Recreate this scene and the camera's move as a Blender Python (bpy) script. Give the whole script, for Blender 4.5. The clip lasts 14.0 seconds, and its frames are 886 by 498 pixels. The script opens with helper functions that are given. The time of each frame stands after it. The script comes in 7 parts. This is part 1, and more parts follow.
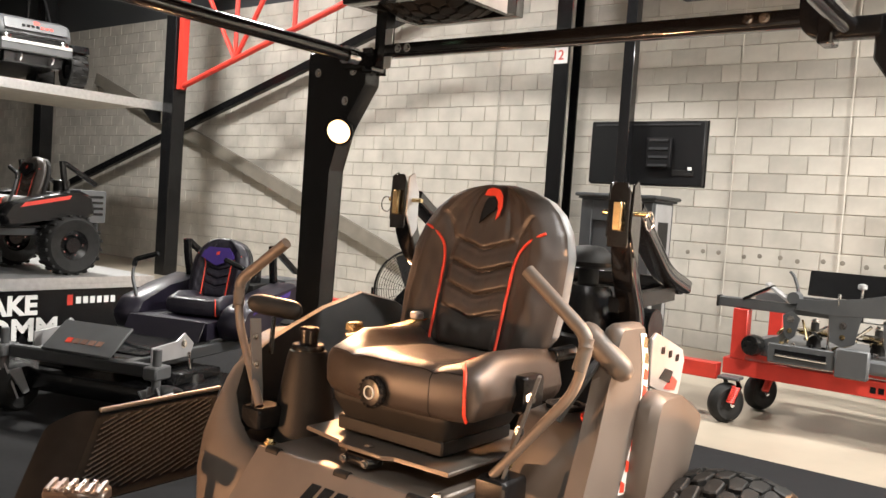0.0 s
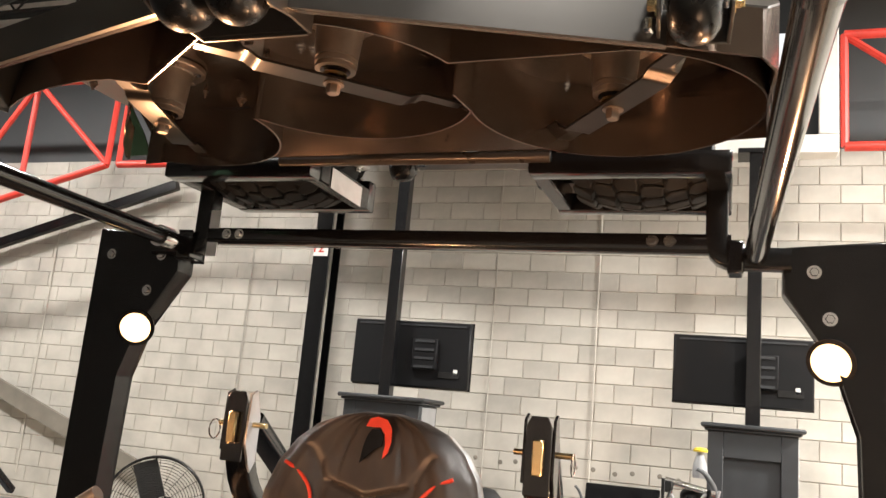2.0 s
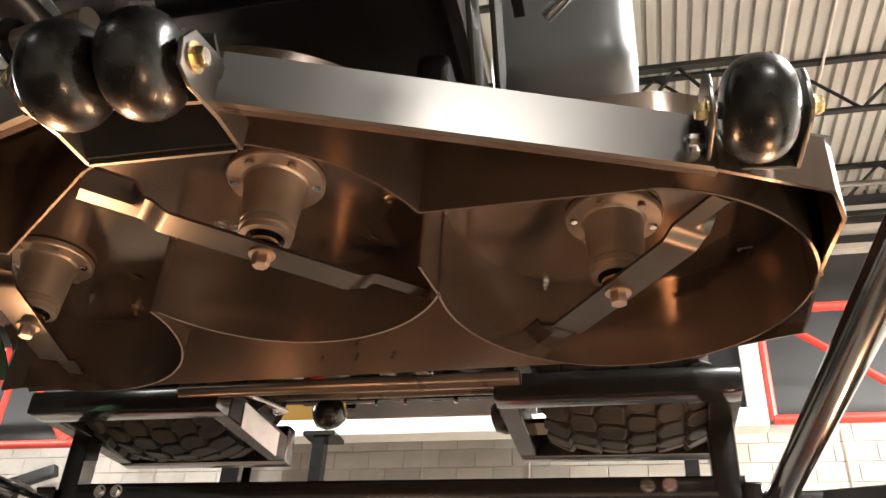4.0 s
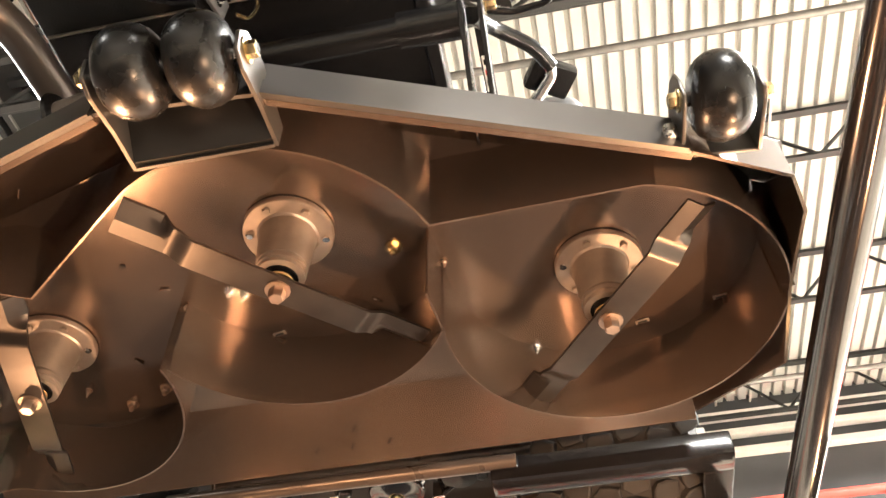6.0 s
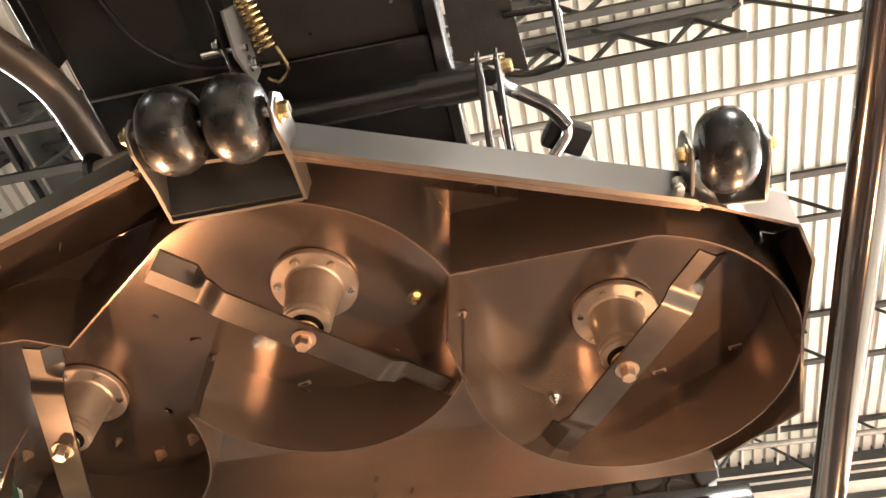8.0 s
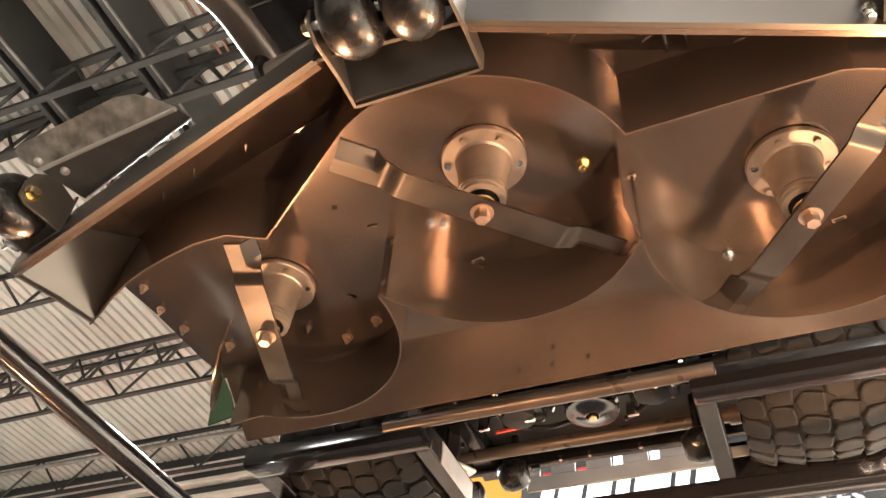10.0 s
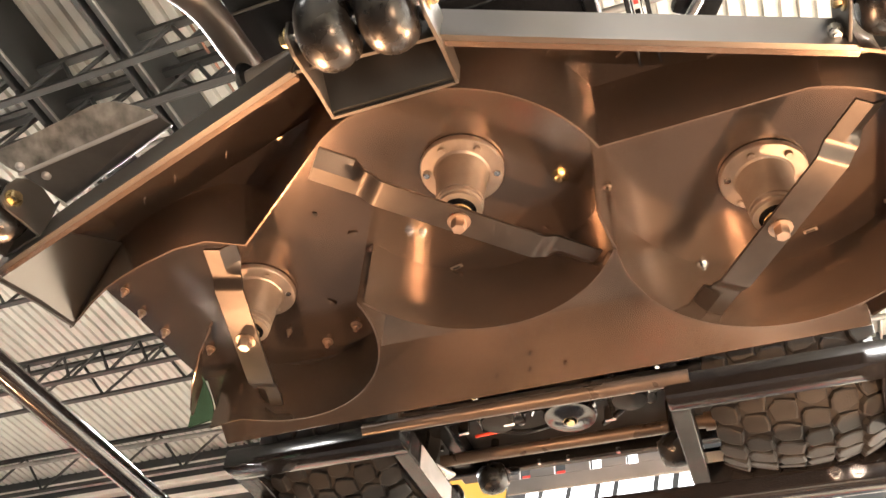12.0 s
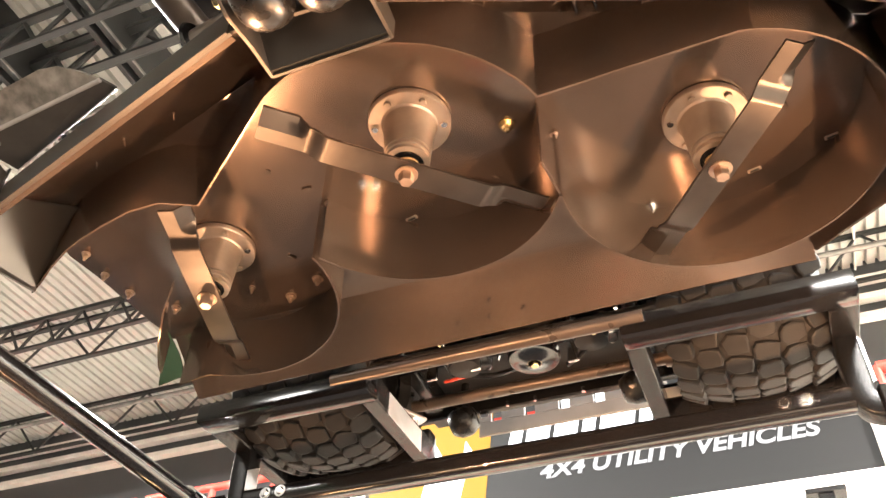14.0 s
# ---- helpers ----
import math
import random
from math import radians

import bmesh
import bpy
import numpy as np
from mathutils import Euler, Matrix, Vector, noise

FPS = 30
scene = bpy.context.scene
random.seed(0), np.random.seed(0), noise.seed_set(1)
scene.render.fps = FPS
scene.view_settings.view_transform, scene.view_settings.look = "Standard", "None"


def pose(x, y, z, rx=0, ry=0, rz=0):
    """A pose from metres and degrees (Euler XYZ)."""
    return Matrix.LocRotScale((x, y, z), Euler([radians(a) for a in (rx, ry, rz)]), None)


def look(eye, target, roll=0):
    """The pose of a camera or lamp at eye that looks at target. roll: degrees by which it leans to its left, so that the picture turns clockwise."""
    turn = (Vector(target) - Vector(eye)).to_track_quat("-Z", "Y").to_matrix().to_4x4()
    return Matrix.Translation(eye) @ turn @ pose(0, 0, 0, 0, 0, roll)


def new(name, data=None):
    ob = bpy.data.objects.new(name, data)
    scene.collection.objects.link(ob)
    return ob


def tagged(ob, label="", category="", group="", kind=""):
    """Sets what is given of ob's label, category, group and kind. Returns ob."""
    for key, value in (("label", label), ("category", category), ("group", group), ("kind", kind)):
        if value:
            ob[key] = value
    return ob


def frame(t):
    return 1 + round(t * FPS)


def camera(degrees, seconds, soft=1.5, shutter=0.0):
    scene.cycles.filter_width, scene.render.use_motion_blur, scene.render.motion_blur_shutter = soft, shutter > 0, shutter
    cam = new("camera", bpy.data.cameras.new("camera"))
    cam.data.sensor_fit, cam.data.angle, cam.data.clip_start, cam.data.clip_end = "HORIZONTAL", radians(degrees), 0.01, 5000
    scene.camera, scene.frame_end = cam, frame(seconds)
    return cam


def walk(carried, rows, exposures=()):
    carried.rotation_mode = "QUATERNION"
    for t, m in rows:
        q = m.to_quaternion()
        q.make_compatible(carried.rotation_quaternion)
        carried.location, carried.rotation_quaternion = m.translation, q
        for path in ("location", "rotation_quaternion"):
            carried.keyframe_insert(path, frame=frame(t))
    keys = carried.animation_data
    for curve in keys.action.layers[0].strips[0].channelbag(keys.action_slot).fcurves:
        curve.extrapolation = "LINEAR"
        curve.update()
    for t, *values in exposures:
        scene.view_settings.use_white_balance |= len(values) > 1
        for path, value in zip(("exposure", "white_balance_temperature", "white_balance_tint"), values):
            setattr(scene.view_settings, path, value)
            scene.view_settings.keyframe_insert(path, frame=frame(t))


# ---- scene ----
cam = camera(55.5, 14.0)
PATH = [
    (0, (1.523, -1.748, 1.412), (0.304, -0.165, 1.316), 3.9),
    (0.5, (1.326, -1.693, 1.421), (0.168, -0.062, 1.409), 4.3),
    (1, (1.138, -1.602, 1.457), (0.108, 0.105, 1.617), 5.7),
    (1.5, (0.979, -1.56, 1.481), (0.158, 0.243, 1.757), 6.1),
    (2, (0.836, -1.554, 1.497), (0.184, 0.295, 1.894), 5.2),
    (2.5, (0.778, -1.489, 1.501), (0.238, 0.363, 2.03), 4.7),
    (3, (0.739, -1.356, 1.509), (0.231, 0.44, 2.227), 4.1),
    (3.2, (0.72, -1.296, 1.521), (0.206, 0.463, 2.322), 3.8),
    (5.3, (0.445, -0.997, 1.22), (0.196, 0.47, 2.556), 1.5),
    (5.5, (0.461, -1.004, 1.167), (0.213, 0.417, 2.552), 1.0),
    (6, (0.491, -0.987, 1.122), (0.24, 0.328, 2.607), -0.8),
    (6.5, (0.507, -0.935, 1.105), (0.25, 0.316, 2.645), 0.2),
    (7, (0.513, -0.954, 1.084), (0.281, 0.263, 2.654), 0.3),
    (7.5, (0.512, -0.977, 1.072), (0.28, 0.224, 2.655), 0.2),
    (8, (0.497, -1.009, 1.064), (0.22, 0.186, 2.643), 0.8),
    (8.5, (0.466, -1.047, 1.039), (0.1, 0.153, 2.596), 1.7),
    (9, (0.427, -1.043, 1.021), (-0.052, 0.176, 2.533), 3.2),
    (9.2, (0.41, -1.039, 1.016), (-0.111, 0.196, 2.499), 3.7),
    (11.3, (0.391, -1.008, 0.992), (-0.226, 0.295, 2.378), 4.7),
    (11.5, (0.399, -1.017, 0.995), (-0.204, 0.28, 2.393), 4.4),
    (12, (0.428, -1.04, 0.998), (-0.143, 0.258, 2.409), 4.3),
    (12.5, (0.464, -1.074, 1.001), (-0.07, 0.247, 2.405), 3.9),
    (13, (0.497, -1.081, 0.999), (-0.023, 0.273, 2.377), 2.8),
    (13.5, (0.513, -1.057, 0.981), (-0.032, 0.324, 2.32), 1.9),
    (14, (0.504, -1.042, 0.984), (-0.061, 0.349, 2.305), 1.0),
]
walk(cam, [(t, look(eye, target, roll)) for t, eye, target, roll in PATH], [(0, 0.7), (1.0, 0.9), (2.0, 0.65), (3.2, 0.65), (5.3, 2.48), (9.0, 2.5), (11.3, 2.8), (14, 2.95)])

# ---------------------------------------------------------------- light
world = bpy.data.worlds.new("hall_air")
scene.world = world
world.use_nodes = True
world.node_tree.nodes["Background"].inputs[0].default_value = (0.9, 0.93, 1.0, 1)
world.node_tree.nodes["Background"].inputs[1].default_value = 0.07


def lamp(name, kind, m, watts, colour, **more):
    data = bpy.data.lights.new(name, kind)
    data.energy, data.color = watts, colour
    for key, value in more.items():
        if key == "size":
            data.shape, data.size = "RECTANGLE", value[0]
            data.size_y = value[1]
        elif key == "radius":
            data.shadow_soft_size = value
        elif key == "cone":
            data.spot_size, data.spot_blend = radians(value[0]), value[1]
    ob = new(name, data)
    ob.matrix_world = m
    return ob


WARM = (1.0, 0.51, 0.25)
# unseen area lamps added under the roof, placed for the brightness they give
for bx, by, w in ((3.6, 1.0, 420), (6.4, 4.6, 1180), (-3.6, 4.2, 235), (-9.0, 3.8, 390), (3.0, -5.0, 150), (-4.5, -5.5, 25)):
    lamp("unseen_bay_light", "AREA", pose(bx, by, 6.3), w, (1.0, 0.97, 0.92), size=(1.2, 0.5))
# floodlights: two on the rear lift posts, then four unseen ones added low down
# x, y, z, facing along y, tilt upwards, watts, colour
LAMPS = ((-1.17, 0.93, 1.72, 1, -0.4, 230, WARM), (1.09, 0.95, 1.74, 1, -0.4, 80, WARM), (-1.34, 0.90, 0.45, 1, 1.3, 13, WARM), (1.28, 0.90, 0.45, 1, 1.3, 40, WARM), (-1.30, -2.56, 0.45, -1, 0.02, 260, WARM), (1.33, -0.95, 0.45, -1, 1.4, 25, (1.0, 0.60, 0.35)))

# ---------------------------------------------------------------- materials


def mat(name, colour, rough=0.5, metal=0.0, spot=0.0, scale=8.0, grain=0.0, bump=0.0, coat=0.0, var=0.0, emit=0.0, dark=None, spec=0.5):
    """Principled surface with blotches at one scale, fine grain at another, and bump."""
    m = bpy.data.materials.new(name)
    m.use_nodes = True
    nt = m.node_tree
    b = nt.nodes["Principled BSDF"]
    b.inputs["Roughness"].default_value = rough
    b.inputs["Metallic"].default_value = metal
    b.inputs["Coat Weight"].default_value = coat
    b.inputs["Specular IOR Level"].default_value = spec
    b.inputs["Base Color"].default_value = (*colour, 1)
    tc = nt.nodes.new("ShaderNodeTexCoord")
    if spot or var:
        n = nt.nodes.new("ShaderNodeTexNoise")
        n.inputs["Scale"].default_value, n.inputs["Detail"].default_value = scale, 6
        nt.links.new(tc.outputs["Object"], n.inputs["Vector"])
        mix = nt.nodes.new("ShaderNodeMix")
        mix.data_type = "RGBA"
        lo = dark or [c * (1 - spot) for c in colour]
        hi = [min(1, c * (1 + spot)) for c in colour]
        mix.inputs[6].default_value, mix.inputs[7].default_value = (*lo, 1), (*hi, 1)
        ramp = nt.nodes.new("ShaderNodeMapRange")
        ramp.inputs[1].default_value, ramp.inputs[2].default_value = 0.3, 0.7
        nt.links.new(n.outputs[0], ramp.inputs[0])
        if var:
            oi = nt.nodes.new("ShaderNodeObjectInfo")
            add = nt.nodes.new("ShaderNodeMath")
            add.operation = "MULTIPLY_ADD"
            add.inputs[1].default_value = var
            nt.links.new(oi.outputs["Random"], add.inputs[0])
            nt.links.new(ramp.outputs[0], add.inputs[2])
            sub = nt.nodes.new("ShaderNodeMath")
            sub.operation, sub.use_clamp = "SUBTRACT", True
            sub.inputs[1].default_value = var / 2
            nt.links.new(add.outputs[0], sub.inputs[0])
            nt.links.new(sub.outputs[0], mix.inputs[0])
        else:
            nt.links.new(ramp.outputs[0], mix.inputs[0])
        nt.links.new(mix.outputs[2], b.inputs["Base Color"])
        rr = nt.nodes.new("ShaderNodeMapRange")
        rr.inputs[3].default_value, rr.inputs[4].default_value = max(0.02, rough * 0.8), min(1, rough * 1.25)
        nt.links.new(n.outputs[0], rr.inputs[0])
        nt.links.new(rr.outputs[0], b.inputs["Roughness"])
    if bump:
        g = nt.nodes.new("ShaderNodeTexNoise")
        g.inputs["Scale"].default_value, g.inputs["Detail"].default_value = grain, 4
        nt.links.new(tc.outputs["Object"], g.inputs["Vector"])
        bp = nt.nodes.new("ShaderNodeBump")
        bp.inputs["Strength"].default_value, bp.inputs["Distance"].default_value = bump, 0.003
        nt.links.new(g.outputs[0], bp.inputs["Height"])
        nt.links.new(bp.outputs[0], b.inputs["Normal"])
    if emit:
        b.inputs["Base Color"].default_value = (0.02, 0.02, 0.02, 1)
        b.inputs["Emission Color"].default_value = (*colour, 1)
        b.inputs["Emission Strength"].default_value = emit
    return m


BLOCK = mat("painted_block", (0.47, 0.442, 0.395), 0.75, spot=0.17, scale=3.0, grain=90, bump=0.5, var=0.8)
MORTAR = mat("mortar", (0.40, 0.37, 0.325), 0.9, spot=0.2, scale=12, grain=120, bump=0.5)
UPPER = mat("grey_wall_panel", (0.055, 0.058, 0.062), 0.6, spot=0.1, scale=2)
CONCRETE = mat("polished_concrete", (0.36, 0.31, 0.245), 0.30, spot=0.25, scale=0.9, grain=40, bump=0.06)
RUBBERMAT = mat("black_floor_mat", (0.012, 0.012, 0.013), 0.85, spot=0.3, scale=30, grain=300, bump=0.4, spec=0.2)
ROOF = mat("white_roof_deck", (0.50, 0.50, 0.47), 0.5, spot=0.08, scale=2)
JOIST = mat("dark_joist_steel", (0.018, 0.019, 0.019), 0.5, spot=0.2, scale=6)
PALE = mat("white_painted_steel", (0.72, 0.70, 0.66), 0.45, spot=0.08, scale=6)
BLACK = mat("black_powder_coat", (0.007, 0.007, 0.0075), 0.24, spot=0.3, scale=14, grain=500, bump=0.10, coat=0.06, spec=0.32)
GLOSS = mat("black_gloss_tube", (0.009, 0.009, 0.010), 0.14, coat=0.25, spot=0.2, scale=8)
DECK = mat("brown_grey_deck_paint", (0.170, 0.128, 0.102), 0.17, metal=0.75, spot=0.12, scale=5, grain=260, bump=0.04)
DECKFRONT = mat("satin_grey_front_plate", (0.115, 0.108, 0.101), 0.30, metal=0.75, spot=0.10, scale=4, grain=300, bump=0.02)
STEEL = mat("blade_steel", (0.064, 0.055, 0.048), 0.30, metal=0.8, spot=0.2, scale=12, grain=180, bump=0.04)
CAST = mat("machined_spindle", (0.38, 0.32, 0.27), 0.38, metal=0.7, spot=0.15, scale=18, grain=200, bump=0.15)
ZINC = mat("yellow_zinc", (0.60, 0.48, 0.27), 0.25, metal=1.0, spot=0.15, scale=40)
CHROME = mat("bright_zinc", (0.72, 0.71, 0.70), 0.15, metal=1.0, spot=0.08, scale=30)
BALL = mat("black_roller_plastic", (0.007, 0.007, 0.007), 0.27, spot=0.25, scale=30, grain=300, bump=0.04, spec=0.42)
TYRE = mat("tyre_rubber", (0.014, 0.0138, 0.0135), 0.58, spot=0.35, scale=20, grain=200, bump=0.25, spec=0.24)
VINYL = mat("black_seat_vinyl", (0.048, 0.040, 0.035), 0.33, spot=0.2, scale=10, grain=420, bump=0.30)
VINYLSIDE = mat("grey_seat_side", (0.30, 0.30, 0.30), 0.35, spot=0.1, scale=10, grain=420, bump=0.25)
PIPING = mat("red_piping", (0.72, 0.06, 0.03), 0.45, spot=0.1, scale=40)
BODY = mat("taupe_plastic_fender", (0.098, 0.084, 0.073), 0.45, spot=0.12, scale=7, grain=420, bump=0.18)
BODYMETAL = mat("taupe_painted_steel", (0.165, 0.140, 0.120), 0.38, metal=0.25, spot=0.1, scale=7, grain=300, bump=0.10)
DARK = mat("dark_textured_plastic", (0.013, 0.0125, 0.012), 0.55, spot=0.25, scale=20, grain=260, bump=0.3, spec=0.3)
RUBBER = mat("black_ribbed_rubber", (0.006, 0.006, 0.006), 0.7, spot=0.3, scale=20, grain=200, bump=0.2, spec=0.06)
# front plate grey made darker, so the pan's shade is in the colour
PANSHADED = mat("shaded_roller_pan", (0.030, 0.029, 0.028), 0.34, metal=0.6, spot=0.15, scale=8, grain=240, bump=0.08)
RED = mat("red_paint", (0.62, 0.045, 0.03), 0.42, spot=0.12, scale=8)
GREYP = mat("grey_painted_steel", (0.085, 0.088, 0.092), 0.42, spot=0.1, scale=8)
TVBLACK = mat("tv_back_plastic", (0.008, 0.008, 0.009), 0.5, spot=0.1, scale=12, spec=0.25)
SLATE = mat("charcoal_cabinet", (0.034, 0.036, 0.039), 0.5, spot=0.12, scale=8)
VIOLET = mat("dark_violet_vinyl", (0.014, 0.012, 0.020), 0.42, spot=0.15, scale=12, grain=260, bump=0.15)
PURPLE = mat("purple_seat_panel", (0.055, 0.028, 0.20), 0.4, spot=0.1, scale=12)
VIOLETPAINT = mat("violet_black_paint", (0.011, 0.009, 0.017), 0.35, spot=0.15, scale=10, grain=300, bump=0.06)
WHITE = mat("white_print", (0.80, 0.80, 0.78), 0.5)
TREAD = mat("aluminium_tread", (0.62, 0.62, 0.62), 0.35, metal=0.8, spot=0.1, scale=20)
GLOW = mat("lamp_filament_cover", (1.0, 0.62, 0.28), 0.4, emit=2.6)
SCREEN = mat("led_screen_dark", (0.012, 0.0125, 0.014), 0.8, emit=0.25, spec=0.05)
LEDWHITE = mat("led_white", (0.95, 0.95, 0.95), 0.8, emit=0.75, spec=0.0)
LEDSOFT = mat("led_dim_white", (0.92, 0.90, 0.90), 0.8, emit=0.20, spec=0.0)
LEDYELLOW = mat("led_yellow", (0.95, 0.46, 0.002), 0.8, emit=0.17, spec=0.0)
TAUPE = mat("flat_taupe", (0.20, 0.18, 0.15), 0.6, spot=0.15, scale=4)
# zinc with the copper tint of the warm lamps in its colour
WARMZINC = mat("warm_lit_zinc", (0.50, 0.38, 0.30), 0.32, metal=0.95, spot=0.15, scale=30)
RUST = mat("rusty_primer", (0.23, 0.12, 0.085), 0.7, spot=0.3, scale=6)
CHUTE = mat("dark_grey_chute_paint", (0.085, 0.085, 0.085), 0.42, metal=0.3, spot=0.25, scale=14, grain=220, bump=0.05)
SCUFF = mat("scuffed_grey_paint", (0.20, 0.198, 0.19), 0.4, metal=0.3, spot=0.65, scale=26, grain=200, bump=0.06)
# reflective plate whose green reflection is put into the base colour
GREENSHEEN = mat("green_sheen_plate", (0.16, 0.30, 0.18), 0.25, metal=0.85, spot=0.12, scale=14)
GALV = mat("galvanised_pipe", (0.20, 0.195, 0.185), 0.45, metal=0.6, spot=0.25, scale=9, grain=120, bump=0.05)
GUARDGREY = mat("guard_grey_paint", (0.23, 0.222, 0.215), 0.4, metal=0.3, spot=0.12, scale=10, grain=200, bump=0.04)
TUBEBROWN = mat("brown_tube_paint", (0.10, 0.078, 0.064), 0.28, metal=0.5, spot=0.15, scale=9, grain=240, bump=0.03)
YELLOWCAP = mat("yellow_plastic_cap", (0.70, 0.52, 0.03), 0.45, spot=0.1, scale=30)
GREYPLATE = mat("light_grey_plate", (0.42, 0.42, 0.43), 0.4, metal=0.4, spot=0.08, scale=10)

# ---------------------------------------------------------------- helpers


def thing(name, at, label, category, group="", kind=""):
    ob = new(name)
    ob.location, ob.empty_display_size = at, 0.1
    return tagged(ob, label, category, group, kind)


def origin(ob):
    p = Vector((0, 0, 0))
    while ob is not None:
        p, ob = p + ob.location, ob.parent
    return p


def finish(name, bm, material, smooth=40):
    bmesh.ops.recalc_face_normals(bm, faces=bm.faces)
    me = bpy.data.meshes.new(name)
    for f in bm.faces:
        f.smooth = True
    bm.to_mesh(me)
    bm.free()
    me.set_sharp_from_angle(angle=radians(smooth))
    me.materials.append(material)
    return me


def part(name, bm, material, parent, label="", smooth=40):
    """One mesh, given in world coordinates, under a thing or a part."""
    bmesh.ops.translate(bm, verts=bm.verts, vec=-origin(parent))
    ob = new(name, finish(name, bm, material, smooth))
    ob.parent = parent
    if label:
        ob["label"] = label
    return ob


def solo(name, bm, material, label, category, group="", kind="", smooth=40):
    return tagged(new(name, finish(name, bm, material, smooth)), label, category, group, kind)


def box(x0, x1, y0, y1, z0, z1, bevel=0.0, seg=1, bm=None):
    b = bmesh.new()
    bmesh.ops.create_cube(b, size=1)
    for v in b.verts:
        v.co = ((x0 + x1) / 2 + v.co.x * (x1 - x0), (y0 + y1) / 2 + v.co.y * (y1 - y0), (z0 + z1) / 2 + v.co.z * (z1 - z0))
    if bevel:
        bmesh.ops.bevel(b, geom=b.edges[:], offset=bevel, segments=seg, affect="EDGES", profile=0.7)
    return join(bm, b)


def join(bm, b):
    if bm is None:
        return b
    me = bpy.data.meshes.new("tmp")
    b.to_mesh(me)
    b.free()
    bm.from_mesh(me)
    bpy.data.meshes.remove(me)
    return bm


def turn(bm, m):
    bmesh.ops.transform(bm, matrix=m, verts=bm.verts)
    return bm



def disc_lathe(profile, at, axis, seg=32, bm=None, cap=True):
    """Turns (radius, height) pairs round an axis through at."""
    b = bmesh.new()
    rings = []
    for r, h in profile:
        rings.append([b.verts.new((r * math.cos(2 * math.pi * k / seg), r * math.sin(2 * math.pi * k / seg), h)) for k in range(seg)])
    for lo, hi in zip(rings, rings[1:]):
        for k in range(seg):
            b.faces.new((lo[k], lo[(k + 1) % seg], hi[(k + 1) % seg], hi[k]))
    if cap:
        b.faces.new(rings[0][::-1])
        b.faces.new(rings[-1])
    q = Vector((0, 0, 1)).rotation_difference(Vector(axis).normalized())
    turn(b, Matrix.Translation(at) @ q.to_matrix().to_4x4())
    return join(bm, b)


def rod(p, q, r, seg=16, bm=None):
    p, q = Vector(p), Vector(q)
    return disc_lathe([(r, 0), (r, (q - p).length)], p, q - p, seg, bm)


def rounded(points, radius, steps=5):
    """A polyline with its corners rounded."""
    pts = [Vector(p) for p in points]
    out = [pts[0]]
    for a, b, c in zip(pts, pts[1:], pts[2:]):
        u, w = a - b, c - b
        d = min(radius, u.length * 0.45, w.length * 0.45)
        s, e = b + u.normalized() * d, b + w.normalized() * d
        for k in range(steps + 1):
            t = k / steps
            out.append(s * (1 - t) ** 2 + b * 2 * t * (1 - t) + e * t * t)
    return out + [pts[-1]]


def sweep(points, section, bm=None, up=(0, 0, 1), closed=False):
    """Carries a closed section (list of (side, up)) along a polyline."""
    pts = [Vector(p) for p in points]
    b = bmesh.new()
    rings, n = [], len(pts)
    for k, p in enumerate(pts):
        if closed:
            d = (pts[(k + 1) % n] - pts[k - 1]).normalized()
        else:
            d = (pts[min(k + 1, n - 1)] - pts[max(k - 1, 0)]).normalized()
        u = Vector(up)
        side = d.cross(u)
        if side.length < 1e-3:
            side = d.cross(Vector((0, 1, 0)))
        side.normalize()
        top = side.cross(d).normalized()
        rings.append([b.verts.new(p + side * x + top * y) for x, y in section])
    m = len(section)
    pairs = list(zip(rings, rings[1:])) + ([(rings[-1], rings[0])] if closed else [])
    for lo, hi in pairs:
        for k in range(m):
            b.faces.new((lo[k], lo[(k + 1) % m], hi[(k + 1) % m], hi[k]))
    if not closed:
        b.faces.new(rings[0][::-1])
        b.faces.new(rings[-1])
    return join(bm, b)


def circle(r, seg=14):
    return [(r * math.cos(2 * math.pi * k / seg), r * math.sin(2 * math.pi * k / seg)) for k in range(seg)]


def rect(w, h, r=0.0):
    if not r:
        return [(-w / 2, -h / 2), (w / 2, -h / 2), (w / 2, h / 2), (-w / 2, h / 2)]
    out = []
    for cx, cy, a0 in ((1, -1, -90), (1, 1, 0), (-1, 1, 90), (-1, -1, 180)):
        for k in range(4):
            a = radians(a0 + 30 * k)
            out.append((cx * (w / 2 - r) + r * math.cos(a), cy * (h / 2 - r) + r * math.sin(a)))
    return out


def tube(points, r, bend=0.0, seg=14, bm=None):
    return sweep(rounded(points, bend) if bend else points, circle(r, seg), bm)


def plate(outline, thick, m=None, bevel=0.0, bm=None):
    """A flat plate: an outline in its plane, thick along its normal, then placed by m."""
    b = bmesh.new()
    lo = [b.verts.new((x, y, 0)) for x, y in outline]
    hi = [b.verts.new((x, y, thick)) for x, y in outline]
    n = len(lo)
    b.faces.new(lo[::-1])
    b.faces.new(hi)
    for k in range(n):
        b.faces.new((lo[k], lo[(k + 1) % n], hi[(k + 1) % n], hi[k]))
    if bevel:
        bmesh.ops.bevel(b, geom=b.edges[:], offset=bevel, segments=1, affect="EDGES")
    if m is not None:
        turn(b, m)
    return join(bm, b)


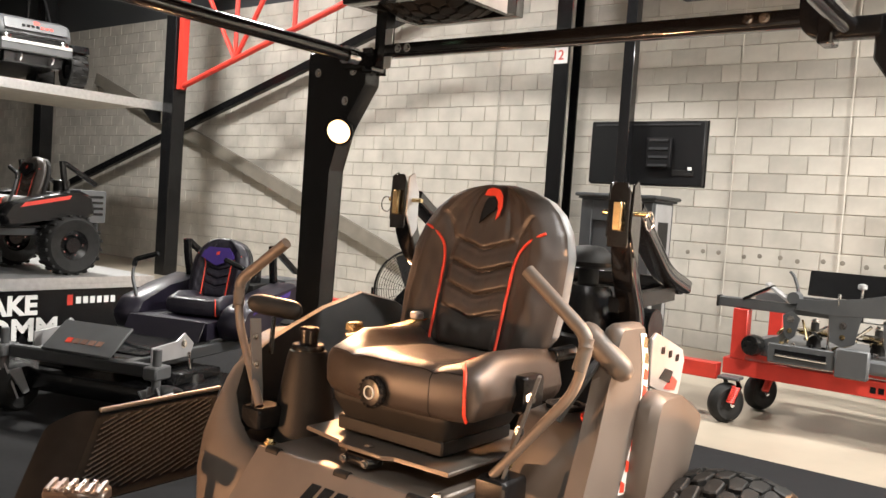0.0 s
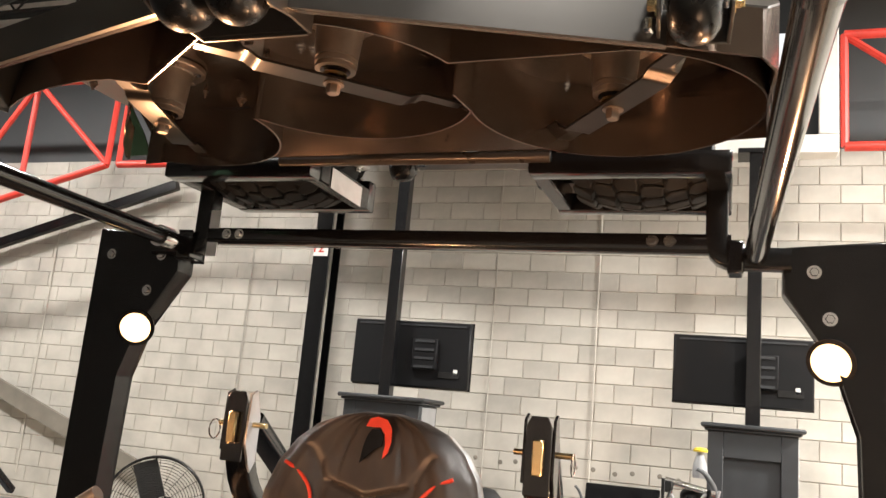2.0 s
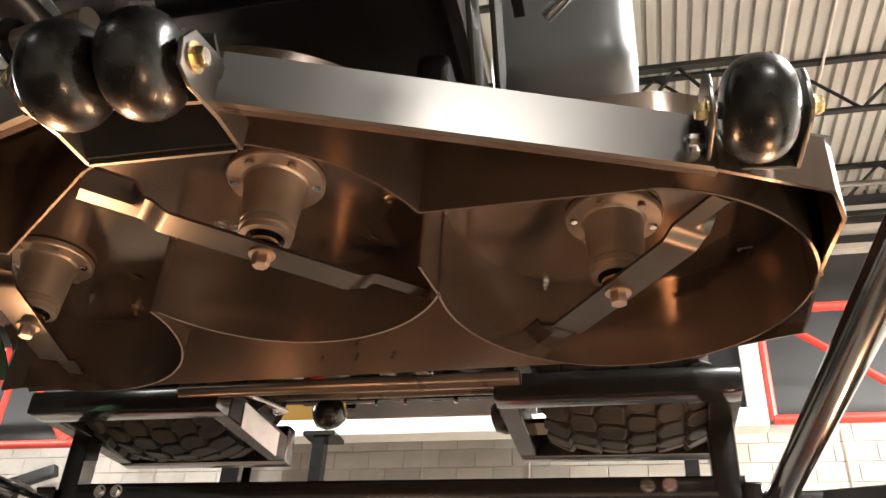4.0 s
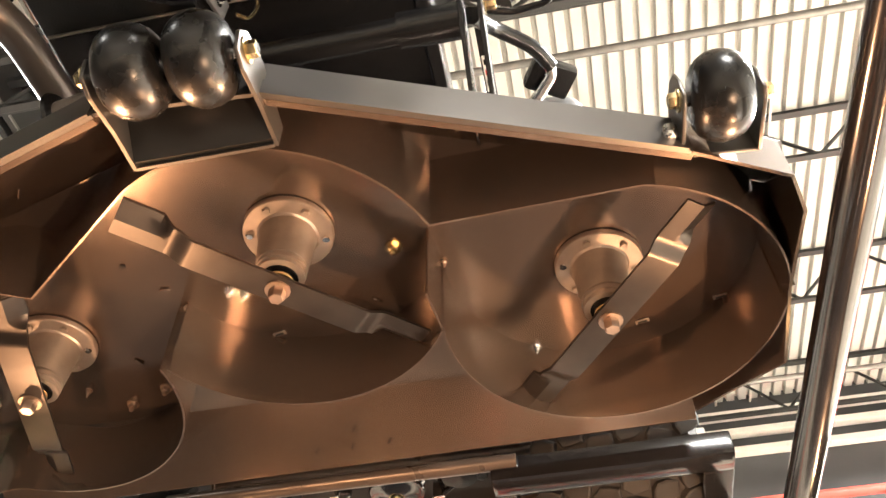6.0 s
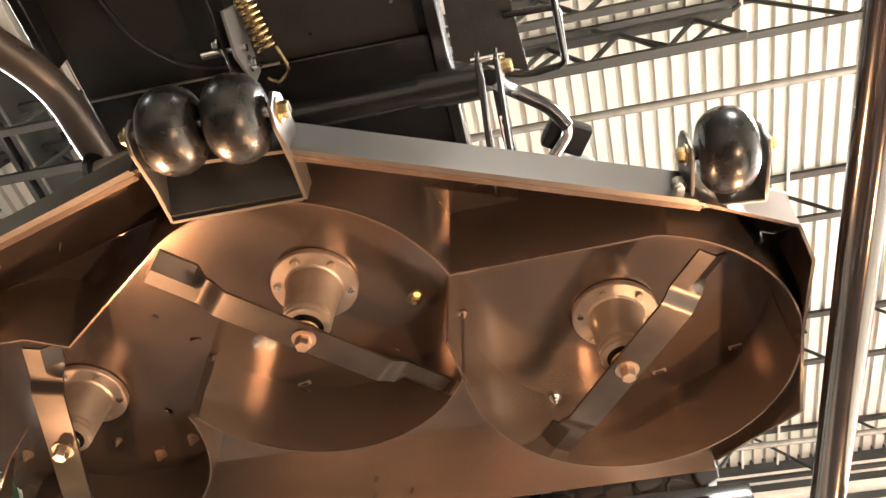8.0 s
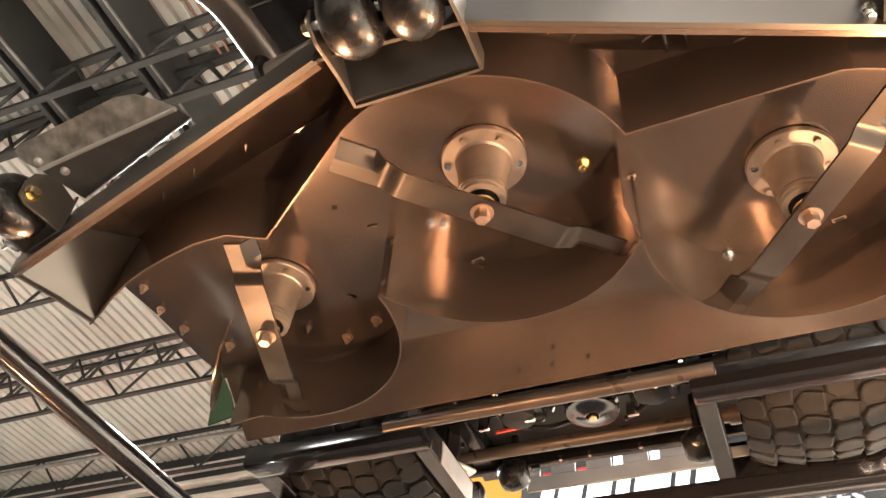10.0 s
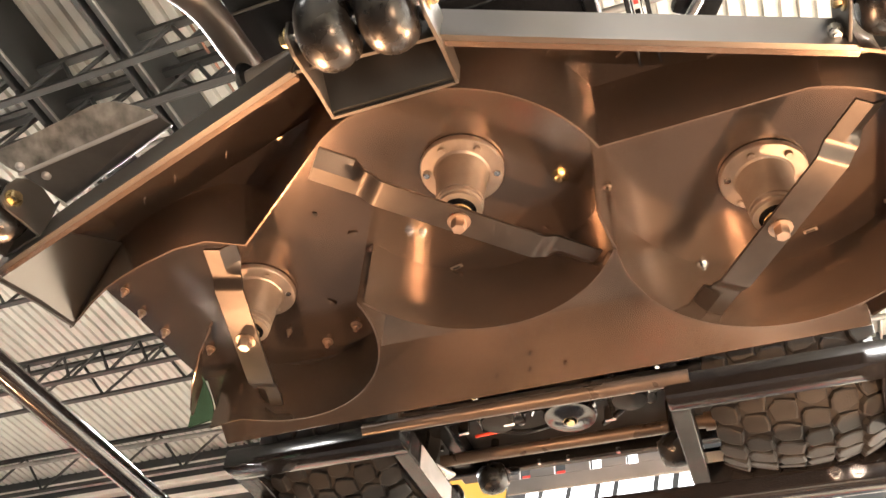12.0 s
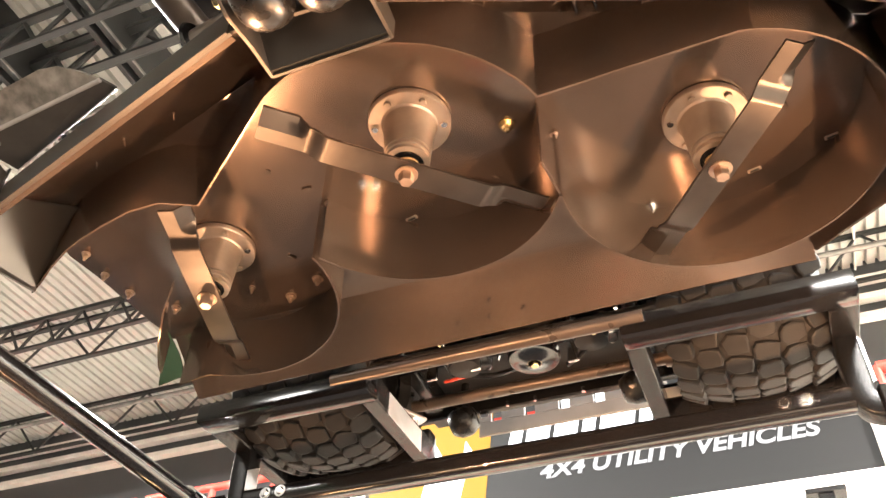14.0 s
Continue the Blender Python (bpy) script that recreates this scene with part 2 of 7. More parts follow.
def ribbon(line, z0, z1, thick, bm=None):
    """An upright sheet along a line in plan; z0 and z1 may be lists."""
    pts = [Vector((x, y, 0)) for x, y in line]
    n = len(pts)
    lows = z0 if isinstance(z0, (list, tuple)) else [z0] * n
    tops = z1 if isinstance(z1, (list, tuple)) else [z1] * n
    b = bmesh.new()
    rings = []
    for k, p in enumerate(pts):
        d = (pts[min(k + 1, n - 1)] - pts[max(k - 1, 0)]).normalized()
        s = Vector((-d.y, d.x, 0)) * thick / 2
        rings.append([b.verts.new((*(p - s).xy, lows[k])), b.verts.new((*(p + s).xy, lows[k])), b.verts.new((*(p + s).xy, tops[k])), b.verts.new((*(p - s).xy, tops[k]))])
    for lo, hi in zip(rings, rings[1:]):
        for k in range(4):
            b.faces.new((lo[k], lo[(k + 1) % 4], hi[(k + 1) % 4], hi[k]))
    b.faces.new(rings[0][::-1])
    b.faces.new(rings[-1])
    return join(bm, b)


def arc(cx, cy, r, a0, a1, n=16):
    return [(cx + r * math.cos(radians(a0 + (a1 - a0) * k / n)), cy + r * math.sin(radians(a0 + (a1 - a0) * k / n))) for k in range(n + 1)]


def hexbolt(at, axis, r=0.014, h=0.012, bm=None, washer=True):
    at, axis = Vector(at), Vector(axis).normalized()
    if washer:
        bm = disc_lathe([(r * 1.5, 0), (r * 1.5, 0.003)], at, axis, 16, bm)
    b = disc_lathe([(r, 0.003), (r, h * 0.8), (r * 0.85, h)], at, axis, 6, bm)
    return b


# ---------------------------------------------------------------- hall
YW = 7.75
solo("floor", box(-24, 10, -13, YW, -0.2, 0.0), CONCRETE, "polished tan concrete showroom floor", "floor", kind="structure")
wall = solo("wall_north", box(-24, 10, YW + 0.007, YW + 0.22, 0, 4.67), MORTAR, "pale painted concrete block wall", "wall", kind="structure")
solo("wall_north_upper", box(-24, 10, YW + 0.02, YW + 0.22, 4.67, 7.6), UPPER, "dark grey metal upper wall panel", "wall", kind="structure")
solo("wall_west", box(-24.2, -24, -13, YW + 0.2, 0, 7.6), UPPER, "dark grey hall side wall", "wall", kind="structure")
solo("wall_east", box(10, 10.2, -13, YW + 0.2, 0, 7.6), PALE, "pale hall side wall", "wall", kind="structure")
solo("wall_south", box(-24, 10, -13.2, -13, 0, 7.6), PALE, "pale hall end wall", "wall", kind="structure")
solo("floor_mat", box(-16.0, 1.9, -3.2, 3.55, 0.0, 0.008, 0.003), RUBBERMAT, "black rubber mat under the display lift", "mat")

# roof deck with ribs across, one mesh
rb = bmesh.new()
xs, row = -24.0, []
while xs < 10:
    for dx, dz in ((0, 0), (0.088, 0), (0.098, 0.06), (0.127, 0.06), (0.137, 0)):
        row.append((xs + dx, 7.45 + dz))
    xs += 0.137
lo = [rb.verts.new((x, -13, z)) for x, z in row]
hi = [rb.verts.new((x, YW + 0.2, z)) for x, z in row]
for k in range(len(row) - 1):
    if (Vector(lo[k].co) - Vector(lo[k + 1].co)).length > 1e-5:
        rb.faces.new((lo[k], lo[k + 1], hi[k + 1], hi[k]))
solo("ceiling", rb, ROOF, "white ribbed metal roof deck", "ceiling", kind="structure", smooth=20)
solo("ceiling_insulation", box(-24, 10, -13, YW + 0.2, 7.53, 7.6), ROOF, "white roof board above the ribbed deck", "ceiling", kind="structure")


def joist(y, depth=0.62, pale=False):
    z1, z0 = 7.40, 7.40 - depth
    b = box(-24, 10, y - 0.032, y + 0.032, z1, z1 + 0.04)
    box(-24, 10, y - 0.028, y + 0.028, z0, z0 + 0.035, bm=b)
    x, up = -23.6, True
    while x < 9.4:
        rod((x, y, z0 + 0.02 if up else z1 + 0.02), (x + 0.6, y, z1 + 0.02 if up else z0 + 0.02), 0.018, 6, b)
        x, up = x + 0.6, not up
    return solo("roof_joist", b, PALE if pale else JOIST, "open web steel roof joist", "joist", group="roof joists", kind="structure")


for k in range(12):
    joist(-12.1 + 1.75 * k)
# paired steel channels with a bright rail edge, crossing under the joists
for gx in (-3.63, -4.66):
    gir = solo("roof_girder", box(gx - 0.085, gx - 0.035, -13, YW, 6.80, 7.36, 0.006), JOIST, "pair of dark steel channels under the roof", "girder", kind="structure")
    part("channel", box(gx + 0.025, gx + 0.075, -13, YW, 6.80, 7.36, 0.006), JOIST, gir)
    part("rail_edge", box(gx + 0.075, gx + 0.088, -13, YW, 6.80, 6.83, 0.003), GALV, gir)
    for k in range(14):
        part("clip", box(gx - 0.035, gx + 0.025, -12.1 + 1.75 * k, -12.04 + 1.75 * k, 6.86, 7.0, 0.003), JOIST, gir)
for jy in (1.42, 1.80, 4.85):
    web = box(-9.0, 2.0, jy - 0.035, jy + 0.035, 7.02, 7.08, 0.004)
    box(-9.0, 2.0, jy - 0.03, jy + 0.03, 6.62, 6.66, 0.004, bm=web)
    for k in range(20):
        x = -9.0 + 0.55 * k
        rod((x, jy, 6.64), (x + 0.275, jy, 7.04), 0.02, 6, web)
        rod((x + 0.275, jy, 7.04), (x + 0.55, jy, 6.64), 0.02, 6, web)
    solo("roof_joist", web, JOIST, "open web steel roof joist", "joist", group="roof joists", kind="structure")
for px, pz in ((-3.22, 7.3), (-3.14, 7.3)):
    solo("roof_conduit", tube([(px, -12.8, pz), (px, YW - 0.05, pz)], 0.013, seg=8), RUST, "thin rusty conduit under the roof deck", "conduit", kind="structure")
for py in (2.05, 6.2, -3.6):
    solo("sprinkler_pipe", tube([(-23.9, py, 6.66), (9.9, py + 0.25, 6.66)], 0.032, seg=10), GALV, "dull galvanised sprinkler pipe under the roof", "pipe", kind="structure")
for px in (2.15, 2.55, 5.4):
    solo("roof_conduit", tube([(px, -12.8, 7.36), (px, YW - 0.05, 7.36)], 0.014, seg=8), PALE, "thin rusty conduit under the roof deck", "conduit", kind="structure")
for pz in (6.65, 6.9, 7.15):
    solo("wall_girt", box(-24, 10, YW - 0.11, YW + 0.01, pz, pz + 0.07), PALE, "pale horizontal steel girt on the upper wall", "girt", kind="structure")

# blocks
BW, BH, GAP = 0.406, 0.2032, 0.010
bx, bz, bd, ch = BW - GAP, BH - GAP, 0.009, 0.004
vs = [(-bx / 2, 0, -bz / 2), (bx / 2, 0, -bz / 2), (bx / 2, 0, bz / 2), (-bx / 2, 0, bz / 2)]
vs += [(x * (1 - 2 * ch / bx), -bd, z * (1 - 2 * ch / bz)) for x, _, z in vs]
fs = [(4, 5, 6, 7), (0, 1, 5, 4), (1, 2, 6, 5), (2, 3, 7, 6), (3, 0, 4, 7)]
block_mesh = bpy.data.meshes.new("block")
block_mesh.from_pydata(vs, [], fs)
block_mesh.materials.append(BLOCK)
rest_v, rest_f = [], []
for course in range(23):
    z = BH * (course + 0.5)
    x = -23.9 + (BW / 2 if course % 2 else 0)
    while x < 9.8:
        if -4.6 < x < 2.2 and z > 1.45:
            ob = new("block", block_mesh)
            ob.location, ob.parent = (x, YW + 0.007, z), wall
        else:
            n = len(rest_v)
            rest_v += [(x + a, YW + 0.007 + b, z + c) for a, b, c in vs]
            rest_f += [tuple(n + i for i in f) for f in fs]
        x += BW
me = bpy.data.meshes.new("blocks")
me.from_pydata(rest_v, [], rest_f)
me.materials.append(mat("painted_block_far", (0.47, 0.442, 0.395), 0.75, spot=0.16, scale=3.0, grain=90, bump=0.5))
ob = tagged(new("blocks", me), kind="stuff")
ob.parent = wall

# columns, conduits, bracing
col = thing("steel_column", (-3.85, 7.45, 0), "black steel building column with a numbered tag", "column", kind="structure")
part("flange", box(-3.92, -3.71, 7.30, 7.32, 0, 7.4), BLACK, col)
part("flange", box(-3.92, -3.71, 7.58, 7.60, 0, 7.4), BLACK, col)
part("web", box(-3.86, -3.84, 7.32, 7.58, 0, 7.4), BLACK, col)
part("edge_strip", box(-3.70, -3.685, 7.28, 7.34, 0, 7.4), CHROME, col, "bright metal edge strip")
tag = part("number_tag", box(-3.915, -3.725, 7.285, 7.297, 3.28, 3.49, 0.004), WHITE, col, "white tag with a red number")


def letters(text, size, m, material, name, parent, thick=0.004, shear=0.0, bold=0.0):
    cu = bpy.data.curves.new(name, "FONT")
    cu.body, cu.size, cu.extrude, cu.shear, cu.offset = text, size, thick, shear, bold
    cu.align_x = "LEFT"
    tmp = bpy.data.objects.new(name, cu)
    scene.collection.objects.link(tmp)
    me = bpy.data.meshes.new_from_object(tmp.evaluated_get(bpy.context.evaluated_depsgraph_get()))
    bpy.data.objects.remove(tmp)
    me.materials.clear()
    me.materials.append(material)
    ob = new(name, me)
    ob.parent = parent
    ob.matrix_basis = Matrix.Translation(-origin(parent)) @ m
    return ob


letters("12", 0.17, pose(-3.94, 7.282, 3.325, 90, 0, 0), RED, "number", tag)
for cx, r in ((-0.57, 0.008), (-5.0, 0.008), (2.6, 0.008), (-8.2, 0.008), (-1.75, 0.006)):
    solo("conduit", tube([(cx, YW - 0.02, 0.3), (cx, YW - 0.02, 4.6)], r, seg=8), BLOCK, "thin painted conduit on the block wall", "conduit", kind="structure")
solo("wall_diagonal", sweep([(-16.0, 7.55, 1.33), (-6.2, 7.55, 4.25)], rect(0.09, 0.13)), BLACK, "black diagonal steel wall brace", "brace", kind="structure")
# wide taupe band running down across the black brace
solo("wall_diagonal", sweep([(-15.0, 7.62, 3.6), (-6.2, 7.62, 0.55)], rect(0.05, 0.22)), TAUPE, "grey diagonal band across the block wall", "brace", kind="structure")

# outlines given as (y, z), thickened along x
YZ = Matrix(((0, 0, 1, 0), (1, 0, 0, 0), (0, 1, 0, 0), (0, 0, 0, 1)))
# outlines given as (x, z), thickened towards -y
FRONT = pose(0, 0, 0, 90, 0, 0)

# ---------------------------------------------------------------- led sign between red trusses
YS = 6.4
sign = thing("led_sign", (-2.4, YS, 4.17), "wide led screen in a white frame above the kiosks", "sign")
part("screen", box(-3.35, 1.55, YS, YS + 0.04, 4.34, 6.0), SCREEN, sign, "dark glowing led panel")
part("frame", box(-3.51, 1.72, YS - 0.03, YS + 0.2, 4.17, 4.34, 0.01), PALE, sign)
part("frame", box(-3.51, 1.72, YS - 0.03, YS + 0.2, 6.0, 6.17, 0.01), PALE, sign)
part("frame", box(-3.51, -3.35, YS - 0.03, YS + 0.2, 4.345, 5.995, 0.01), PALE, sign)
part("frame", box(1.55, 1.72, YS - 0.03, YS + 0.2, 4.345, 5.995, 0.01), PALE, sign)
part("back", box(-3.35, 1.55, YS + 0.05, YS + 0.18, 4.345, 5.995), BLACK, sign)
part("yellow_field", plate([(-3.3, 4.345), (-2.05, 4.345), (-1.88, 5.9), (-3.3, 5.9)], 0.004, Matrix.Translation((0, YS - 0.002, 0)) @ FRONT), LEDYELLOW, sign, "bright yellow led picture")
part("white_shape", plate([(-2.74, 4.62), (-2.30, 4.60), (-2.24, 4.85), (-2.13, 5.02), (-2.14, 5.14), (-2.22, 5.28), (-2.25, 5.12), (-2.36, 5.04), (-2.46, 5.10), (-2.58, 5.34), (-2.61, 5.14), (-2.72, 5.06), (-2.66, 4.90)], 0.003, Matrix.Translation((0, YS - 0.007, 0)) @ FRONT), LEDWHITE, sign, "white flame-like shape")
# brand word as plain slanted blocks
for k, (a, w) in enumerate(((-1.80, 0.13), (-1.62, 0.24), (-1.33, 0.24), (-1.04, 0.13), (-0.86, 0.34), (-0.47, 0.13), (-0.28, 0.27), (0.04, 0.27), (0.36, 0.25), (0.66, 0.27), (0.98, 0.30))):
    part("brand_bar", plate([(a, 4.98), (a + w, 4.98), (a + w + 0.09, 5.36), (a + 0.09, 5.36)], 0.003, Matrix.Translation((0, YS - 0.003, 0)) @ pose(0, 0, 0, 90, 0, 0)), LEDWHITE, sign)
letters("4X4 UTILITY VEHICLES", 0.215, pose(-1.46, YS - 0.004, 4.735, 90, 0, 0) @ Matrix.Diagonal((1.20, 1, 1, 1)), LEDSOFT, "lettering", sign, 0.002, 0.25, 0.006)


def truss(name, x0, x1, zb0, zb1, zt, nodes):
    t = thing(name, ((x0 + x1) / 2, YS + 0.1, zt), "red painted steel truss beside the led sign", "truss", group="red trusses", kind="structure")
    zb = lambda x: zb0 + (zb1 - zb0) * (x - x0) / (x1 - x0)
    part("top_chord", tube([(x0, YS + 0.1, zt), (x1, YS + 0.1, zt)], 0.045, seg=10), RED, t)
    part("bottom_chord", tube([(x0, YS + 0.1, zb0), (x1, YS + 0.1, zb1)], 0.045, seg=10), RED, t)
    step = (x1 - x0) / nodes
    for k in range(nodes + 1):
        x = x0 + step * k
        part("strut", tube([(x, YS + 0.1, zb(x)), (x, YS + 0.1, zt)], 0.036, seg=8), RED, t)
        if k < nodes:
            a, b = ((x, zt), (x + step, zb(x + step))) if k % 2 == 0 else ((x, zb(x)), (x + step, zt))
            part("strut", tube([(a[0], YS + 0.1, a[1]), (b[0], YS + 0.1, b[1])], 0.036, seg=8), RED, t)
    return t


truss("red_truss", -10.4, -6.47, 3.10, 4.20, 5.33, 3)
truss("red_truss", -6.30, -3.56, 4.20, 4.20, 5.33, 3)
truss("red_truss", 1.78, 7.4, 4.26, 4.26, 5.36, 4)
solo("rack_post", box(-10.78, -10.5, YS, YS + 0.25, 0, 7.3, 0.01), BLACK, "black square steel rack post", "post", kind="structure")
solo("truss_end_post", box(-10.48, -10.36, YS + 0.04, YS + 0.16, 3.05, 5.4, 0.008), RED, "red painted truss end post", "post")

# ---------------------------------------------------------------- kiosks and screens


def kiosk(x, w, red):
    k = thing("kiosk", (x, 6.45, 0), "charcoal display cabinet with a pole to the led sign", "kiosk", group="kiosks")
    part("body", box(x - w / 2, x + w / 2, 6.23, 6.72, 0, 1.62, 0.008), SLATE, k)
    part("top", box(x - w / 2 - 0.06, x + w / 2 + 0.06, 6.14, 6.78, 1.645, 1.685, 0.012), SLATE, k)
    part("moulding", box(x - w / 2 - 0.03, x + w / 2 + 0.03, 6.17, 6.75, 1.621, 1.644, 0.006), SLATE, k)
    for s in (-1, 1):
        part("stile", box(min(x + s * w / 2, x + s * (w / 2 - 0.13)), max(x + s * w / 2, x + s * (w / 2 - 0.13)), 6.195, 6.229, 0, 1.62, 0.004), SLATE, k)
    for z0, z1 in ((0.0, 0.16), (0.66, 0.78), (1.40, 1.62)):
        part("rail", box(x - w / 2 + 0.131, x + w / 2 - 0.131, 6.197, 6.229, z0, z1, 0.004), SLATE, k)
    side = part("side_banner", box(x + w / 2 + 0.001, x + w / 2 + 0.012, 6.26, 6.66, 0.12, 1.60, 0.002), TREAD if red else GREYPLATE, k, "bright side strip with red marks" if red else "light grey side strip with dark openings")
    if red:
        for i in range(6):
            part("mark", plate([(-0.10, -0.065), (0.06, -0.07), (0.10, -0.02), (0.03, 0.0), (0.10, 0.05), (0.07, 0.07), (-0.10, 0.065), (-0.06, 0.0)], 0.003, Matrix.Translation((x + w / 2 + 0.0125, 6.46, 0.32 + 0.21 * i)) @ YZ), RED, side)
        for i in range(14):
            for y in (6.285, 6.635):
                part("stud", disc_lathe([(0.014, 0), (0.010, 0.006), (0.003, 0.008)], (x + w / 2 + 0.012, y, 0.20 + 0.10 * i), (1, 0, 0), 8), CHROME, side)
    else:
        for z0, z1 in ((0.25, 0.62), (0.72, 0.95), (1.05, 1.42)):
            part("opening", box(x + w / 2 + 0.0125, x + w / 2 + 0.016, 6.33, 6.58, z0, z1, 0.001), DARK, side)
    pole = part("pole", box(x - 0.06, x + 0.06, 6.22, 6.34, 1.685, 4.12, 0.006), GLOSS, k)
    part("flange", box(x - 0.16, x + 0.16, 6.2, 6.5, 4.12, 4.165, 0.004), BLACK, pole)
    return k


kiosk(-2.39, 0.80, False)
kiosk(1.02, 0.72, True)


def television(x0, x1, z0, z1):
    c = ((x0 + x1) / 2, 6.5, (z0 + z1) / 2)
    t = thing("television", (c[0], 6.5, z0), "black flat television seen from behind on a pole", "television", group="televisions")
    part("shell", box(x0, x1, 6.42, 6.50, z0, z1, 0.012), TVBLACK, t)
    part("bezel", box(x0 - 0.008, x1 + 0.008, 6.50, 6.515, z0 - 0.008, z1 + 0.008, 0.004), GLOSS, t)
    part("top_strip", box(x0 + 0.05, x1 - 0.05, 6.412, 6.419, z1 - 0.045, z1 - 0.028), SLATE, t)
    mount = part("wall_mount", box(c[0] + 0.04, c[0] + 0.30, 6.37, 6.418, c[2] - 0.15, c[2] + 0.15, 0.006), TVBLACK, t)
    for i in range(4):
        part("slot", box(c[0] + 0.07, c[0] + 0.27, 6.362, 6.369, c[2] - 0.14 + i * 0.085, c[2] - 0.115 + i * 0.085), SLATE, mount)
    part("port_panel", box(x0 + 0.75 * (x1 - x0), x0 + 0.93 * (x1 - x0), 6.411, 6.419, z0 + 0.1, z0 + 0.16, 0.003), DARK, t)
    part("sticker", box(x1 - 0.15, x1 - 0.11, 6.411, 6.4195, z0 + 0.14, z0 + 0.19), WHITE, t)
    return t


television(-2.855, -1.60, 1.80, 2.455)
television(0.34, 1.52, 1.85, 2.46)

# dark smudges in one course of the block wall, added as thin discs
for k, hx in enumerate((-2.2, -2.02, -1.84, -1.55, -1.38, -1.16, -0.98, -0.72, -0.53, -0.30, -0.12, 0.16, 0.35)):
    solo("wall_smudge", disc_lathe([(0.026, 0), (0.022, 0.0015)], (hx, YW - 0.0022, 1.112 + (0.012 if k % 3 else -0.01)), (0, -1, 0), 12), TAUPE, "dark smudge on the block wall", "patch", group="wall patches", kind="structure")

# ---------------------------------------------------------------- display lift
lift = thing("display_lift", (-0.04, 0.95, 0), "black tubular lift frame with floodlights carrying a mower", "display lift")
part("crossbar", sweep([(-0.96, 0.95, 2.062), (0.83, 0.95, 2.062)], rect(0.058, 0.058, 0.012), up=(0, 0, 1)), GLOSS, lift)
for sx, x in ((-1, -0.945), (1, 0.79)):
    part("riser", sweep(rounded([(x + sx * 0.20, 0.95, 2.022), (x, 0.95, 2.022), (x, 0.95, 2.30)], 0.05), rect(0.062, 0.062, 0.008), up=(0, 1, 0)), BLACK, lift)
    part("sleeve", box(x + sx * 0.03, x + sx * 0.075, 0.905, 0.995, 1.975, 2.07, 0.006), GLOSS, lift)
for x in (-0.84, -0.79, 0.61, 0.66):
    part("bolt", hexbolt((x, 0.921, 2.066), (0, -1, 0), 0.012, 0.01), CHROME, lift, "bright zinc bolt")


def post(x_in, s, y0, y1):
    """A leg of the lift: inner top edge at x_in, growing outwards by s."""
    o = [(0, 2.06), (0, 1.93), (0.14, 1.74), (0.20, 1.55), (0.23, 0.02), (0.37, 0.02), (0.37, 2.09)]
    pts = [(x_in + s * a, z) for a, z in o]
    m = Matrix.Translation((0, y1, 0)) @ pose(0, 0, 0, 90, 0, 0)
    leg = part("leg", plate(pts, y1 - y0, m, 0.006), BLACK, lift)
    part("foot", box(x_in + s * 0.285 - 0.22, x_in + s * 0.285 + 0.22, y0 - 0.14, y1 + 0.14, 0.008, 0.028, 0.004), BLACK, lift)
    for a, z in ((0.08, 1.99), (0.3, 1.99), (0.12, 1.86)):
        part("bolt", hexbolt((x_in + s * a, y0, z), (0, -1, 0), 0.013, 0.01), CHROME, leg)
    return leg


for x_in, side, y0, y1 in ((-1.04, -1, 0.95, 1.04), (0.97, 1, 0.95, 1.04), (-1.04, -1, -2.7, -2.61), (0.97, 1, -2.7, -2.61)):
    post(x_in, side, y0, y1)
# side rails
part("side_rail", rod((-1.00, -2.6, 2.05), (-1.03, 0.98, 2.03), 0.029, 20), GLOSS, lift)
part("side_rail", rod((0.975, -2.6, 2.05), (0.895, 0.98, 2.03), 0.031, 20), GLOSS, lift)
part("rail_sleeve", rod((0.962, -2.0, 2.05), (0.928, -0.56, 2.043), 0.038, 20), GLOSS, lift)
part("collar", rod((-1.028, 0.80, 2.03), (-1.028, 0.86, 2.03), 0.038, 16), CHROME, lift)


def flood(x, y, z, s, tilt):
    """A round floodlight on a bracket; s: the way it faces along y."""
    lp = thing("floodlight", (x, y, z), "glowing round warm floodlight at the lift", "floodlight", group="floodlights")
    d = Vector((-0.25 * x if tilt > 1 else -0.42 * x, -s, tilt)).normalized()
    c = Vector((x, y, z)) - d * 0.05
    part("housing", disc_lathe([(0.028, -0.04), (0.045, -0.03), (0.062, 0.03), (0.066, 0.035), (0.066, 0.045), (0.055, 0.045)], c, d, 28), BLACK, lp)
    part("lens", disc_lathe([(0.053, 0.0), (0.053, 0.004), (0.03, 0.010)], c + d * 0.043, d, 28), GLOW, lp, "glowing lens")
    part("bracket", rod(c - d * 0.03, c - d * 0.03 + Vector((0, s * 0.06, 0)), 0.012, 10), BLACK, lp)
    # the unseen floodlight away from the posts gets an added stand
    if abs(x) > 1.2 and -2 < y < 0:
        part("stand", rod((x, y + s * 0.05, 0.012), c - d * 0.03, 0.014, 12), BLACK, lp, "black floor stand added under an unseen floodlight")
        part("stand_foot", disc_lathe([(0.11, 0), (0.11, 0.010), (0.02, 0.016)], (x, y + s * 0.05, 0.006), (0, 0, 1), 28), BLACK, lp)
    return c + d * 0.075, d


for x, y, z, s, tilt, watts, colour in LAMPS:
    c, d = flood(x, y, z, s, tilt)
    lamp("flood_beam", "SPOT", look(c, c + d), watts, colour, radius=0.028, cone=(150, 0.6) if tilt > 1 else (100, 0.7) if tilt < 0 else (62, 0.6))


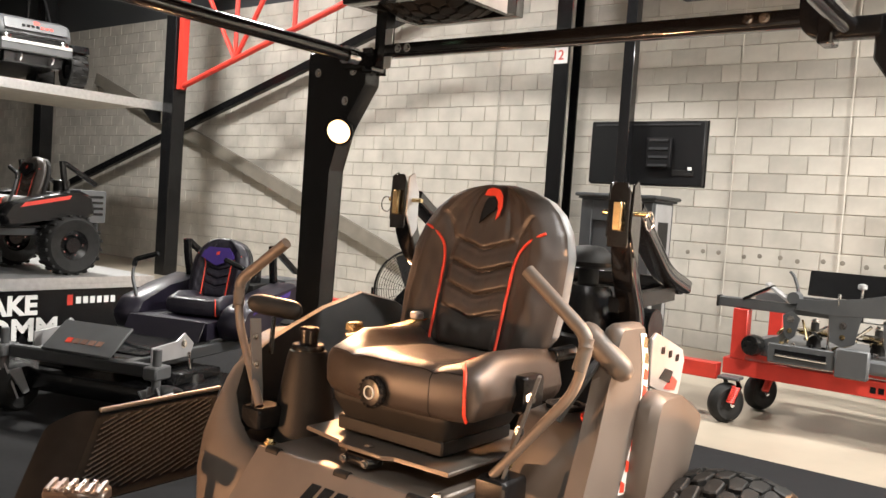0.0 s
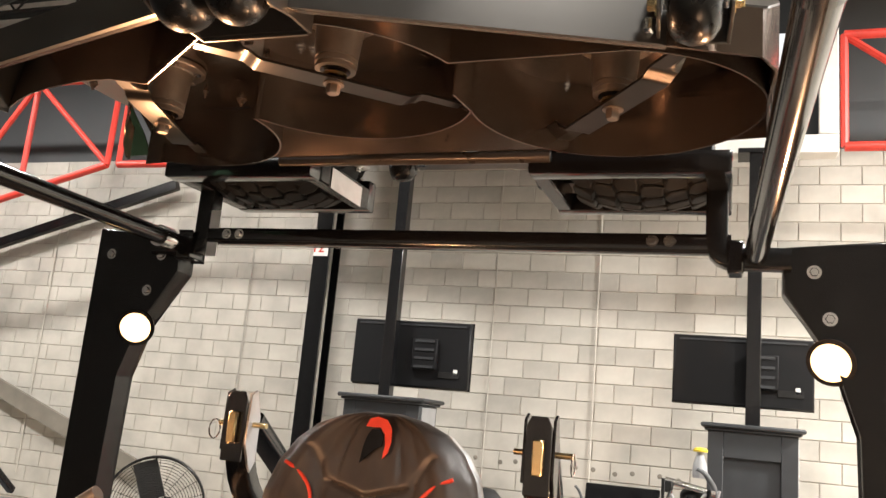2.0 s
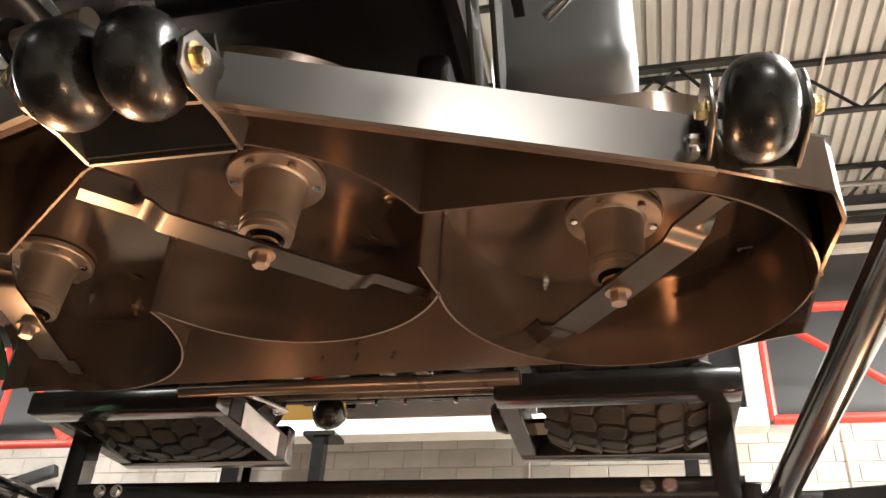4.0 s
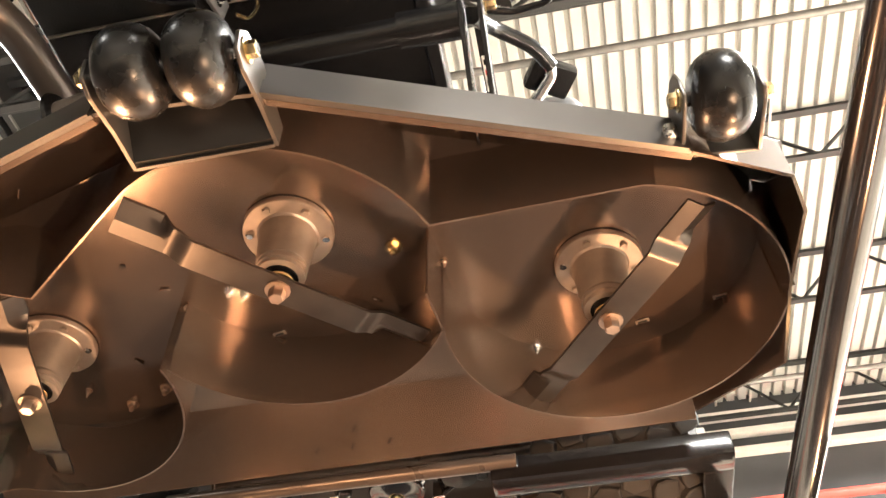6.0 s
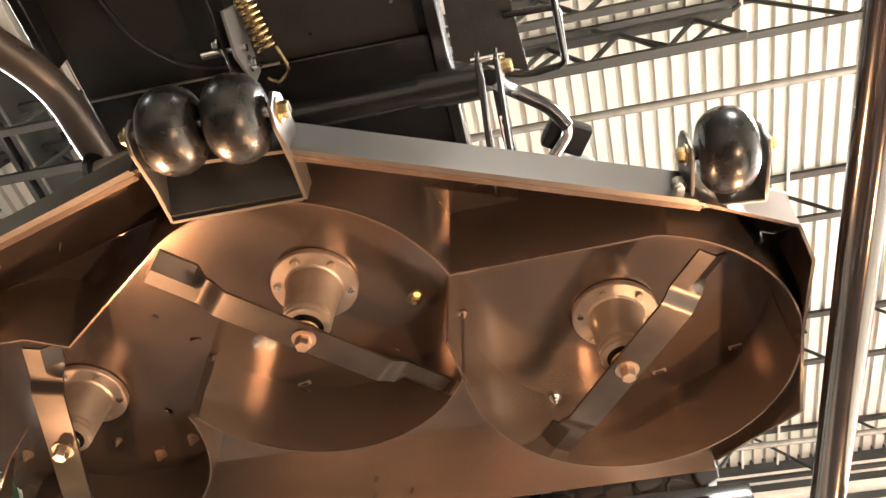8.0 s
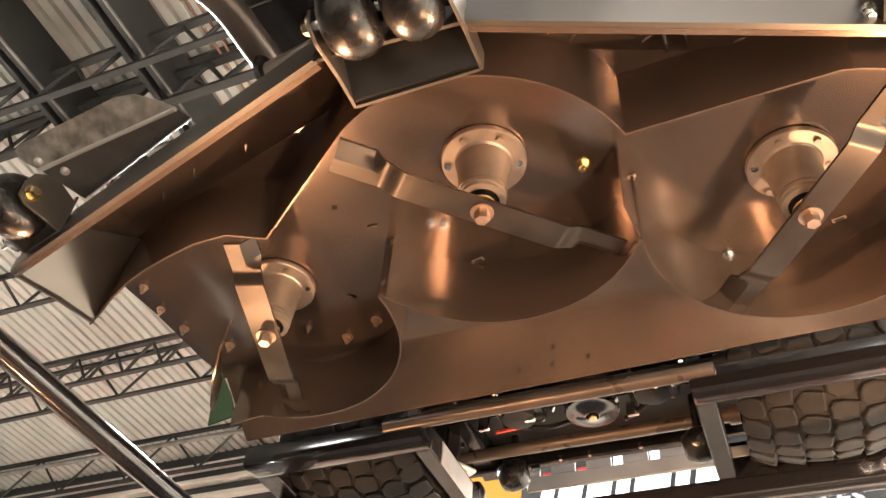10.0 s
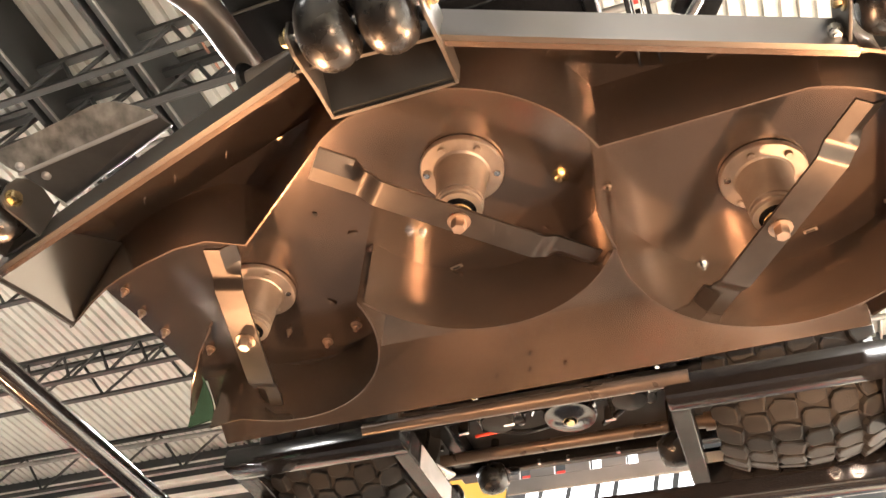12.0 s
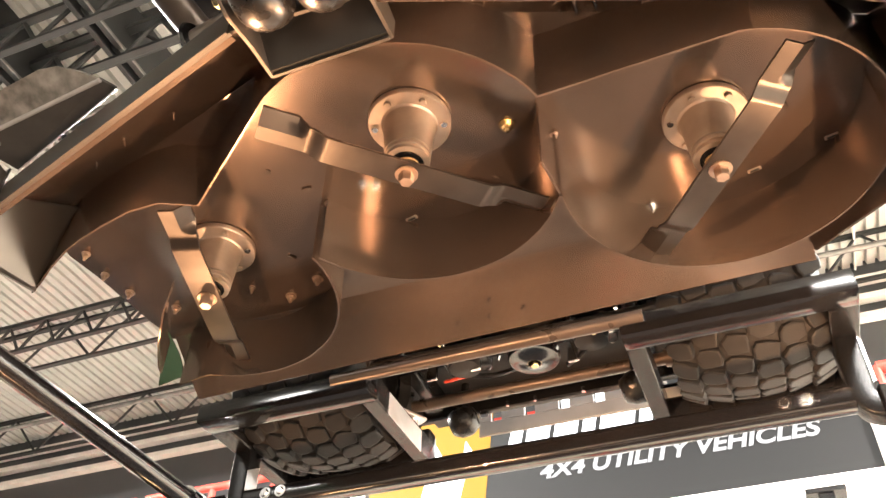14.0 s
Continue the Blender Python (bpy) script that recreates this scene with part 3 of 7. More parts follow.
def tray(x0, x1, riser_x):
    part("tray_front", box(x0, x1, 0.715, 0.79, 2.214, 2.276, 0.012, 2), GLOSS, lift)
    part("tray_back", box(x0, x1, 1.17, 1.23, 2.222, 2.335, 0.012, 2), GLOSS, lift)
    for x in (x0, x1 - 0.05):
        part("tray_arm", plate([(0.79, 2.218), (1.17, 2.224), (1.17, 2.30), (0.79, 2.295)], 0.05, Matrix.Translation((x, 0, 0)) @ Matrix(((0, 0, 1, 0), (1, 0, 0, 0), (0, 1, 0, 0), (0, 0, 0, 1))), 0.004), BLACK, lift)
    part("tray_gusset", box(riser_x - 0.03, riser_x + 0.03, 0.80, 0.99, 2.22, 2.27, 0.004), BLACK, lift)


tray(0.27, 0.83, 0.79)
tray(-0.98, -0.43, -0.945)

# ---------------------------------------------------------------- raised mower
up = thing("raised_mower", (-0.06, 0.5, 2.14), "taupe zero-turn mower raised on the lift, seen from below", "mower")
ZT, ZR = 2.36, 2.158
deck = part("deck", plate([(-0.955, -0.02), (-0.08, -0.262), (0.07, -0.255), (0.66, -0.03), (0.90, 0.07), (0.90, 0.385), (0.765, 0.57), (0.75, 0.50), (-0.94, 0.50), (-0.952, 0.41), (-0.962, 0.20), (-0.975, 0.10)], 0.006, Matrix.Translation((0, 0, ZT))), DECK, up)
# skirts
part("front_skirt", ribbon([(0.118, -0.415), (0.72, -0.19)], ZR - 0.008, 2.236, 0.006), DECKFRONT, deck, "satin grey front plate")
part("front_skirt", ribbon([(-0.97, -0.19), (-0.125, -0.43)], ZR - 0.008, 2.236, 0.006), DECKFRONT, deck, "satin grey front plate")
part("front_skirt", ribbon([(-0.125, -0.43), (0.118, -0.415)], ZR - 0.004, 2.236, 0.006), DECKFRONT, deck, "satin grey front plate")
for xa, ya, xb, yb in ((0.118, -0.415, 0.72, -0.19), (-0.97, -0.19, -0.125, -0.43), (-0.125, -0.43, 0.118, -0.415)):
    d = Vector((xb - xa, yb - ya, 0))
    nrm = Vector((-d.y, d.x, 0)).normalized()
    fb = bmesh.new()
    q = [Vector((xa, ya, 2.236)), Vector((xb, yb, 2.236)), Vector((xb, yb, ZT)) + nrm * 0.17, Vector((xa, ya, ZT)) + nrm * 0.17]
    lo = [fb.verts.new(p) for p in q]
    hi = [fb.verts.new(p + Vector((0, 0, 0.005)) + nrm * 0.004) for p in q]
    fb.faces.new(lo[::-1])
    fb.faces.new(hi)
    for k in range(4):
        fb.faces.new((lo[k], lo[(k + 1) % 4], hi[(k + 1) % 4], hi[k]))
    part("front_slope", fb, DECK, deck)
part("side_skirt", ribbon([(0.72, -0.19), (0.875, -0.107), (0.905, -0.02), (0.901, 0.07), (0.897, 0.17), (0.906, 0.386), (0.751, 0.597)], [ZR - 0.008, ZR, ZR + 0.012, ZR + 0.018, ZR + 0.022, ZR + 0.03, 2.254], [2.236, 2.25, 2.30, ZT, ZT, ZT, ZT - 0.03], 0.006), DECK, deck)
cb = bmesh.new()
corner = [Vector(p) for p in ((0.72, -0.19, 2.236), (0.885, -0.105, 2.25), (0.908, -0.02, 2.30), (0.906, 0.07, ZT), (0.66, -0.03, ZT))]
lo, hi = [cb.verts.new(p) for p in corner], [cb.verts.new(p + Vector((0, 0, 0.005))) for p in corner]
mid_lo, mid_hi = cb.verts.new(sum(corner, Vector()) / 5), cb.verts.new(sum(corner, Vector()) / 5 + Vector((0, 0, 0.005)))
for k in range(5):
    cb.faces.new((lo[k], lo[(k + 1) % 5], mid_lo))
    cb.faces.new((hi[(k + 1) % 5], hi[k], mid_hi))
    cb.faces.new((lo[(k + 1) % 5], lo[k], hi[k], hi[(k + 1) % 5]))
part("front_slope", cb, DECKFRONT, deck, "sloping grey deck corner")
cb = bmesh.new()
corner = [Vector(p) for p in ((-0.965, -0.188, 2.160), (-0.87, -0.205, 2.25), (-0.82, -0.04, 2.345), (-0.89, 0.035, 2.33), (-0.932, 0.010, 2.172))]
lo, hi = [cb.verts.new(p) for p in corner], [cb.verts.new(p + Vector((0, 0, 0.005))) for p in corner]
cb.faces.new(lo)
cb.faces.new(hi[::-1])
for k in range(5):
    cb.faces.new((lo[(k + 1) % 5], lo[k], hi[k], hi[(k + 1) % 5]))
part("front_slope", cb, DECKFRONT, deck, "sloping grey deck corner")
for (xa, ya), (xb, yb) in (((0.118, -0.412), (0.72, -0.187)), ((-0.97, -0.187), (-0.125, -0.427))):
    part("skirt_lip", sweep([(xa, ya + 0.006, ZR - 0.006), (xb, yb + 0.006, ZR - 0.006)], rect(0.010, 0.004)), DECK, deck)
for (xa, ya), (xb, yb) in (((0.122, -0.4195), (0.716, -0.1975)), ((-0.965, -0.1975), (-0.130, -0.4345))):
    part("skirt_fold", ribbon([(xa, ya), (xb, yb)], ZR - 0.009, ZR + 0.026, 0.004), DECKFRONT, deck, "folded lower strip of the front plate")
part("rear_apron", sweep([(-0.93, 0.49, 2.302), (0.752, 0.49, 2.322)], [(0.0, 0.058), (-0.142, -0.046), (-0.156, -0.056), (-0.164, -0.052), (-0.164, -0.030), (-0.144, -0.036), (0.0, 0.066)], up=(0, 0, 1)), DECK, deck)
part("left_skirt", ribbon([(-0.97, -0.19), (-0.945, -0.08), (-0.93, 0.015)], [ZR - 0.008, ZR + 0.002, ZR + 0.01], [2.236, 2.26, ZT], 0.006), DECKFRONT, deck, "satin grey end plate")
part("rear_tube", rod((-0.54, 0.718, 2.262), (0.335, 0.718, 2.262), 0.0185, 20), TUBEBROWN, deck, "brown painted rear tube")
# baffles
front_line = [(0.905, 0.16)] + arc(0.585, 0.19, 0.315, -5, -78, 14) + [(0.302, -0.106)]
part("baffle", ribbon(front_line, ZR + 0.022, ZT, 0.004), DECK, deck)
mid_line = arc(0.0, 0.0, 0.318, -19, -120, 18) + [(-0.427, -0.083), (-0.50, -0.118)] + [(-0.576, -0.118), (-0.655, -0.102), (-0.72, -0.085), (-0.78, -0.064), (-0.85, -0.030), (-0.91, 0.005), (-0.952, 0.026)]
part("baffle", ribbon(mid_line, ZR + 0.022, ZT, 0.004), DECK, deck)
part("baffle", ribbon(arc(0.0, 0.0, 0.310, 28, 151, 26), ZR + 0.022, ZT, 0.004), DECK, deck)
part("baffle", ribbon(arc(0.585, 0.17, 0.312, 186, 8, 34), ZR + 0.022, ZT, 0.004), DECK, deck)
part("baffle", ribbon(arc(-0.60, 0.19, 0.318, -8, 120, 26) + [(-0.83, 0.474), (-0.862, 0.480)], ZR + 0.022, ZT, 0.004), DECK, deck)
part("divider", ribbon([(0.273, 0.152), (0.262, 0.05)], ZR + 0.022, ZT, 0.004), DECK, deck)
part("edge_curl", ribbon([(-0.70, 0.19), (-0.735, 0.22), (-0.80, 0.30), (-0.85, 0.375), (-0.86, 0.40)], [ZR + 0.09, ZR + 0.05, ZR + 0.02, ZR + 0.01, ZR + 0.01], ZR + 0.11, 0.004), DECK, deck)
endp = bmesh.new()
rim_pts = [Vector(q) for q in ((-0.924, 0.442, 2.357), (-0.900, 0.452, 2.315), (-0.878, 0.464, 2.275), (-0.866, 0.475, 2.24), (-0.863, 0.482, 2.21), (-0.959, 0.507, 2.216))]
lo, hi = [endp.verts.new(q) for q in rim_pts], [endp.verts.new(q + Vector((0.001, 0.004, 0))) for q in rim_pts]
endp.faces.new(lo)
endp.faces.new(hi[::-1])
for k in range(6):
    endp.faces.new((lo[k], lo[(k + 1) % 6], hi[(k + 1) % 6], hi[k]))
part("end_plate", endp, GREENSHEEN, deck, "end plate at the discharge side, green reflection in its colour")

# bright end of the inner tray arm, and its label
part("tray_label", box(-0.429, -0.4265, 0.86, 1.10, 2.215, 2.285), TREAD, lift, "bright metal label")
part("tray_label", box(0.29, 0.40, 1.1675, 1.1695, 2.285, 2.318), WHITE, lift, "small white label")
for z0, z1 in ((2.085, 2.15), (1.985, 2.035)):
    part("riser_label", box(-0.913, -0.872, 0.9165, 0.9185, z0, z1, 0.0), TREAD, lift, "bright metal plate")




def fold_lift(u, v, w):
    """Height of the blade's underside over its flat middle: a smooth bend steps the ends up, then half of each end is folded into a lifted wing."""
    a = abs(u)
    e = min(1.0, max(0.0, (a - 0.165) / 0.038))
    z = 0.014 * e * e * (3 - 2 * e)
    grow = min(1.0, max(0.0, (a - 0.206) / 0.022))
    side = v if u > 0 else -v
    if side > 0.002:
        q = (side - 0.002) / (w - 0.002)
        z += grow * 0.0235 * q
    return z


def spindle(x, y, angle, length=0.60):
    profile = [(0.088, 2.357), (0.088, 2.347), (0.086, 2.344), (0.060, 2.342), (0.056, 2.338), (0.0535, 2.325), (0.051, 2.29), (0.0475, 2.253), (0.0425, 2.252), (0.0425, 2.248), (0.0475, 2.2475), (0.0475, 2.239), (0.043, 2.2385), (0.043, 2.2345), (0.0455, 2.234), (0.0455, 2.227), (0.036, 2.226)]
    sp = part("spindle", disc_lathe(profile, (x, y, 0), (0, 0, 1), 40), CAST, up, "machined spindle housing", 28)
    for k in range(6):
        a = radians(60 * k + 15)
        part("bolt", hexbolt((x + 0.073 * math.cos(a), y + 0.073 * math.sin(a), 2.343), (0, 0, -1), 0.008, 0.008, washer=False), CAST if k % 3 else CHROME, sp)
    part("shaft", disc_lathe([(0.034, 2.228), (0.034, 2.224), (0.019, 2.223), (0.019, 2.203)], (x, y, 0), (0, 0, 1), 20), BLACK, sp)
    part("spacer", disc_lathe([(0.025, 2.219), (0.0275, 2.217), (0.0275, 2.211), (0.024, 2.209)], (x, y, 0), (0, 0, 1), 20), ZINC, sp)
    # blade: flat bar with creased ends, each with a folded wing along its trailing edge
    b = bmesh.new()
    w = 0.0315
    us = sorted({q * length / 2 for q in (-1, 1)} | {q * a for q in (-1, 1) for a in (0.0, 0.10, 0.165, 0.171, 0.177, 0.183, 0.189, 0.195, 0.203, 0.206, 0.211, 0.217, 0.223, 0.228, 0.25, 0.27)})
    vs_ = [-w, -w * 0.75, -w * 0.5, -w * 0.25, -0.002, 0.002, w * 0.25, w * 0.5, w * 0.75, w]
    low, high = [], []
    for u in us:
        lo = [b.verts.new((u, v, 2.196 + fold_lift(u, v, w))) for v in vs_]
        hi = [b.verts.new((u, v, 2.202 + fold_lift(u, v, w))) for v in vs_]
        low.append(lo)
        high.append(hi)
    nu, nv = len(us) - 1, len(vs_) - 1
    for g in (low, high):
        for p, q in zip(g, g[1:]):
            for j in range(nv):
                b.faces.new((p[j], p[j + 1], q[j + 1], q[j]))
    for i in range(nu):
        for j in (0, nv):
            b.faces.new((low[i][j], low[i + 1][j], high[i + 1][j], high[i][j]))
    for i in (0, nu):
        for j in range(nv):
            b.faces.new((low[i][j], low[i][j + 1], high[i][j + 1], high[i][j]))
    turn(b, Matrix.Translation((x, y, 0)) @ pose(0, 0, 0, 0, 0, angle))
    blade = part("blade", b, STEEL, up, "bent steel mower blade", 24)
    part("bolt", hexbolt((x, y, 2.196), (0, 0, -1), 0.0155, 0.024), WARMZINC, blade, "zinc blade bolt")


spindle(-0.597, 0.203, 107.5, 0.56)
spindle(0.0, 0.0, 42.5)
spindle(0.58, 0.205, 126.5, 0.58)

# bolts with their nuts, slots and holes on the underside


def stud(x, y, metal, r=0.009, h=0.020):
    """A bolt end with a flange nut, hanging from the deck plate."""
    b = disc_lathe([(r * 1.6, 0), (r * 1.55, 0.003)], (x, y, ZT), (0, 0, -1), 16)
    disc_lathe([(r * 1.1, 0.003), (r * 1.1, h * 0.55), (r * 0.95, h * 0.6)], (x, y, ZT), (0, 0, -1), 6, b)
    disc_lathe([(r * 0.55, h * 0.6), (r * 0.55, h), (r * 0.4, h * 1.06)], (x, y, ZT), (0, 0, -1), 12, b)
    return part("bolt", b, metal, deck)


for x, y, metal, r in ((0.188, 0.083, ZINC, 0.0115), (-0.172, 0.132, CHROME, 0.0085), (-0.147, 0.147, CHROME, 0.0085), (-0.430, 0.401, WARMZINC, 0.009), (-0.530, 0.440, WARMZINC, 0.009), (-0.607, 0.372, WARMZINC, 0.005), (0.426, 0.437, CHROME, 0.0085), (-0.846, 0.375, WARMZINC, 0.008), (-0.924, 0.277, WARMZINC, 0.008), (-0.938, 0.193, WARMZINC, 0.007), (-0.93, 0.109, WARMZINC, 0.007)):
    stud(x, y, metal, r)
for x, y, w in ((-0.357, 0.023, 0.0055), (0.298, 0.022, 0.004), (-0.347, -0.098, 0.0045)):
    part("square_hole", turn(box(-w, w, -w, w, ZT - 0.0025, ZT - 0.0006), Matrix.Translation((x, y, 0)) @ pose(0, 0, 0, 0, 0, 20)), BLACK, deck, "square punched hole")
for x, y in ((-0.113, 0.277), (0.823, 0.357), (-0.20, 0.265), (0.66, 0.40)):
    slot = part("slot", turn(box(-0.015, 0.015, -0.0055, 0.0055, ZT - 0.0035, ZT - 0.0005, 0.001), Matrix.Translation((x, y, 0)) @ pose(0, 0, 0, 0, 0, -12)), CAST, deck, "punched slot with a raised rim")
    part("slot_hole", turn(box(-0.010, 0.010, -0.003, 0.003, ZT - 0.0045, ZT - 0.004), Matrix.Translation((x, y, 0)) @ pose(0, 0, 0, 0, 0, -12)), DARK, slot)
for x, y in ((-0.024, 0.569), (-0.035, 0.602), (0.055, 0.601), (-0.122, 0.603)):
    part("hole", disc_lathe([(0.0042, -0.0012), (0.0042, 0.001)], (x, y, 2.358 - (y - 0.49) * 0.732), (0, 0.59, 0.81), 10), BLACK, deck)
for x, y, turned in ((-0.282, 0.161, -30), (0.272, 0.150, -60)):
    part("weld_tab", turn(box(-0.016, 0.016, -0.006, 0.006, ZT - 0.008, ZT - 0.001, 0.003), Matrix.Translation((x, y, 0)) @ pose(0, 0, 0, 0, 0, turned)), WARMZINC, deck, "weld bead at a baffle's end")


def ball(x, y, z, ax, width=0.090, r=0.068, parent=None):
    pr = []
    for k in range(13):
        a = math.pi * (k / 12 - 0.5)
        pr.append((0.022 + (r - 0.022) * math.cos(a) ** 0.80 if abs(math.cos(a)) > 1e-6 else 0.022, width / 2 * math.sin(a)))
    b = disc_lathe(pr, (x, y, z), ax, 36)
    return part("roller", b, BALL, parent, "black round anti-scalp roller", 60)


# double roller pan in the middle of the front
pan = part("roller_pan", plate([(-0.335, 2.146), (-0.345, 2.146), (-0.445, 2.235), (-0.445, 2.242), (-0.335, 2.155)], 0.216, Matrix.Translation((-0.099, 0, 0)) @ YZ), PANSHADED, up, "bent grey roller pan with its shade in the colour")
ball(-0.040, -0.482, 2.158, (1, 0.06, 0.05), parent=pan)
ball(0.0585, -0.478, 2.165, (1, 0.06, 0.05), parent=pan)
side = [(-0.332, 2.143), (-0.40, 2.142), (-0.47, 2.127), (-0.50, 2.135), (-0.508, 2.17), (-0.49, 2.20), (-0.43, 2.215), (-0.332, 2.19)]
part("pan_edge", box(-0.098, 0.117, -0.338, -0.333, 2.140, 2.147), DECKFRONT, pan)
for x in (-0.105, 0.1175):
    part("side_plate", plate(side, 0.006, Matrix.Translation((x, 0, 0)) @ YZ, 0.001), DECKFRONT, pan)
part("axle", rod((-0.118, -0.486, 2.158), (0.14, -0.478, 2.166), 0.009, 12), CHROME, pan)
part("bolt", hexbolt((0.1235, -0.479, 2.165), (1, 0, 0), 0.013, 0.016), ZINC, pan)
part("bolt", hexbolt((-0.105, -0.486, 2.158), (-1, 0, 0), 0.013, 0.016), ZINC, pan)


def single_roller(x, y, z, a):
    """A roller in a bent strap: two tall side plates joined by a rounded bar behind."""
    m = Matrix.Translation((x, y, z)) @ pose(0, 0, 0, 0, 0, a)
    d = (m.to_3x3() @ Vector((1, 0, 0))).normalized()
    base = part("roller_bracket", turn(box(-0.060, 0.060, 0.078, 0.084, -0.034, 0.07, 0.002), m), DECKFRONT, up)
    ball(x, y, z, d, 0.088, 0.069, base)
    for s in (-1, 1):
        o = [(-0.022, -0.020), (-0.006, -0.030), (0.08, -0.036), (0.08, 0.052), (0.04, 0.070), (0.006, 0.066), (-0.016, 0.048), (-0.024, 0.02)]
        part("side_plate", turn(plate(o, 0.006, YZ, 0.001), m @ Matrix.Translation((s * 0.057 - 0.003, 0, 0))), DECKFRONT, base)
        c = Vector((x, y, z)) + d * s * 0.060
        bolt = part("bolt", hexbolt(c, d * s, 0.0125, 0.016), ZINC, base)
        part("nut", disc_lathe([(0.011, 0), (0.011, 0.010), (0.008, 0.014)], c - d * s * 0.008, -d * s, 6), CHROME, bolt)
    part("strap_pin", turn(rod((-0.115, 0.055, -0.012), (-0.06, 0.055, -0.012), 0.004, 8), m), CHROME, base, "bright cotter pin")
    part("weld_tab", turn(box(-0.085, -0.062, 0.035, 0.075, -0.030, 0.0, 0.006), m), CHROME, base)


single_roller(0.770, -0.254, 2.192, 4)
single_roller(-0.885, -0.308, 2.205, -14)
# discharge chute plate, folded along one edge
fold = [(-0.857, -0.320, 2.295), (-0.495, -0.356, 2.295)]
low_edge = [(-0.832, -0.212, 2.31), (-0.490, -0.318, 2.31)]
top_edge = [(-0.885, -0.338, 2.308), (-0.895, -0.352, 2.313), (-0.893, -0.366, 2.318), (-0.875, -0.374, 2.320), (-0.62, -0.402, 2.325), (-0.575, -0.397, 2.322), (-0.53, -0.378, 2.308)]


def sheet(pts, thick=0.005):
    fb = bmesh.new()
    pts = [Vector(p) for p in pts]
    n = (pts[1] - pts[0]).cross(pts[2] - pts[0]).normalized() * thick
    lo, hi = [fb.verts.new(p) for p in pts], [fb.verts.new(p + n) for p in pts]
    fb.faces.new(lo[::-1])
    fb.faces.new(hi)
    for k in range(len(pts)):
        fb.faces.new((lo[k], lo[(k + 1) % len(pts)], hi[(k + 1) % len(pts)], hi[k]))
    return fb


ch = part("discharge_chute", sheet([fold[0], fold[1], low_edge[1], low_edge[0]]), CHUTE, up, "dark folded chute plate")
part("flange", sheet(top_edge + [fold[1], fold[0]]), SCUFF, ch, "scuffed grey flange")
# light grey tubes paint the highlights along the fold and the lower edge
part("fold", tube([Vector(fold[0]) - Vector((0, 0, 0.003)), Vector(fold[1]) - Vector((0, 0, 0.003))], 0.005, seg=8), GREYPLATE, ch)
for p in ((-0.848, -0.335, 2.298), (-0.806, -0.300, 2.292)):
    part("bolt", disc_lathe([(0.001, -0.006), (0.006, -0.0055), (0.0095, -0.002), (0.010, 0.003)], p, (0, 0, 1), 16), GREYPLATE, ch)
part("edge_highlight", tube([Vector(low_edge[0]), Vector(low_edge[1])], 0.0022, seg=6), GREYPLATE, ch)

# ---- underside of the body: pan, frame rails, axle, casters
part("floor_pan", box(-0.47, 0.31, -1.05, 0.30, 2.72, 2.735, 0.003), DARK, up, "dark floor pan")
part("pan_flange", box(0.305, 0.335, -1.05, 0.30, 2.66, 2.74, 0.004), BLACK, up)
part("pan_flange", box(-0.49, -0.465, -1.05, -0.42, 2.66, 2.74, 0.004), BLACK, up)
part("pan_lip", box(-0.455, -0.02, -0.328, -0.324, 2.697, 2.706, 0.001), BODYMETAL, up, "thin folded pan edge")
part("pan_step", box(-0.455, 0.30, -0.324, 0.26, 2.700, 2.718, 0.003), BLACK, up)
for x, y in ((0.24, -0.40), (0.06, -0.37)):
    part("bolt", hexbolt((x, y, 2.72), (0, 0, -1), 0.005, 0.006, washer=False), CHROME, up)
part("frame_rail", box(0.24, 0.30, 0.0, 1.5, 2.52, 2.62, 0.01), BLACK, up)
part("frame_rail", box(-0.54, -0.46, 0.0, 1.5, 2.52, 2.62, 0.01), BLACK, up)
part("front_axle", rod((-0.80, -0.98, 2.60), (0.66, -0.98, 2.60), 0.045, 20), BLACK, up)
# pivot tube with its brackets, foot pedal and foot rest
piv = part("pivot_tube", rod((-0.10, -0.295, 2.50), (0.34, -0.295, 2.50), 0.026, 20), BLACK, up)
part("sleeve", rod((0.285, -0.295, 2.50), (0.395, -0.295, 2.50), 0.034, 20), BLACK, piv)
for x in (0.395, 0.43):
    part("bracket", plate([(-0.33, 2.56), (-0.27, 2.58), (-0.245, 2.52), (-0.16, 2.40), (-0.16, 2.30), (-0.20, 2.30), (-0.30, 2.46), (-0.335, 2.50)], 0.008, Matrix.Translation((x, 0, 0)) @ YZ, 0.002), BLACK, piv, "dark bracket plate")
part("bolt", hexbolt((0.44, -0.30, 2.535), (1, 0, 0), 0.013, 0.022), ZINC, piv)
part("pivot_pin", rod((0.385, -0.315, 2.55), (0.45, -0.315, 2.55), 0.006, 10), CHROME, piv)
ped = part("pedal_tube", tube([(0.41, -0.24, 2.62), (0.43, -0.10, 2.84), (0.523, -0.022, 2.85), (0.556, 0.037, 2.85)], 0.017, 0.05, 14), BLACK, up, "bent black pedal tube")
part("pedal_end", tube([(0.552, 0.028, 2.85), (0.556, 0.060, 2.85), (0.515, 0.115, 2.85), (0.47, 0.16, 2.85)], 0.0145, 0.03, 14), CHROME, ped, "bright tube end")
part("pedal_pad", turn(box(-0.055, 0.055, -0.04, 0.04, -0.02, 0.02, 0.012, 2), Matrix.Translation((0.552, 0.085, 2.885)) @ pose(0, 0, 0, 0, 0, 30)), BLACK, ped, "black rubber pedal pad")
bar = part("label_bar", box(0.398, 0.424, -0.10, 0.16, 2.855, 2.865, 0.002), BLACK, up)
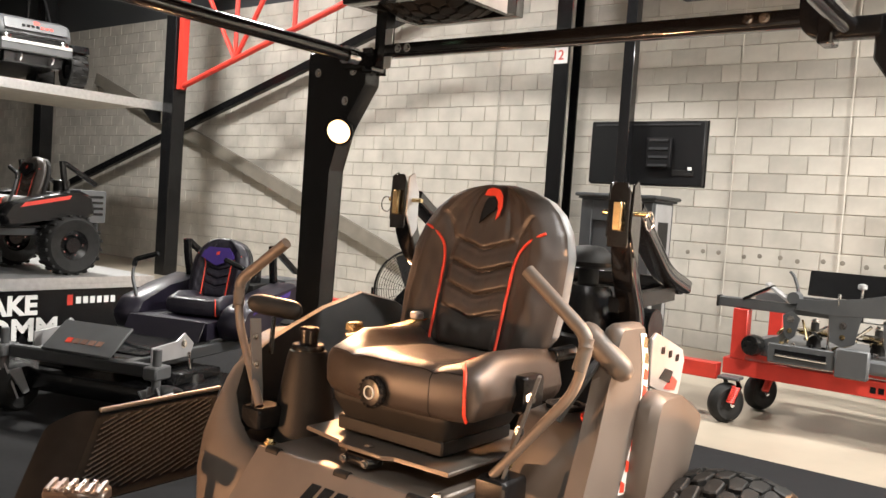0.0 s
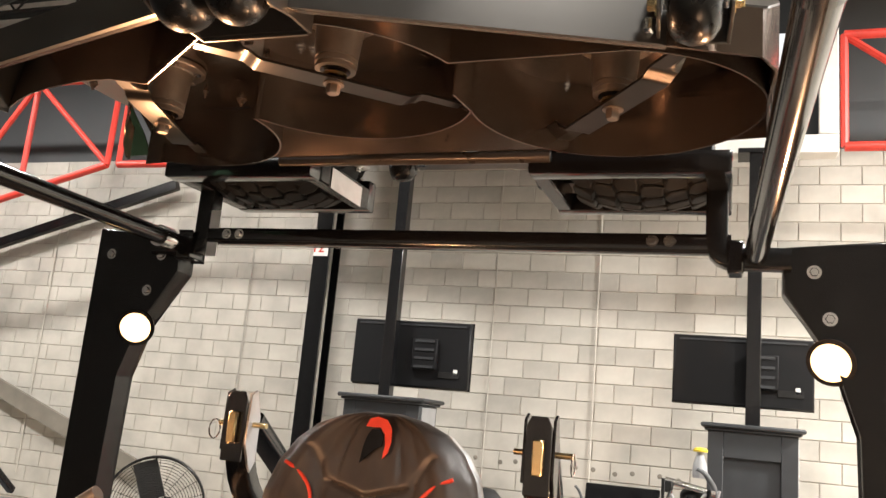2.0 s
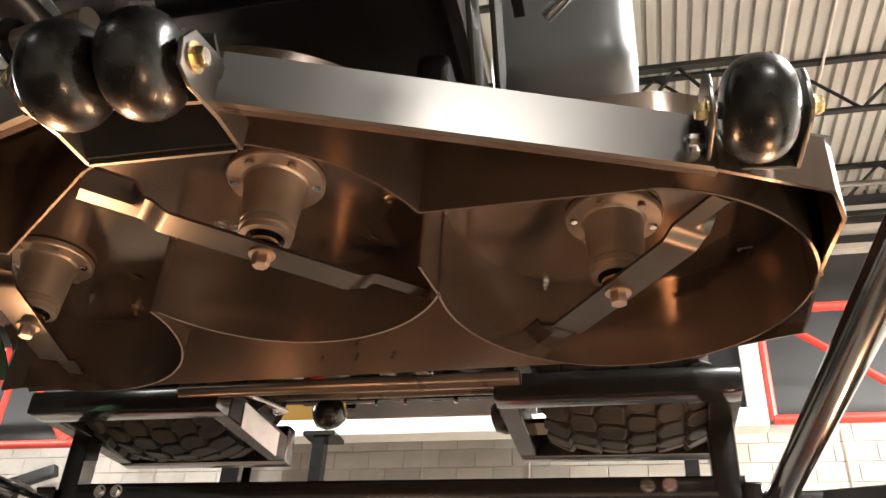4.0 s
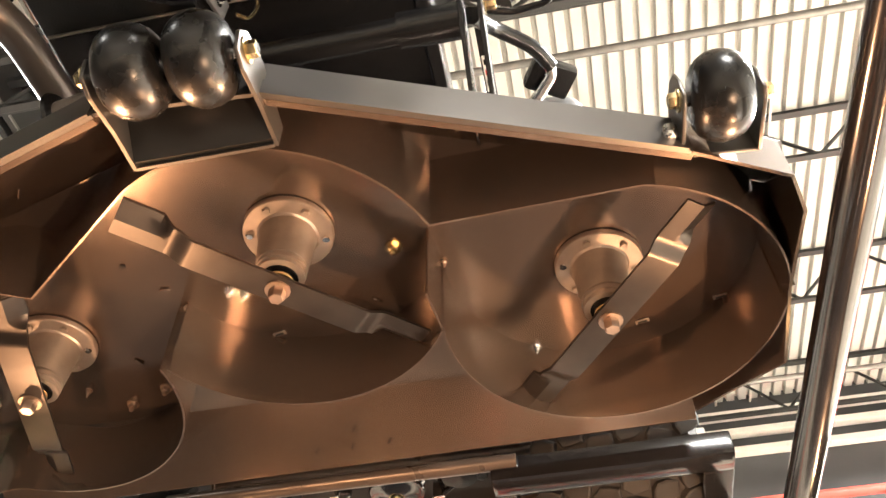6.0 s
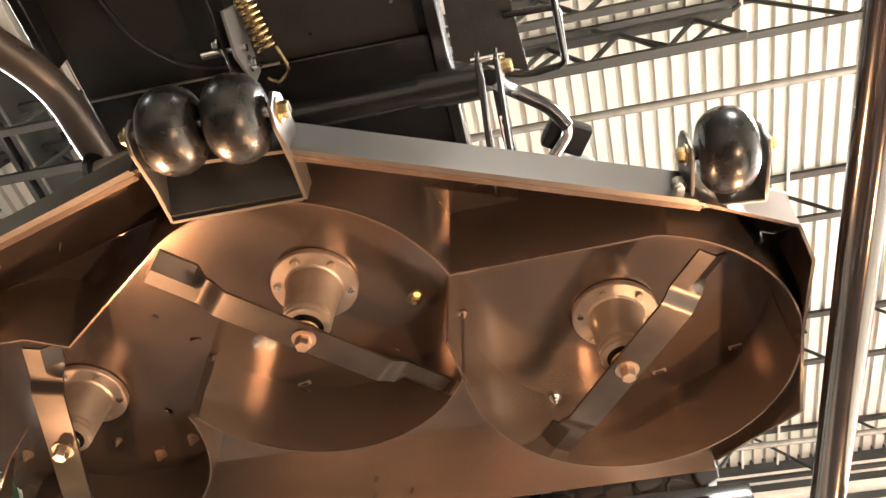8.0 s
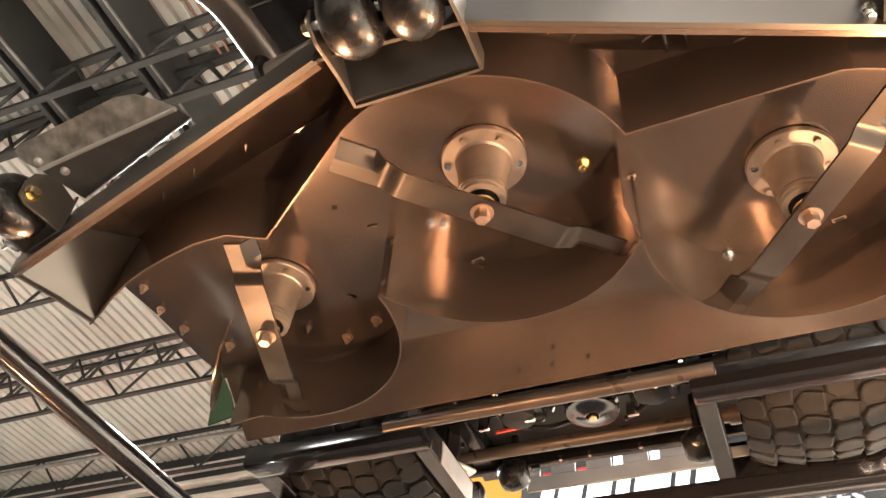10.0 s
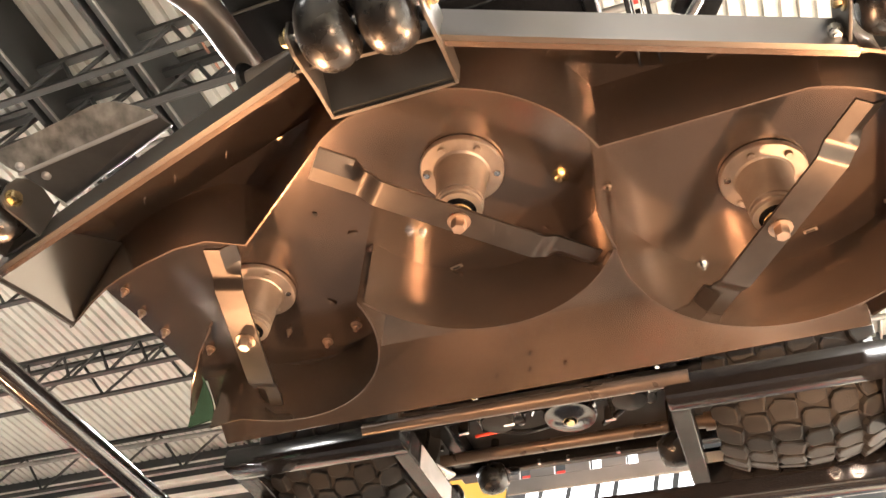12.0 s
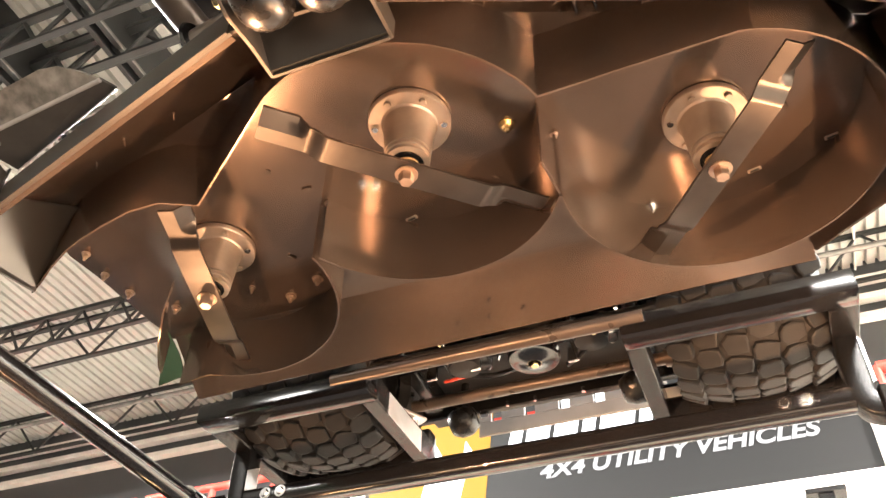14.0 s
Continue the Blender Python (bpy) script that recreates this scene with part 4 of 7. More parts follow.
lab = part("warning_label", box(0.402, 0.420, -0.02, 0.075, 2.851, 2.8545), WHITE, bar, "white label with red marks")
for k in range(3):
    part("mark", box(0.405, 0.417, -0.012 + 0.028 * k, 0.002 + 0.028 * k, 2.849, 2.8505), RED if k == 1 else BLACK, lab)
fr = part("foot_rest", plate([(0.325, -0.50), (0.474, -0.50), (0.474, -0.22), (0.489, -0.051), (0.312, -0.115)], 0.006, Matrix.Translation((0, 0, 3.0))), DARK, up, "black foot rest panel")
part("foot_frame", tube([(0.45, -0.21, 2.99), (0.578, -0.205, 2.99), (0.581, -0.054, 2.99), (0.49, -0.045, 2.99), (0.33, -0.085, 2.99)], 0.009, 0.02, 10), BLACK, fr)
part("foot_frame", tube([(0.566, -0.40, 2.985), (0.578, -0.07, 2.985)], 0.008, seg=10), BLACK, fr)
# bent arm and pivot end on the discharge side
part("lift_arm", tube([(-0.62, -0.66, 2.62), (-0.545, -0.56, 2.60), (-0.445, -0.415, 2.60), (-0.425, -0.27, 2.58), (-0.40, -0.1, 2.58)], 0.036, 0.08, 16), TUBEBROWN, up, "bent brown steel lift arm")
part("guard_bar", tube([(-0.75, -0.66, 2.66), (-0.45, -0.63, 2.66), (-0.15, -0.62, 2.68)], 0.032, 0.1, 16), BLACK, up)
stub = part("pivot_stub", rod((-0.385, -0.262, 2.49), (-0.235, -0.285, 2.49), 0.026, 18), BODYMETAL, up)
part("end_disc", disc_lathe([(0.042, -0.006), (0.046, 0.0), (0.042, 0.006), (0.02, 0.008)], (-0.392, -0.261, 2.49), (1, -0.14, 0), 24), BLACK, stub)
# spring with its hooks
axis0, axis1 = Vector((0.008, -0.415, 2.57)), Vector((-0.03, -0.60, 2.62))
su = (axis1 - axis0).normalized()
sa = su.cross(Vector((0, 0, 1))).normalized()
sb_ = su.cross(sa)
pts = [axis0 + (axis1 - axis0) * (k / 140) + (sa * math.cos(k * 0.7) + sb_ * math.sin(k * 0.7)) * 0.019 for k in range(141)]
part("spring", sweep(pts, circle(0.0036, 6)), ZINC, up, "yellow zinc coil spring")
part("spring_hook", tube([axis0 + Vector((0.018, 0, 0)), axis0 + Vector((0.03, 0.05, 0)), axis0 + Vector((0.0, 0.075, 0)), axis0 + Vector((-0.02, 0.06, 0))], 0.0036, 0.02, 8), ZINC, up)
sbk = part("spring_bracket", plate([(-0.52, 2.52), (-0.44, 2.50), (-0.36, 2.54), (-0.36, 2.60), (-0.50, 2.60)], 0.006, Matrix.Translation((-0.035, 0, 0)) @ YZ, 0.001), GREYP, up)
part("spring_bracket", plate([(-0.60, 2.54), (-0.36, 2.52), (-0.34, 2.58), (-0.60, 2.62)], 0.006, Matrix.Translation((-0.062, 0, 0)) @ YZ, 0.001), BLACK, up)
part("bolt", rod((-0.11, -0.435, 2.545), (-0.02, -0.435, 2.545), 0.008, 10), CHROME, sbk)
part("bolt", hexbolt((-0.028, -0.40, 2.55), (1, 0, 0), 0.011, 0.014), CHROME, sbk)
part("bolt", hexbolt((-0.068, -0.45, 2.545), (-1, 0, 0), 0.011, 0.014), CHROME, sbk)
part("cable", tube([(-0.34, -0.60, 2.69), (-0.30, -0.45, 2.69), (-0.20, -0.36, 2.68), (-0.05, -0.34, 2.68)], 0.006, 0.08, 8), BLACK, up)
# rounded side pod above the wheel
pod = box(0.30, 0.66, 0.34, 0.95, 2.86, 3.26, 0.15, 8)
part("side_pod", pod, GREYP, up, "rounded grey side pod")
pod = box(-0.84, -0.44, 0.10, 0.95, 2.80, 3.22, 0.12, 6)
part("side_pod", pod, GREYP, up, "rounded grey side pod")


lug_rng = random.Random(5)


def lug_mesh(hw, hl, h, name):
    """One tread block: a rough rounded polygon with a chamfered top."""
    n = 9
    out = []
    for k in range(n):
        a = 2 * math.pi * (k + lug_rng.uniform(-0.2, 0.2)) / n
        c, s = math.cos(a), math.sin(a)
        q = (abs(c) ** 5 + abs(s) ** 5) ** (-1 / 5)
        out.append((hw * c * q * lug_rng.uniform(0.9, 1.0), hl * s * q * lug_rng.uniform(0.9, 1.0)))
    v = [(x, y, -0.012) for x, y in out] + [(x, y, h * 0.75) for x, y in out] + [(x * 0.86, y * 0.86, h) for x, y in out]
    f = [tuple(range(2 * n, 3 * n))]
    for r in (0, n):
        f += [(r + k, r + (k + 1) % n, r + n + (k + 1) % n, r + n + k) for k in range(n)]
    me = bpy.data.meshes.new(name)
    me.from_pydata(v, [], f)
    me.materials.append(TYRE)
    return me


def tyre(parent, name, x, y, z, r, w, rim_r, lugs, mat_rim, axis=(1, 0, 0), lug_h=0.014):
    c = Vector((x, y, z))
    pr = [(rim_r, -w * 0.42), (rim_r + 0.02, -w * 0.5), (r * 0.85, -w * 0.5), (r * 0.95, -w * 0.44), (r * 0.985, -w * 0.3), (r, -w * 0.1), (r, w * 0.1), (r * 0.985, w * 0.3), (r * 0.95, w * 0.44), (r * 0.85, w * 0.5), (rim_r + 0.02, w * 0.5), (rim_r, w * 0.42)]
    q = Vector((1, 0, 0)).rotation_difference(Vector(axis)).to_matrix().to_4x4()
    t = part(name, turn(disc_lathe(pr, (0, 0, 0), (1, 0, 0), 48, cap=False), Matrix.Translation(c) @ q), TYRE, parent, "black block-tread rubber tyre", 35)
    rows = ((-0.43, 0, 0.955), (-0.262, 0, 0.985), (-0.088, 0, 1.0), (0.088, 0, 1.0), (0.262, 0, 0.985), (0.43, 0, 0.955))
    pitch = 2 * math.pi * r / lugs
    kinds = [lug_mesh(0.089 * w, 0.47 * pitch, lug_h, "lug") for _ in range(5)]
    back = Matrix.Translation(c - origin(t)) @ q
    for k in range(lugs):
        for row, (u, wd, rr) in enumerate(rows):
            a = 360 * (k + (0.5 if row % 2 else 0) + lug_rng.uniform(-0.06, 0.06)) / lugs
            lug = new("lug", kinds[(k * 3 + row) % 5])
            lug.parent = t
            tilt = -90 * u / 0.43 * 0.28
            lug.matrix_basis = back @ pose(0, 0, 0, a, 0, 0) @ Matrix.Translation((u * w, 0, rr * r)) @ pose(0, 0, 0, 0, -tilt, lug_rng.uniform(-7, 7))
    rim = disc_lathe([(rim_r, -w * 0.40), (rim_r, w * 0.40), (rim_r * 0.9, w * 0.40), (rim_r * 0.8, w * 0.25), (rim_r * 0.35, w * 0.2), (rim_r * 0.3, w * 0.3), (0.02, w * 0.3)], (0, 0, 0), (1, 0, 0), 32)
    part("rim", turn(rim, Matrix.Translation(c) @ q), mat_rim, t)
    return t


tyre(up, "rear_wheel", 0.57, 1.0, 2.52, 0.320, 0.40, 0.17, 30, BLACK, lug_h=0.009)
tyre(up, "rear_wheel", -0.71, 1.0, 2.52, 0.320, 0.40, 0.17, 30, BLACK, lug_h=0.009)
for x in (-0.78, 0.64):
    tyre(up, "front_wheel", x, -1.25, 2.40, 0.16, 0.16, 0.08, 16, BLACK)
    part("fork", sweep(rounded([(x - 0.10, -1.25, 2.40), (x - 0.10, -1.18, 2.60), (x + 0.10, -1.18, 2.60), (x + 0.10, -1.25, 2.40)], 0.05), rect(0.05, 0.012)), BLACK, up)
    part("caster_stem", rod((x, -1.16, 2.58), (x, -1.0, 2.80), 0.03, 14), BLACK, up)
# rear: cross tubes, slotted guard, pulley, rollers, hydraulic clutter
for y in (0.955, 1.215):
    tb = part("cross_tube", rod((-0.58, y, 2.45), (0.36, y, 2.45), 0.020, 20), TUBEBROWN, up, "brown painted cross tube")
    for x in (-0.57, 0.33):
        part("collar", rod((x, y, 2.45), (x + 0.03, y, 2.45), 0.028, 20), TUBEBROWN, tb)
guard = part("rear_guard", box(-0.40, 0.27, 1.565, 1.577, 2.645, 2.675, 0.002), GUARDGREY, up, "grey slotted rear guard")
part("guard_strip", box(-0.40, 0.27, 1.565, 1.577, 2.50, 2.555, 0.002), GUARDGREY, guard)
edges = [-0.40] + [v for k in range(5) for v in (-0.352 + 0.128 * k, -0.312 + 0.128 * k)] + [0.27]
for a, b_ in zip(edges[::2], edges[1::2]):
    part("guard_strip", box(a, b_, 1.565, 1.577, 2.555, 2.645), GUARDGREY, guard)
# glowing pieces added for the bright background showing through two slots
for k in (2, 3):
    part("slot_glow", box(-0.350 + 0.128 * k, -0.318 + 0.128 * k, 1.60, 1.61, 2.575, 2.64, 0.003), LEDWHITE, guard, "white glowing piece added behind a guard slot")
for k in (0, 1, 4):
    part("red_backing", box(-0.352 + 0.128 * k, -0.312 + 0.128 * k, 1.60, 1.61, 2.53, 2.585), RED, guard, "red plate behind a slot")
pul = part("pulley", disc_lathe([(0.020, 2.405), (0.030, 2.41), (0.055, 2.418), (0.076, 2.418), (0.080, 2.425), (0.070, 2.435), (0.080, 2.447), (0.076, 2.455), (0.02, 2.456)], (-0.037, 1.04, 0), (0, 0, 1), 32), GLOSS, up, "black belt pulley")
part("bolt", hexbolt((-0.037, 1.04, 2.408), (0, 0, -1), 0.014, 0.012), ZINC, pul)
part("engine_block", box(-0.40, 0.22, 0.75, 1.45, 2.60, 2.95, 0.02), DARK, up)
part("belly_plate", box(-0.60, 0.40, 0.52, 1.50, 2.585, 2.60, 0.004), DARK, up, "dark plate under the engine")
part("belly_rib", box(-0.58, 0.38, 0.83, 0.865, 2.50, 2.585, 0.006), BLACK, up)
part("belly_rib", box(-0.58, 0.38, 1.10, 1.13, 2.52, 2.585, 0.006), BLACK, up)
part("belly_rib", box(-0.58, 0.38, 1.40, 1.43, 2.50, 2.585, 0.006), BLACK, up)
for x, y in ((-0.27, 1.07), (0.14, 1.06)):
    pump = part("hydraulic_pump", box(x - 0.075, x + 0.075, y - 0.065, y + 0.065, 2.48, 2.61, 0.02, 2), BLACK, up)
    part("fan_hub", disc_lathe([(0.02, 2.44), (0.05, 2.45), (0.055, 2.48), (0.03, 2.485)], (x, y - 0.01, 0), (0, 0, 1), 20), DARK, pump)
    part("fitting", rod((x + 0.05, y - 0.07, 2.50), (x + 0.05, y + 0.08, 2.50), 0.010, 10), CHROME, pump)
    part("fitting", rod((x - 0.05, y - 0.085, 2.52), (x - 0.05, y - 0.02, 2.47), 0.012, 10), CHROME, pump)
clut = random.Random(9)
for k in range(9):
    x, y = -0.48 + 0.09 * k + clut.uniform(-0.01, 0.01), clut.choice((0.90, 1.0, 1.14, 1.30))
    part("bolt", hexbolt((x, y, 2.46), (0, 0, -1), clut.uniform(0.005, 0.009), 0.02, washer=False), clut.choice((CHROME, CHROME, ZINC)), up)
for k in range(5):
    x, y = -0.40 + 0.15 * k, clut.uniform(1.0, 1.16)
    part("clip", box(x, x + 0.035, y, y + 0.012, 2.44, 2.49, 0.002), CHROME, up, "bright zinc clip")
for k in range(26):
    x, y = clut.uniform(-0.52, 0.34), clut.uniform(0.62, 1.17)
    z = clut.uniform(2.46, 2.54)
    kind_ = k % 4
    if kind_ == 0:
        part("fitting", rod((x, y, z), (x + clut.uniform(-0.03, 0.03), y + 0.05, z + 0.01), clut.uniform(0.006, 0.011), 8), CHROME, up, "bright hydraulic fitting")
    elif kind_ == 1:
        part("bracket", box(x, x + clut.uniform(0.02, 0.06), y, y + 0.006, z - 0.03, z + 0.05, 0.002), BLACK, up)
    elif kind_ == 2:
        part("hose", tube([(x, y, z), (x + 0.05, y + 0.04, z - 0.015), (x + 0.11, y + clut.uniform(-0.05, 0.06), z + 0.02)], 0.008, 0.03, 8), BLACK, up)
    else:
        part("clamp", rod((x, y, z - 0.01), (x, y, z + 0.06), 0.012, 10), GALV, up)
part("hose", tube([(-0.33, 1.10, 2.47), (-0.20, 1.13, 2.45), (-0.12, 1.18, 2.50), (0.0, 1.14, 2.50)], 0.009, 0.05, 8), BLACK, up)
part("hose", tube([(0.20, 1.02, 2.48), (0.10, 1.10, 2.45), (0.04, 1.16, 2.46)], 0.009, 0.05, 8), BLACK, up)
part("wire", tube([(-0.36, 1.12, 2.46), (-0.30, 1.10, 2.45), (-0.26, 1.13, 2.47)], 0.005, 0.02, 6), PIPING, up, "orange wire")
for x, y, z in ((-0.372, 1.33, 2.43), (0.238, 1.175, 2.345)):
    rl = part("rear_roller", disc_lathe([(0.015, -0.05), (0.036, -0.045), (0.050, -0.02), (0.052, 0.0), (0.050, 0.02), (0.036, 0.045), (0.015, 0.05)], (x, y, z), (1, 0, 0.2), 28), BALL, up, "round black plastic roller", 60)
    part("roller_stem", rod((x, y, z + 0.02), (x, y + 0.02, z + 0.18), 0.014, 10), BLACK, rl)
part("bolt", hexbolt((-0.315, 1.34, 2.45), (1, 0, 0), 0.012, 0.03), CHROME, up)
# silver link arms beside the wheel
for a, b_, wd in (((-0.665, 0.93, 2.41), (-0.485, 1.235, 2.40), 0.05), ((-0.72, 1.10, 2.39), (-0.63, 1.36, 2.38), 0.05)):
    arm = part("link_arm", sweep([a, b_], rect(wd, 0.012, 0.003)), TREAD, up, "bright zinc link arm")
    part("bolt", hexbolt(Vector(b_) * 0.9 + Vector(a) * 0.1 - Vector((0, 0, 0.006)), (0, 0, -1), 0.012, 0.016), CHROME, arm)
part("linkage_tube", rod((-0.70, 0.90, 2.44), (-0.56, 0.955, 2.45), 0.034, 18), CAST, up)

# small weld spots and chips on the deck's inside
for x, y, z in ((-0.43, -0.215, 2.317), (-0.56, -0.20, 2.305), (-0.66, -0.165, 2.306), (0.25, -0.24, 2.31), (0.37, -0.20, 2.305), (0.52, -0.14, 2.31), (0.12, 0.22, 2.356), (-0.30, 0.10, 2.356), (0.74, 0.24, 2.356), (-0.45, 0.30, 2.356)):
    part("weld_spot", turn(box(-0.012, 0.012, -0.0035, 0.0035, -0.0025, 0.004, 0.0025), Matrix.Translation((x, y, z)) @ pose(0, 0, 0, 0, 0, 37 * x + 200 * y)), DECK, deck)

# ---------------------------------------------------------------- mower with the seat, on the floor under the lift
CX = -0.045
mow = thing("parked_mower", (CX, 0.3, 0.0), "taupe zero-turn mower with a black red-piped seat", "mower")


def lerp(table, v):
    for (a, p), (b, q) in zip(table, table[1:]):
        if v <= b:
            return p + (q - p) * max(0, (v - a)) / (b - a)
    return table[-1][1]


def seat_back(cx, y0, z0, z1, widths, lean, parent, material, thick=0.07, bolster=0.022, nu=64, nv=96):
    b = bmesh.new()
    front, rear = [], []
    for j in range(nv + 1):
        v = j / nv
        z = z0 + (z1 - z0) * (1 - (1 - v) ** 1.0)
        w = lerp(widths, v)
        rowf, rowr = [], []
        for i in range(nu + 1):
            u = -1 + 2 * i / nu
            edge = math.sqrt(max(0.0, 1 - abs(u) ** 6))
            vert = math.sqrt(max(0.0, 1 - (abs(2 * v - 1)) ** 12))
            bol = bolster * math.exp(-((abs(u) - 0.74) / 0.17) ** 2)
            groove = 0.0
            au = abs(u)
            if au < 0.40:
                for cz, dp in ((0.24, 0.012), (0.38, 0.016), (0.52, 0.016), (0.66, 0.014)):
                    d = v - (cz - 0.16 * (0.40 - au))
                    groove += dp * math.exp(-(d / 0.011) ** 2) + 0.006 * math.exp(-((d + 0.03) / 0.03) ** 2)
                if 0.66 < v:
                    groove += 0.006 * math.exp(-((au - 0.30 - 0.1 * (v - 0.66)) / 0.02) ** 2)
            seam = 0.42 + (0.30 * ((v - 0.62) / 0.2) ** 2 if v > 0.62 else 0)
            groove += 0.010 * math.exp(-((au - seam) / 0.03) ** 2) * (1 if v < 0.82 else 0)
            wr = 0.0015 * math.sin(37 * u + 11 * v) * math.sin(23 * v - 9 * u) * (1 if au < 0.4 else 1.6)
            groove += wr
            y = y0 + lean * (z - z0) - (thick * 0.5 + bol) * edge * vert + groove * edge * vert
            rowf.append(b.verts.new((cx + w * u, y, z)))
            rowr.append(b.verts.new((cx + w * u, y0 + lean * (z - z0) + thick * 0.55 * edge * vert, z)))
        front.append(rowf)
        rear.append(rowr)
    for g in (front, rear):
        for lo, hi in zip(g, g[1:]):
            for i in range(nu):
                b.faces.new((lo[i], lo[i + 1], hi[i + 1], hi[i]))
    bmesh.ops.remove_doubles(b, verts=b.verts, dist=0.0006)
    return part("backrest", b, material, parent, "black vinyl backrest with chevron stitching", 60)


def seat(cx, y0, zc, parent, k=1.0, vinyl=VINYL, pipe=True, shell_mat=VINYLSIDE):
    """Backrest, cushion and piping. zc: height of the cushion's underside; y0: its front."""
    sx = cx + 0.070 * k
    b = bmesh.new()
    rows, hw, dp, nu = [], 0.285 * k, 0.47 * k, 40
    prof = [(0.03, -0.010), (0.004, -0.007), (-0.011, 0.012), (-0.015, 0.06), (-0.012, 0.106), (0.004, 0.127), (0.045, 0.136), (0.14, 0.134), (0.22, 0.128), (0.30, 0.126), (0.38, 0.118), (0.45, 0.110), (0.47, 0.09), (0.47, 0.02), (0.44, 0.0)]

    def skin(u, py, pz):
        e = (1 - abs(u) ** 12) ** (1 / 3.2)
        bol = 0.046 * k * math.exp(-((abs(u) - 0.84) / 0.17) ** 2) * min(1.0, max(0.0, (py - 0.03) / 0.12)) if pz > 0.10 else 0.0
        pull = 0.008 * k * math.exp(-((abs(u) - 0.52) / 0.06) ** 2) if pz > 0.10 else 0.0
        zz = 0.055 * k + (pz * k - 0.055 * k) * e + (bol - pull) * e
        yy = (0.235 + (py - 0.235) * (0.93 + 0.07 * e)) * k + (0.04 * k * u * u * (1 - py / 0.2) if py < 0.2 else 0)
        return Vector((sx + hw * u, y0 + yy, zc + zz))

    for i in range(nu + 1):
        u = -1 + 2 * i / nu
        rows.append([b.verts.new(skin(u, py, pz)) for py, pz in prof])
    for p, q in zip(rows, rows[1:]):
        for m_ in range(len(prof)):
            b.faces.new((p[m_], p[(m_ + 1) % len(prof)], q[(m_ + 1) % len(prof)], q[m_]))
    b.faces.new(rows[0])
    b.faces.new(rows[-1][::-1])
    st = part("seat_cushion", b, vinyl, parent, "black vinyl seat cushion", 60)
    part("seam", tube([skin(u, -0.002, 0.1215) + Vector((0, -0.0005, 0.0005)) for u in [-0.88 + 0.044 * i for i in range(40)]], 0.0016, seg=6), DARK, st, "stitched edge seam")
    part("seam", tube([skin(0.5, *prof[n]) + Vector((0, -0.0008, 0.0006)) for n in range(1, 8)], 0.0016, seg=6), DARK, st, "stitched panel seam")
    bx = cx + 0.012 * k
    w = [(0, 0.265 * k), (0.08, 0.292 * k), (0.30, 0.303 * k), (0.58, 0.300 * k), (0.72, 0.278 * k), (0.84, 0.236 * k), (0.92, 0.186 * k), (0.97, 0.125 * k), (1.0, 0.05 * k)]
    zb, zt = zc + 0.11 * k, zc + 0.64 * k
    yb = y0 + 0.44 * k
    bk = seat_back(bx, yb, zb, zt, w, 0.25, parent, vinyl)
    shell = seat_back(bx, yb + 0.06, zb + 0.03, zt - 0.01, [(a, b * 0.99) for a, b in w], 0.25, parent, shell_mat, 0.07, 0.0)
    shell.name, shell["label"] = "back_shell", "grey moulded back shell"
    if pipe:
        for s in (-1, 1):
            pts = [(s * 0.130, 0.02), (s * 0.132, 0.25), (s * 0.135, 0.52), (s * 0.150, 0.62), (s * 0.19, 0.69), (s * 0.232, 0.725)]
            line = [(bx + a * k, yb + 0.25 * v * 0.53 * k - (0.041 + 0.012 * max(0, (abs(a) - 0.13) / 0.125)) * k, zb + v * 0.53 * k) for a, v in pts]
            part("piping", tube(line, 0.005, 0.06, 8), PIPING, bk, "red piping")
            if s < 0:
                continue
            line = [skin(s * u, *prof[n]) + Vector((s * 0.001, -0.002, 0.001)) for u, n in ((0.45, 8), (0.56, 7), (0.72, 6), (0.82, 5), (0.85, 4), (0.86, 3), (0.86, 2), (0.86, 1))]
            part("piping", tube(line, 0.005, 0.04, 8), PIPING, st, "red piping")
    return bk, st


bk, cu = seat(CX, -0.005, 0.862, mow)
# emblem as plain shapes
ey = 0.435 + 0.25 * 0.445 - 0.042
em = Matrix.Translation((CX + 0.017, ey, 1.43)) @ pose(0, 0, 0, 76, 0, 0)
part("emblem_crest", plate([(-0.03, 0.035), (-0.022, 0.055), (0.0, 0.062), (0.025, 0.056), (0.042, 0.035), (0.047, 0.0), (0.042, -0.03), (0.030, -0.045), (0.032, -0.01), (0.026, 0.018), (0.010, 0.036), (-0.010, 0.034)], 0.004, em), PIPING, bk, "red crescent emblem")
part("emblem_mask", plate([(-0.012, 0.028), (0.012, 0.030), (0.024, 0.012), (0.022, -0.012), (0.002, -0.026), (-0.030, -0.060), (-0.028, -0.02), (-0.022, 0.01)], 0.0035, em), BLACK, bk, "black emblem shape")
kn = part("knob", disc_lathe([(0.012, 0), (0.040, 0.002), (0.043, 0.008), (0.043, 0.022), (0.036, 0.030), (0.012, 0.032)], (CX + 0.035, -0.014, 0.896), (0, -1, 0), 24), BLACK, mow, "ribbed black weight knob")
part("ring", sweep([(CX + 0.035 + 0.017 * math.cos(t), -0.047, 0.896 + 0.017 * math.sin(t)) for t in [2 * math.pi * q / 20 for q in range(20)]], circle(0.0022, 6), closed=True, up=(0, 1, 0)), WHITE, kn, "white printed ring")
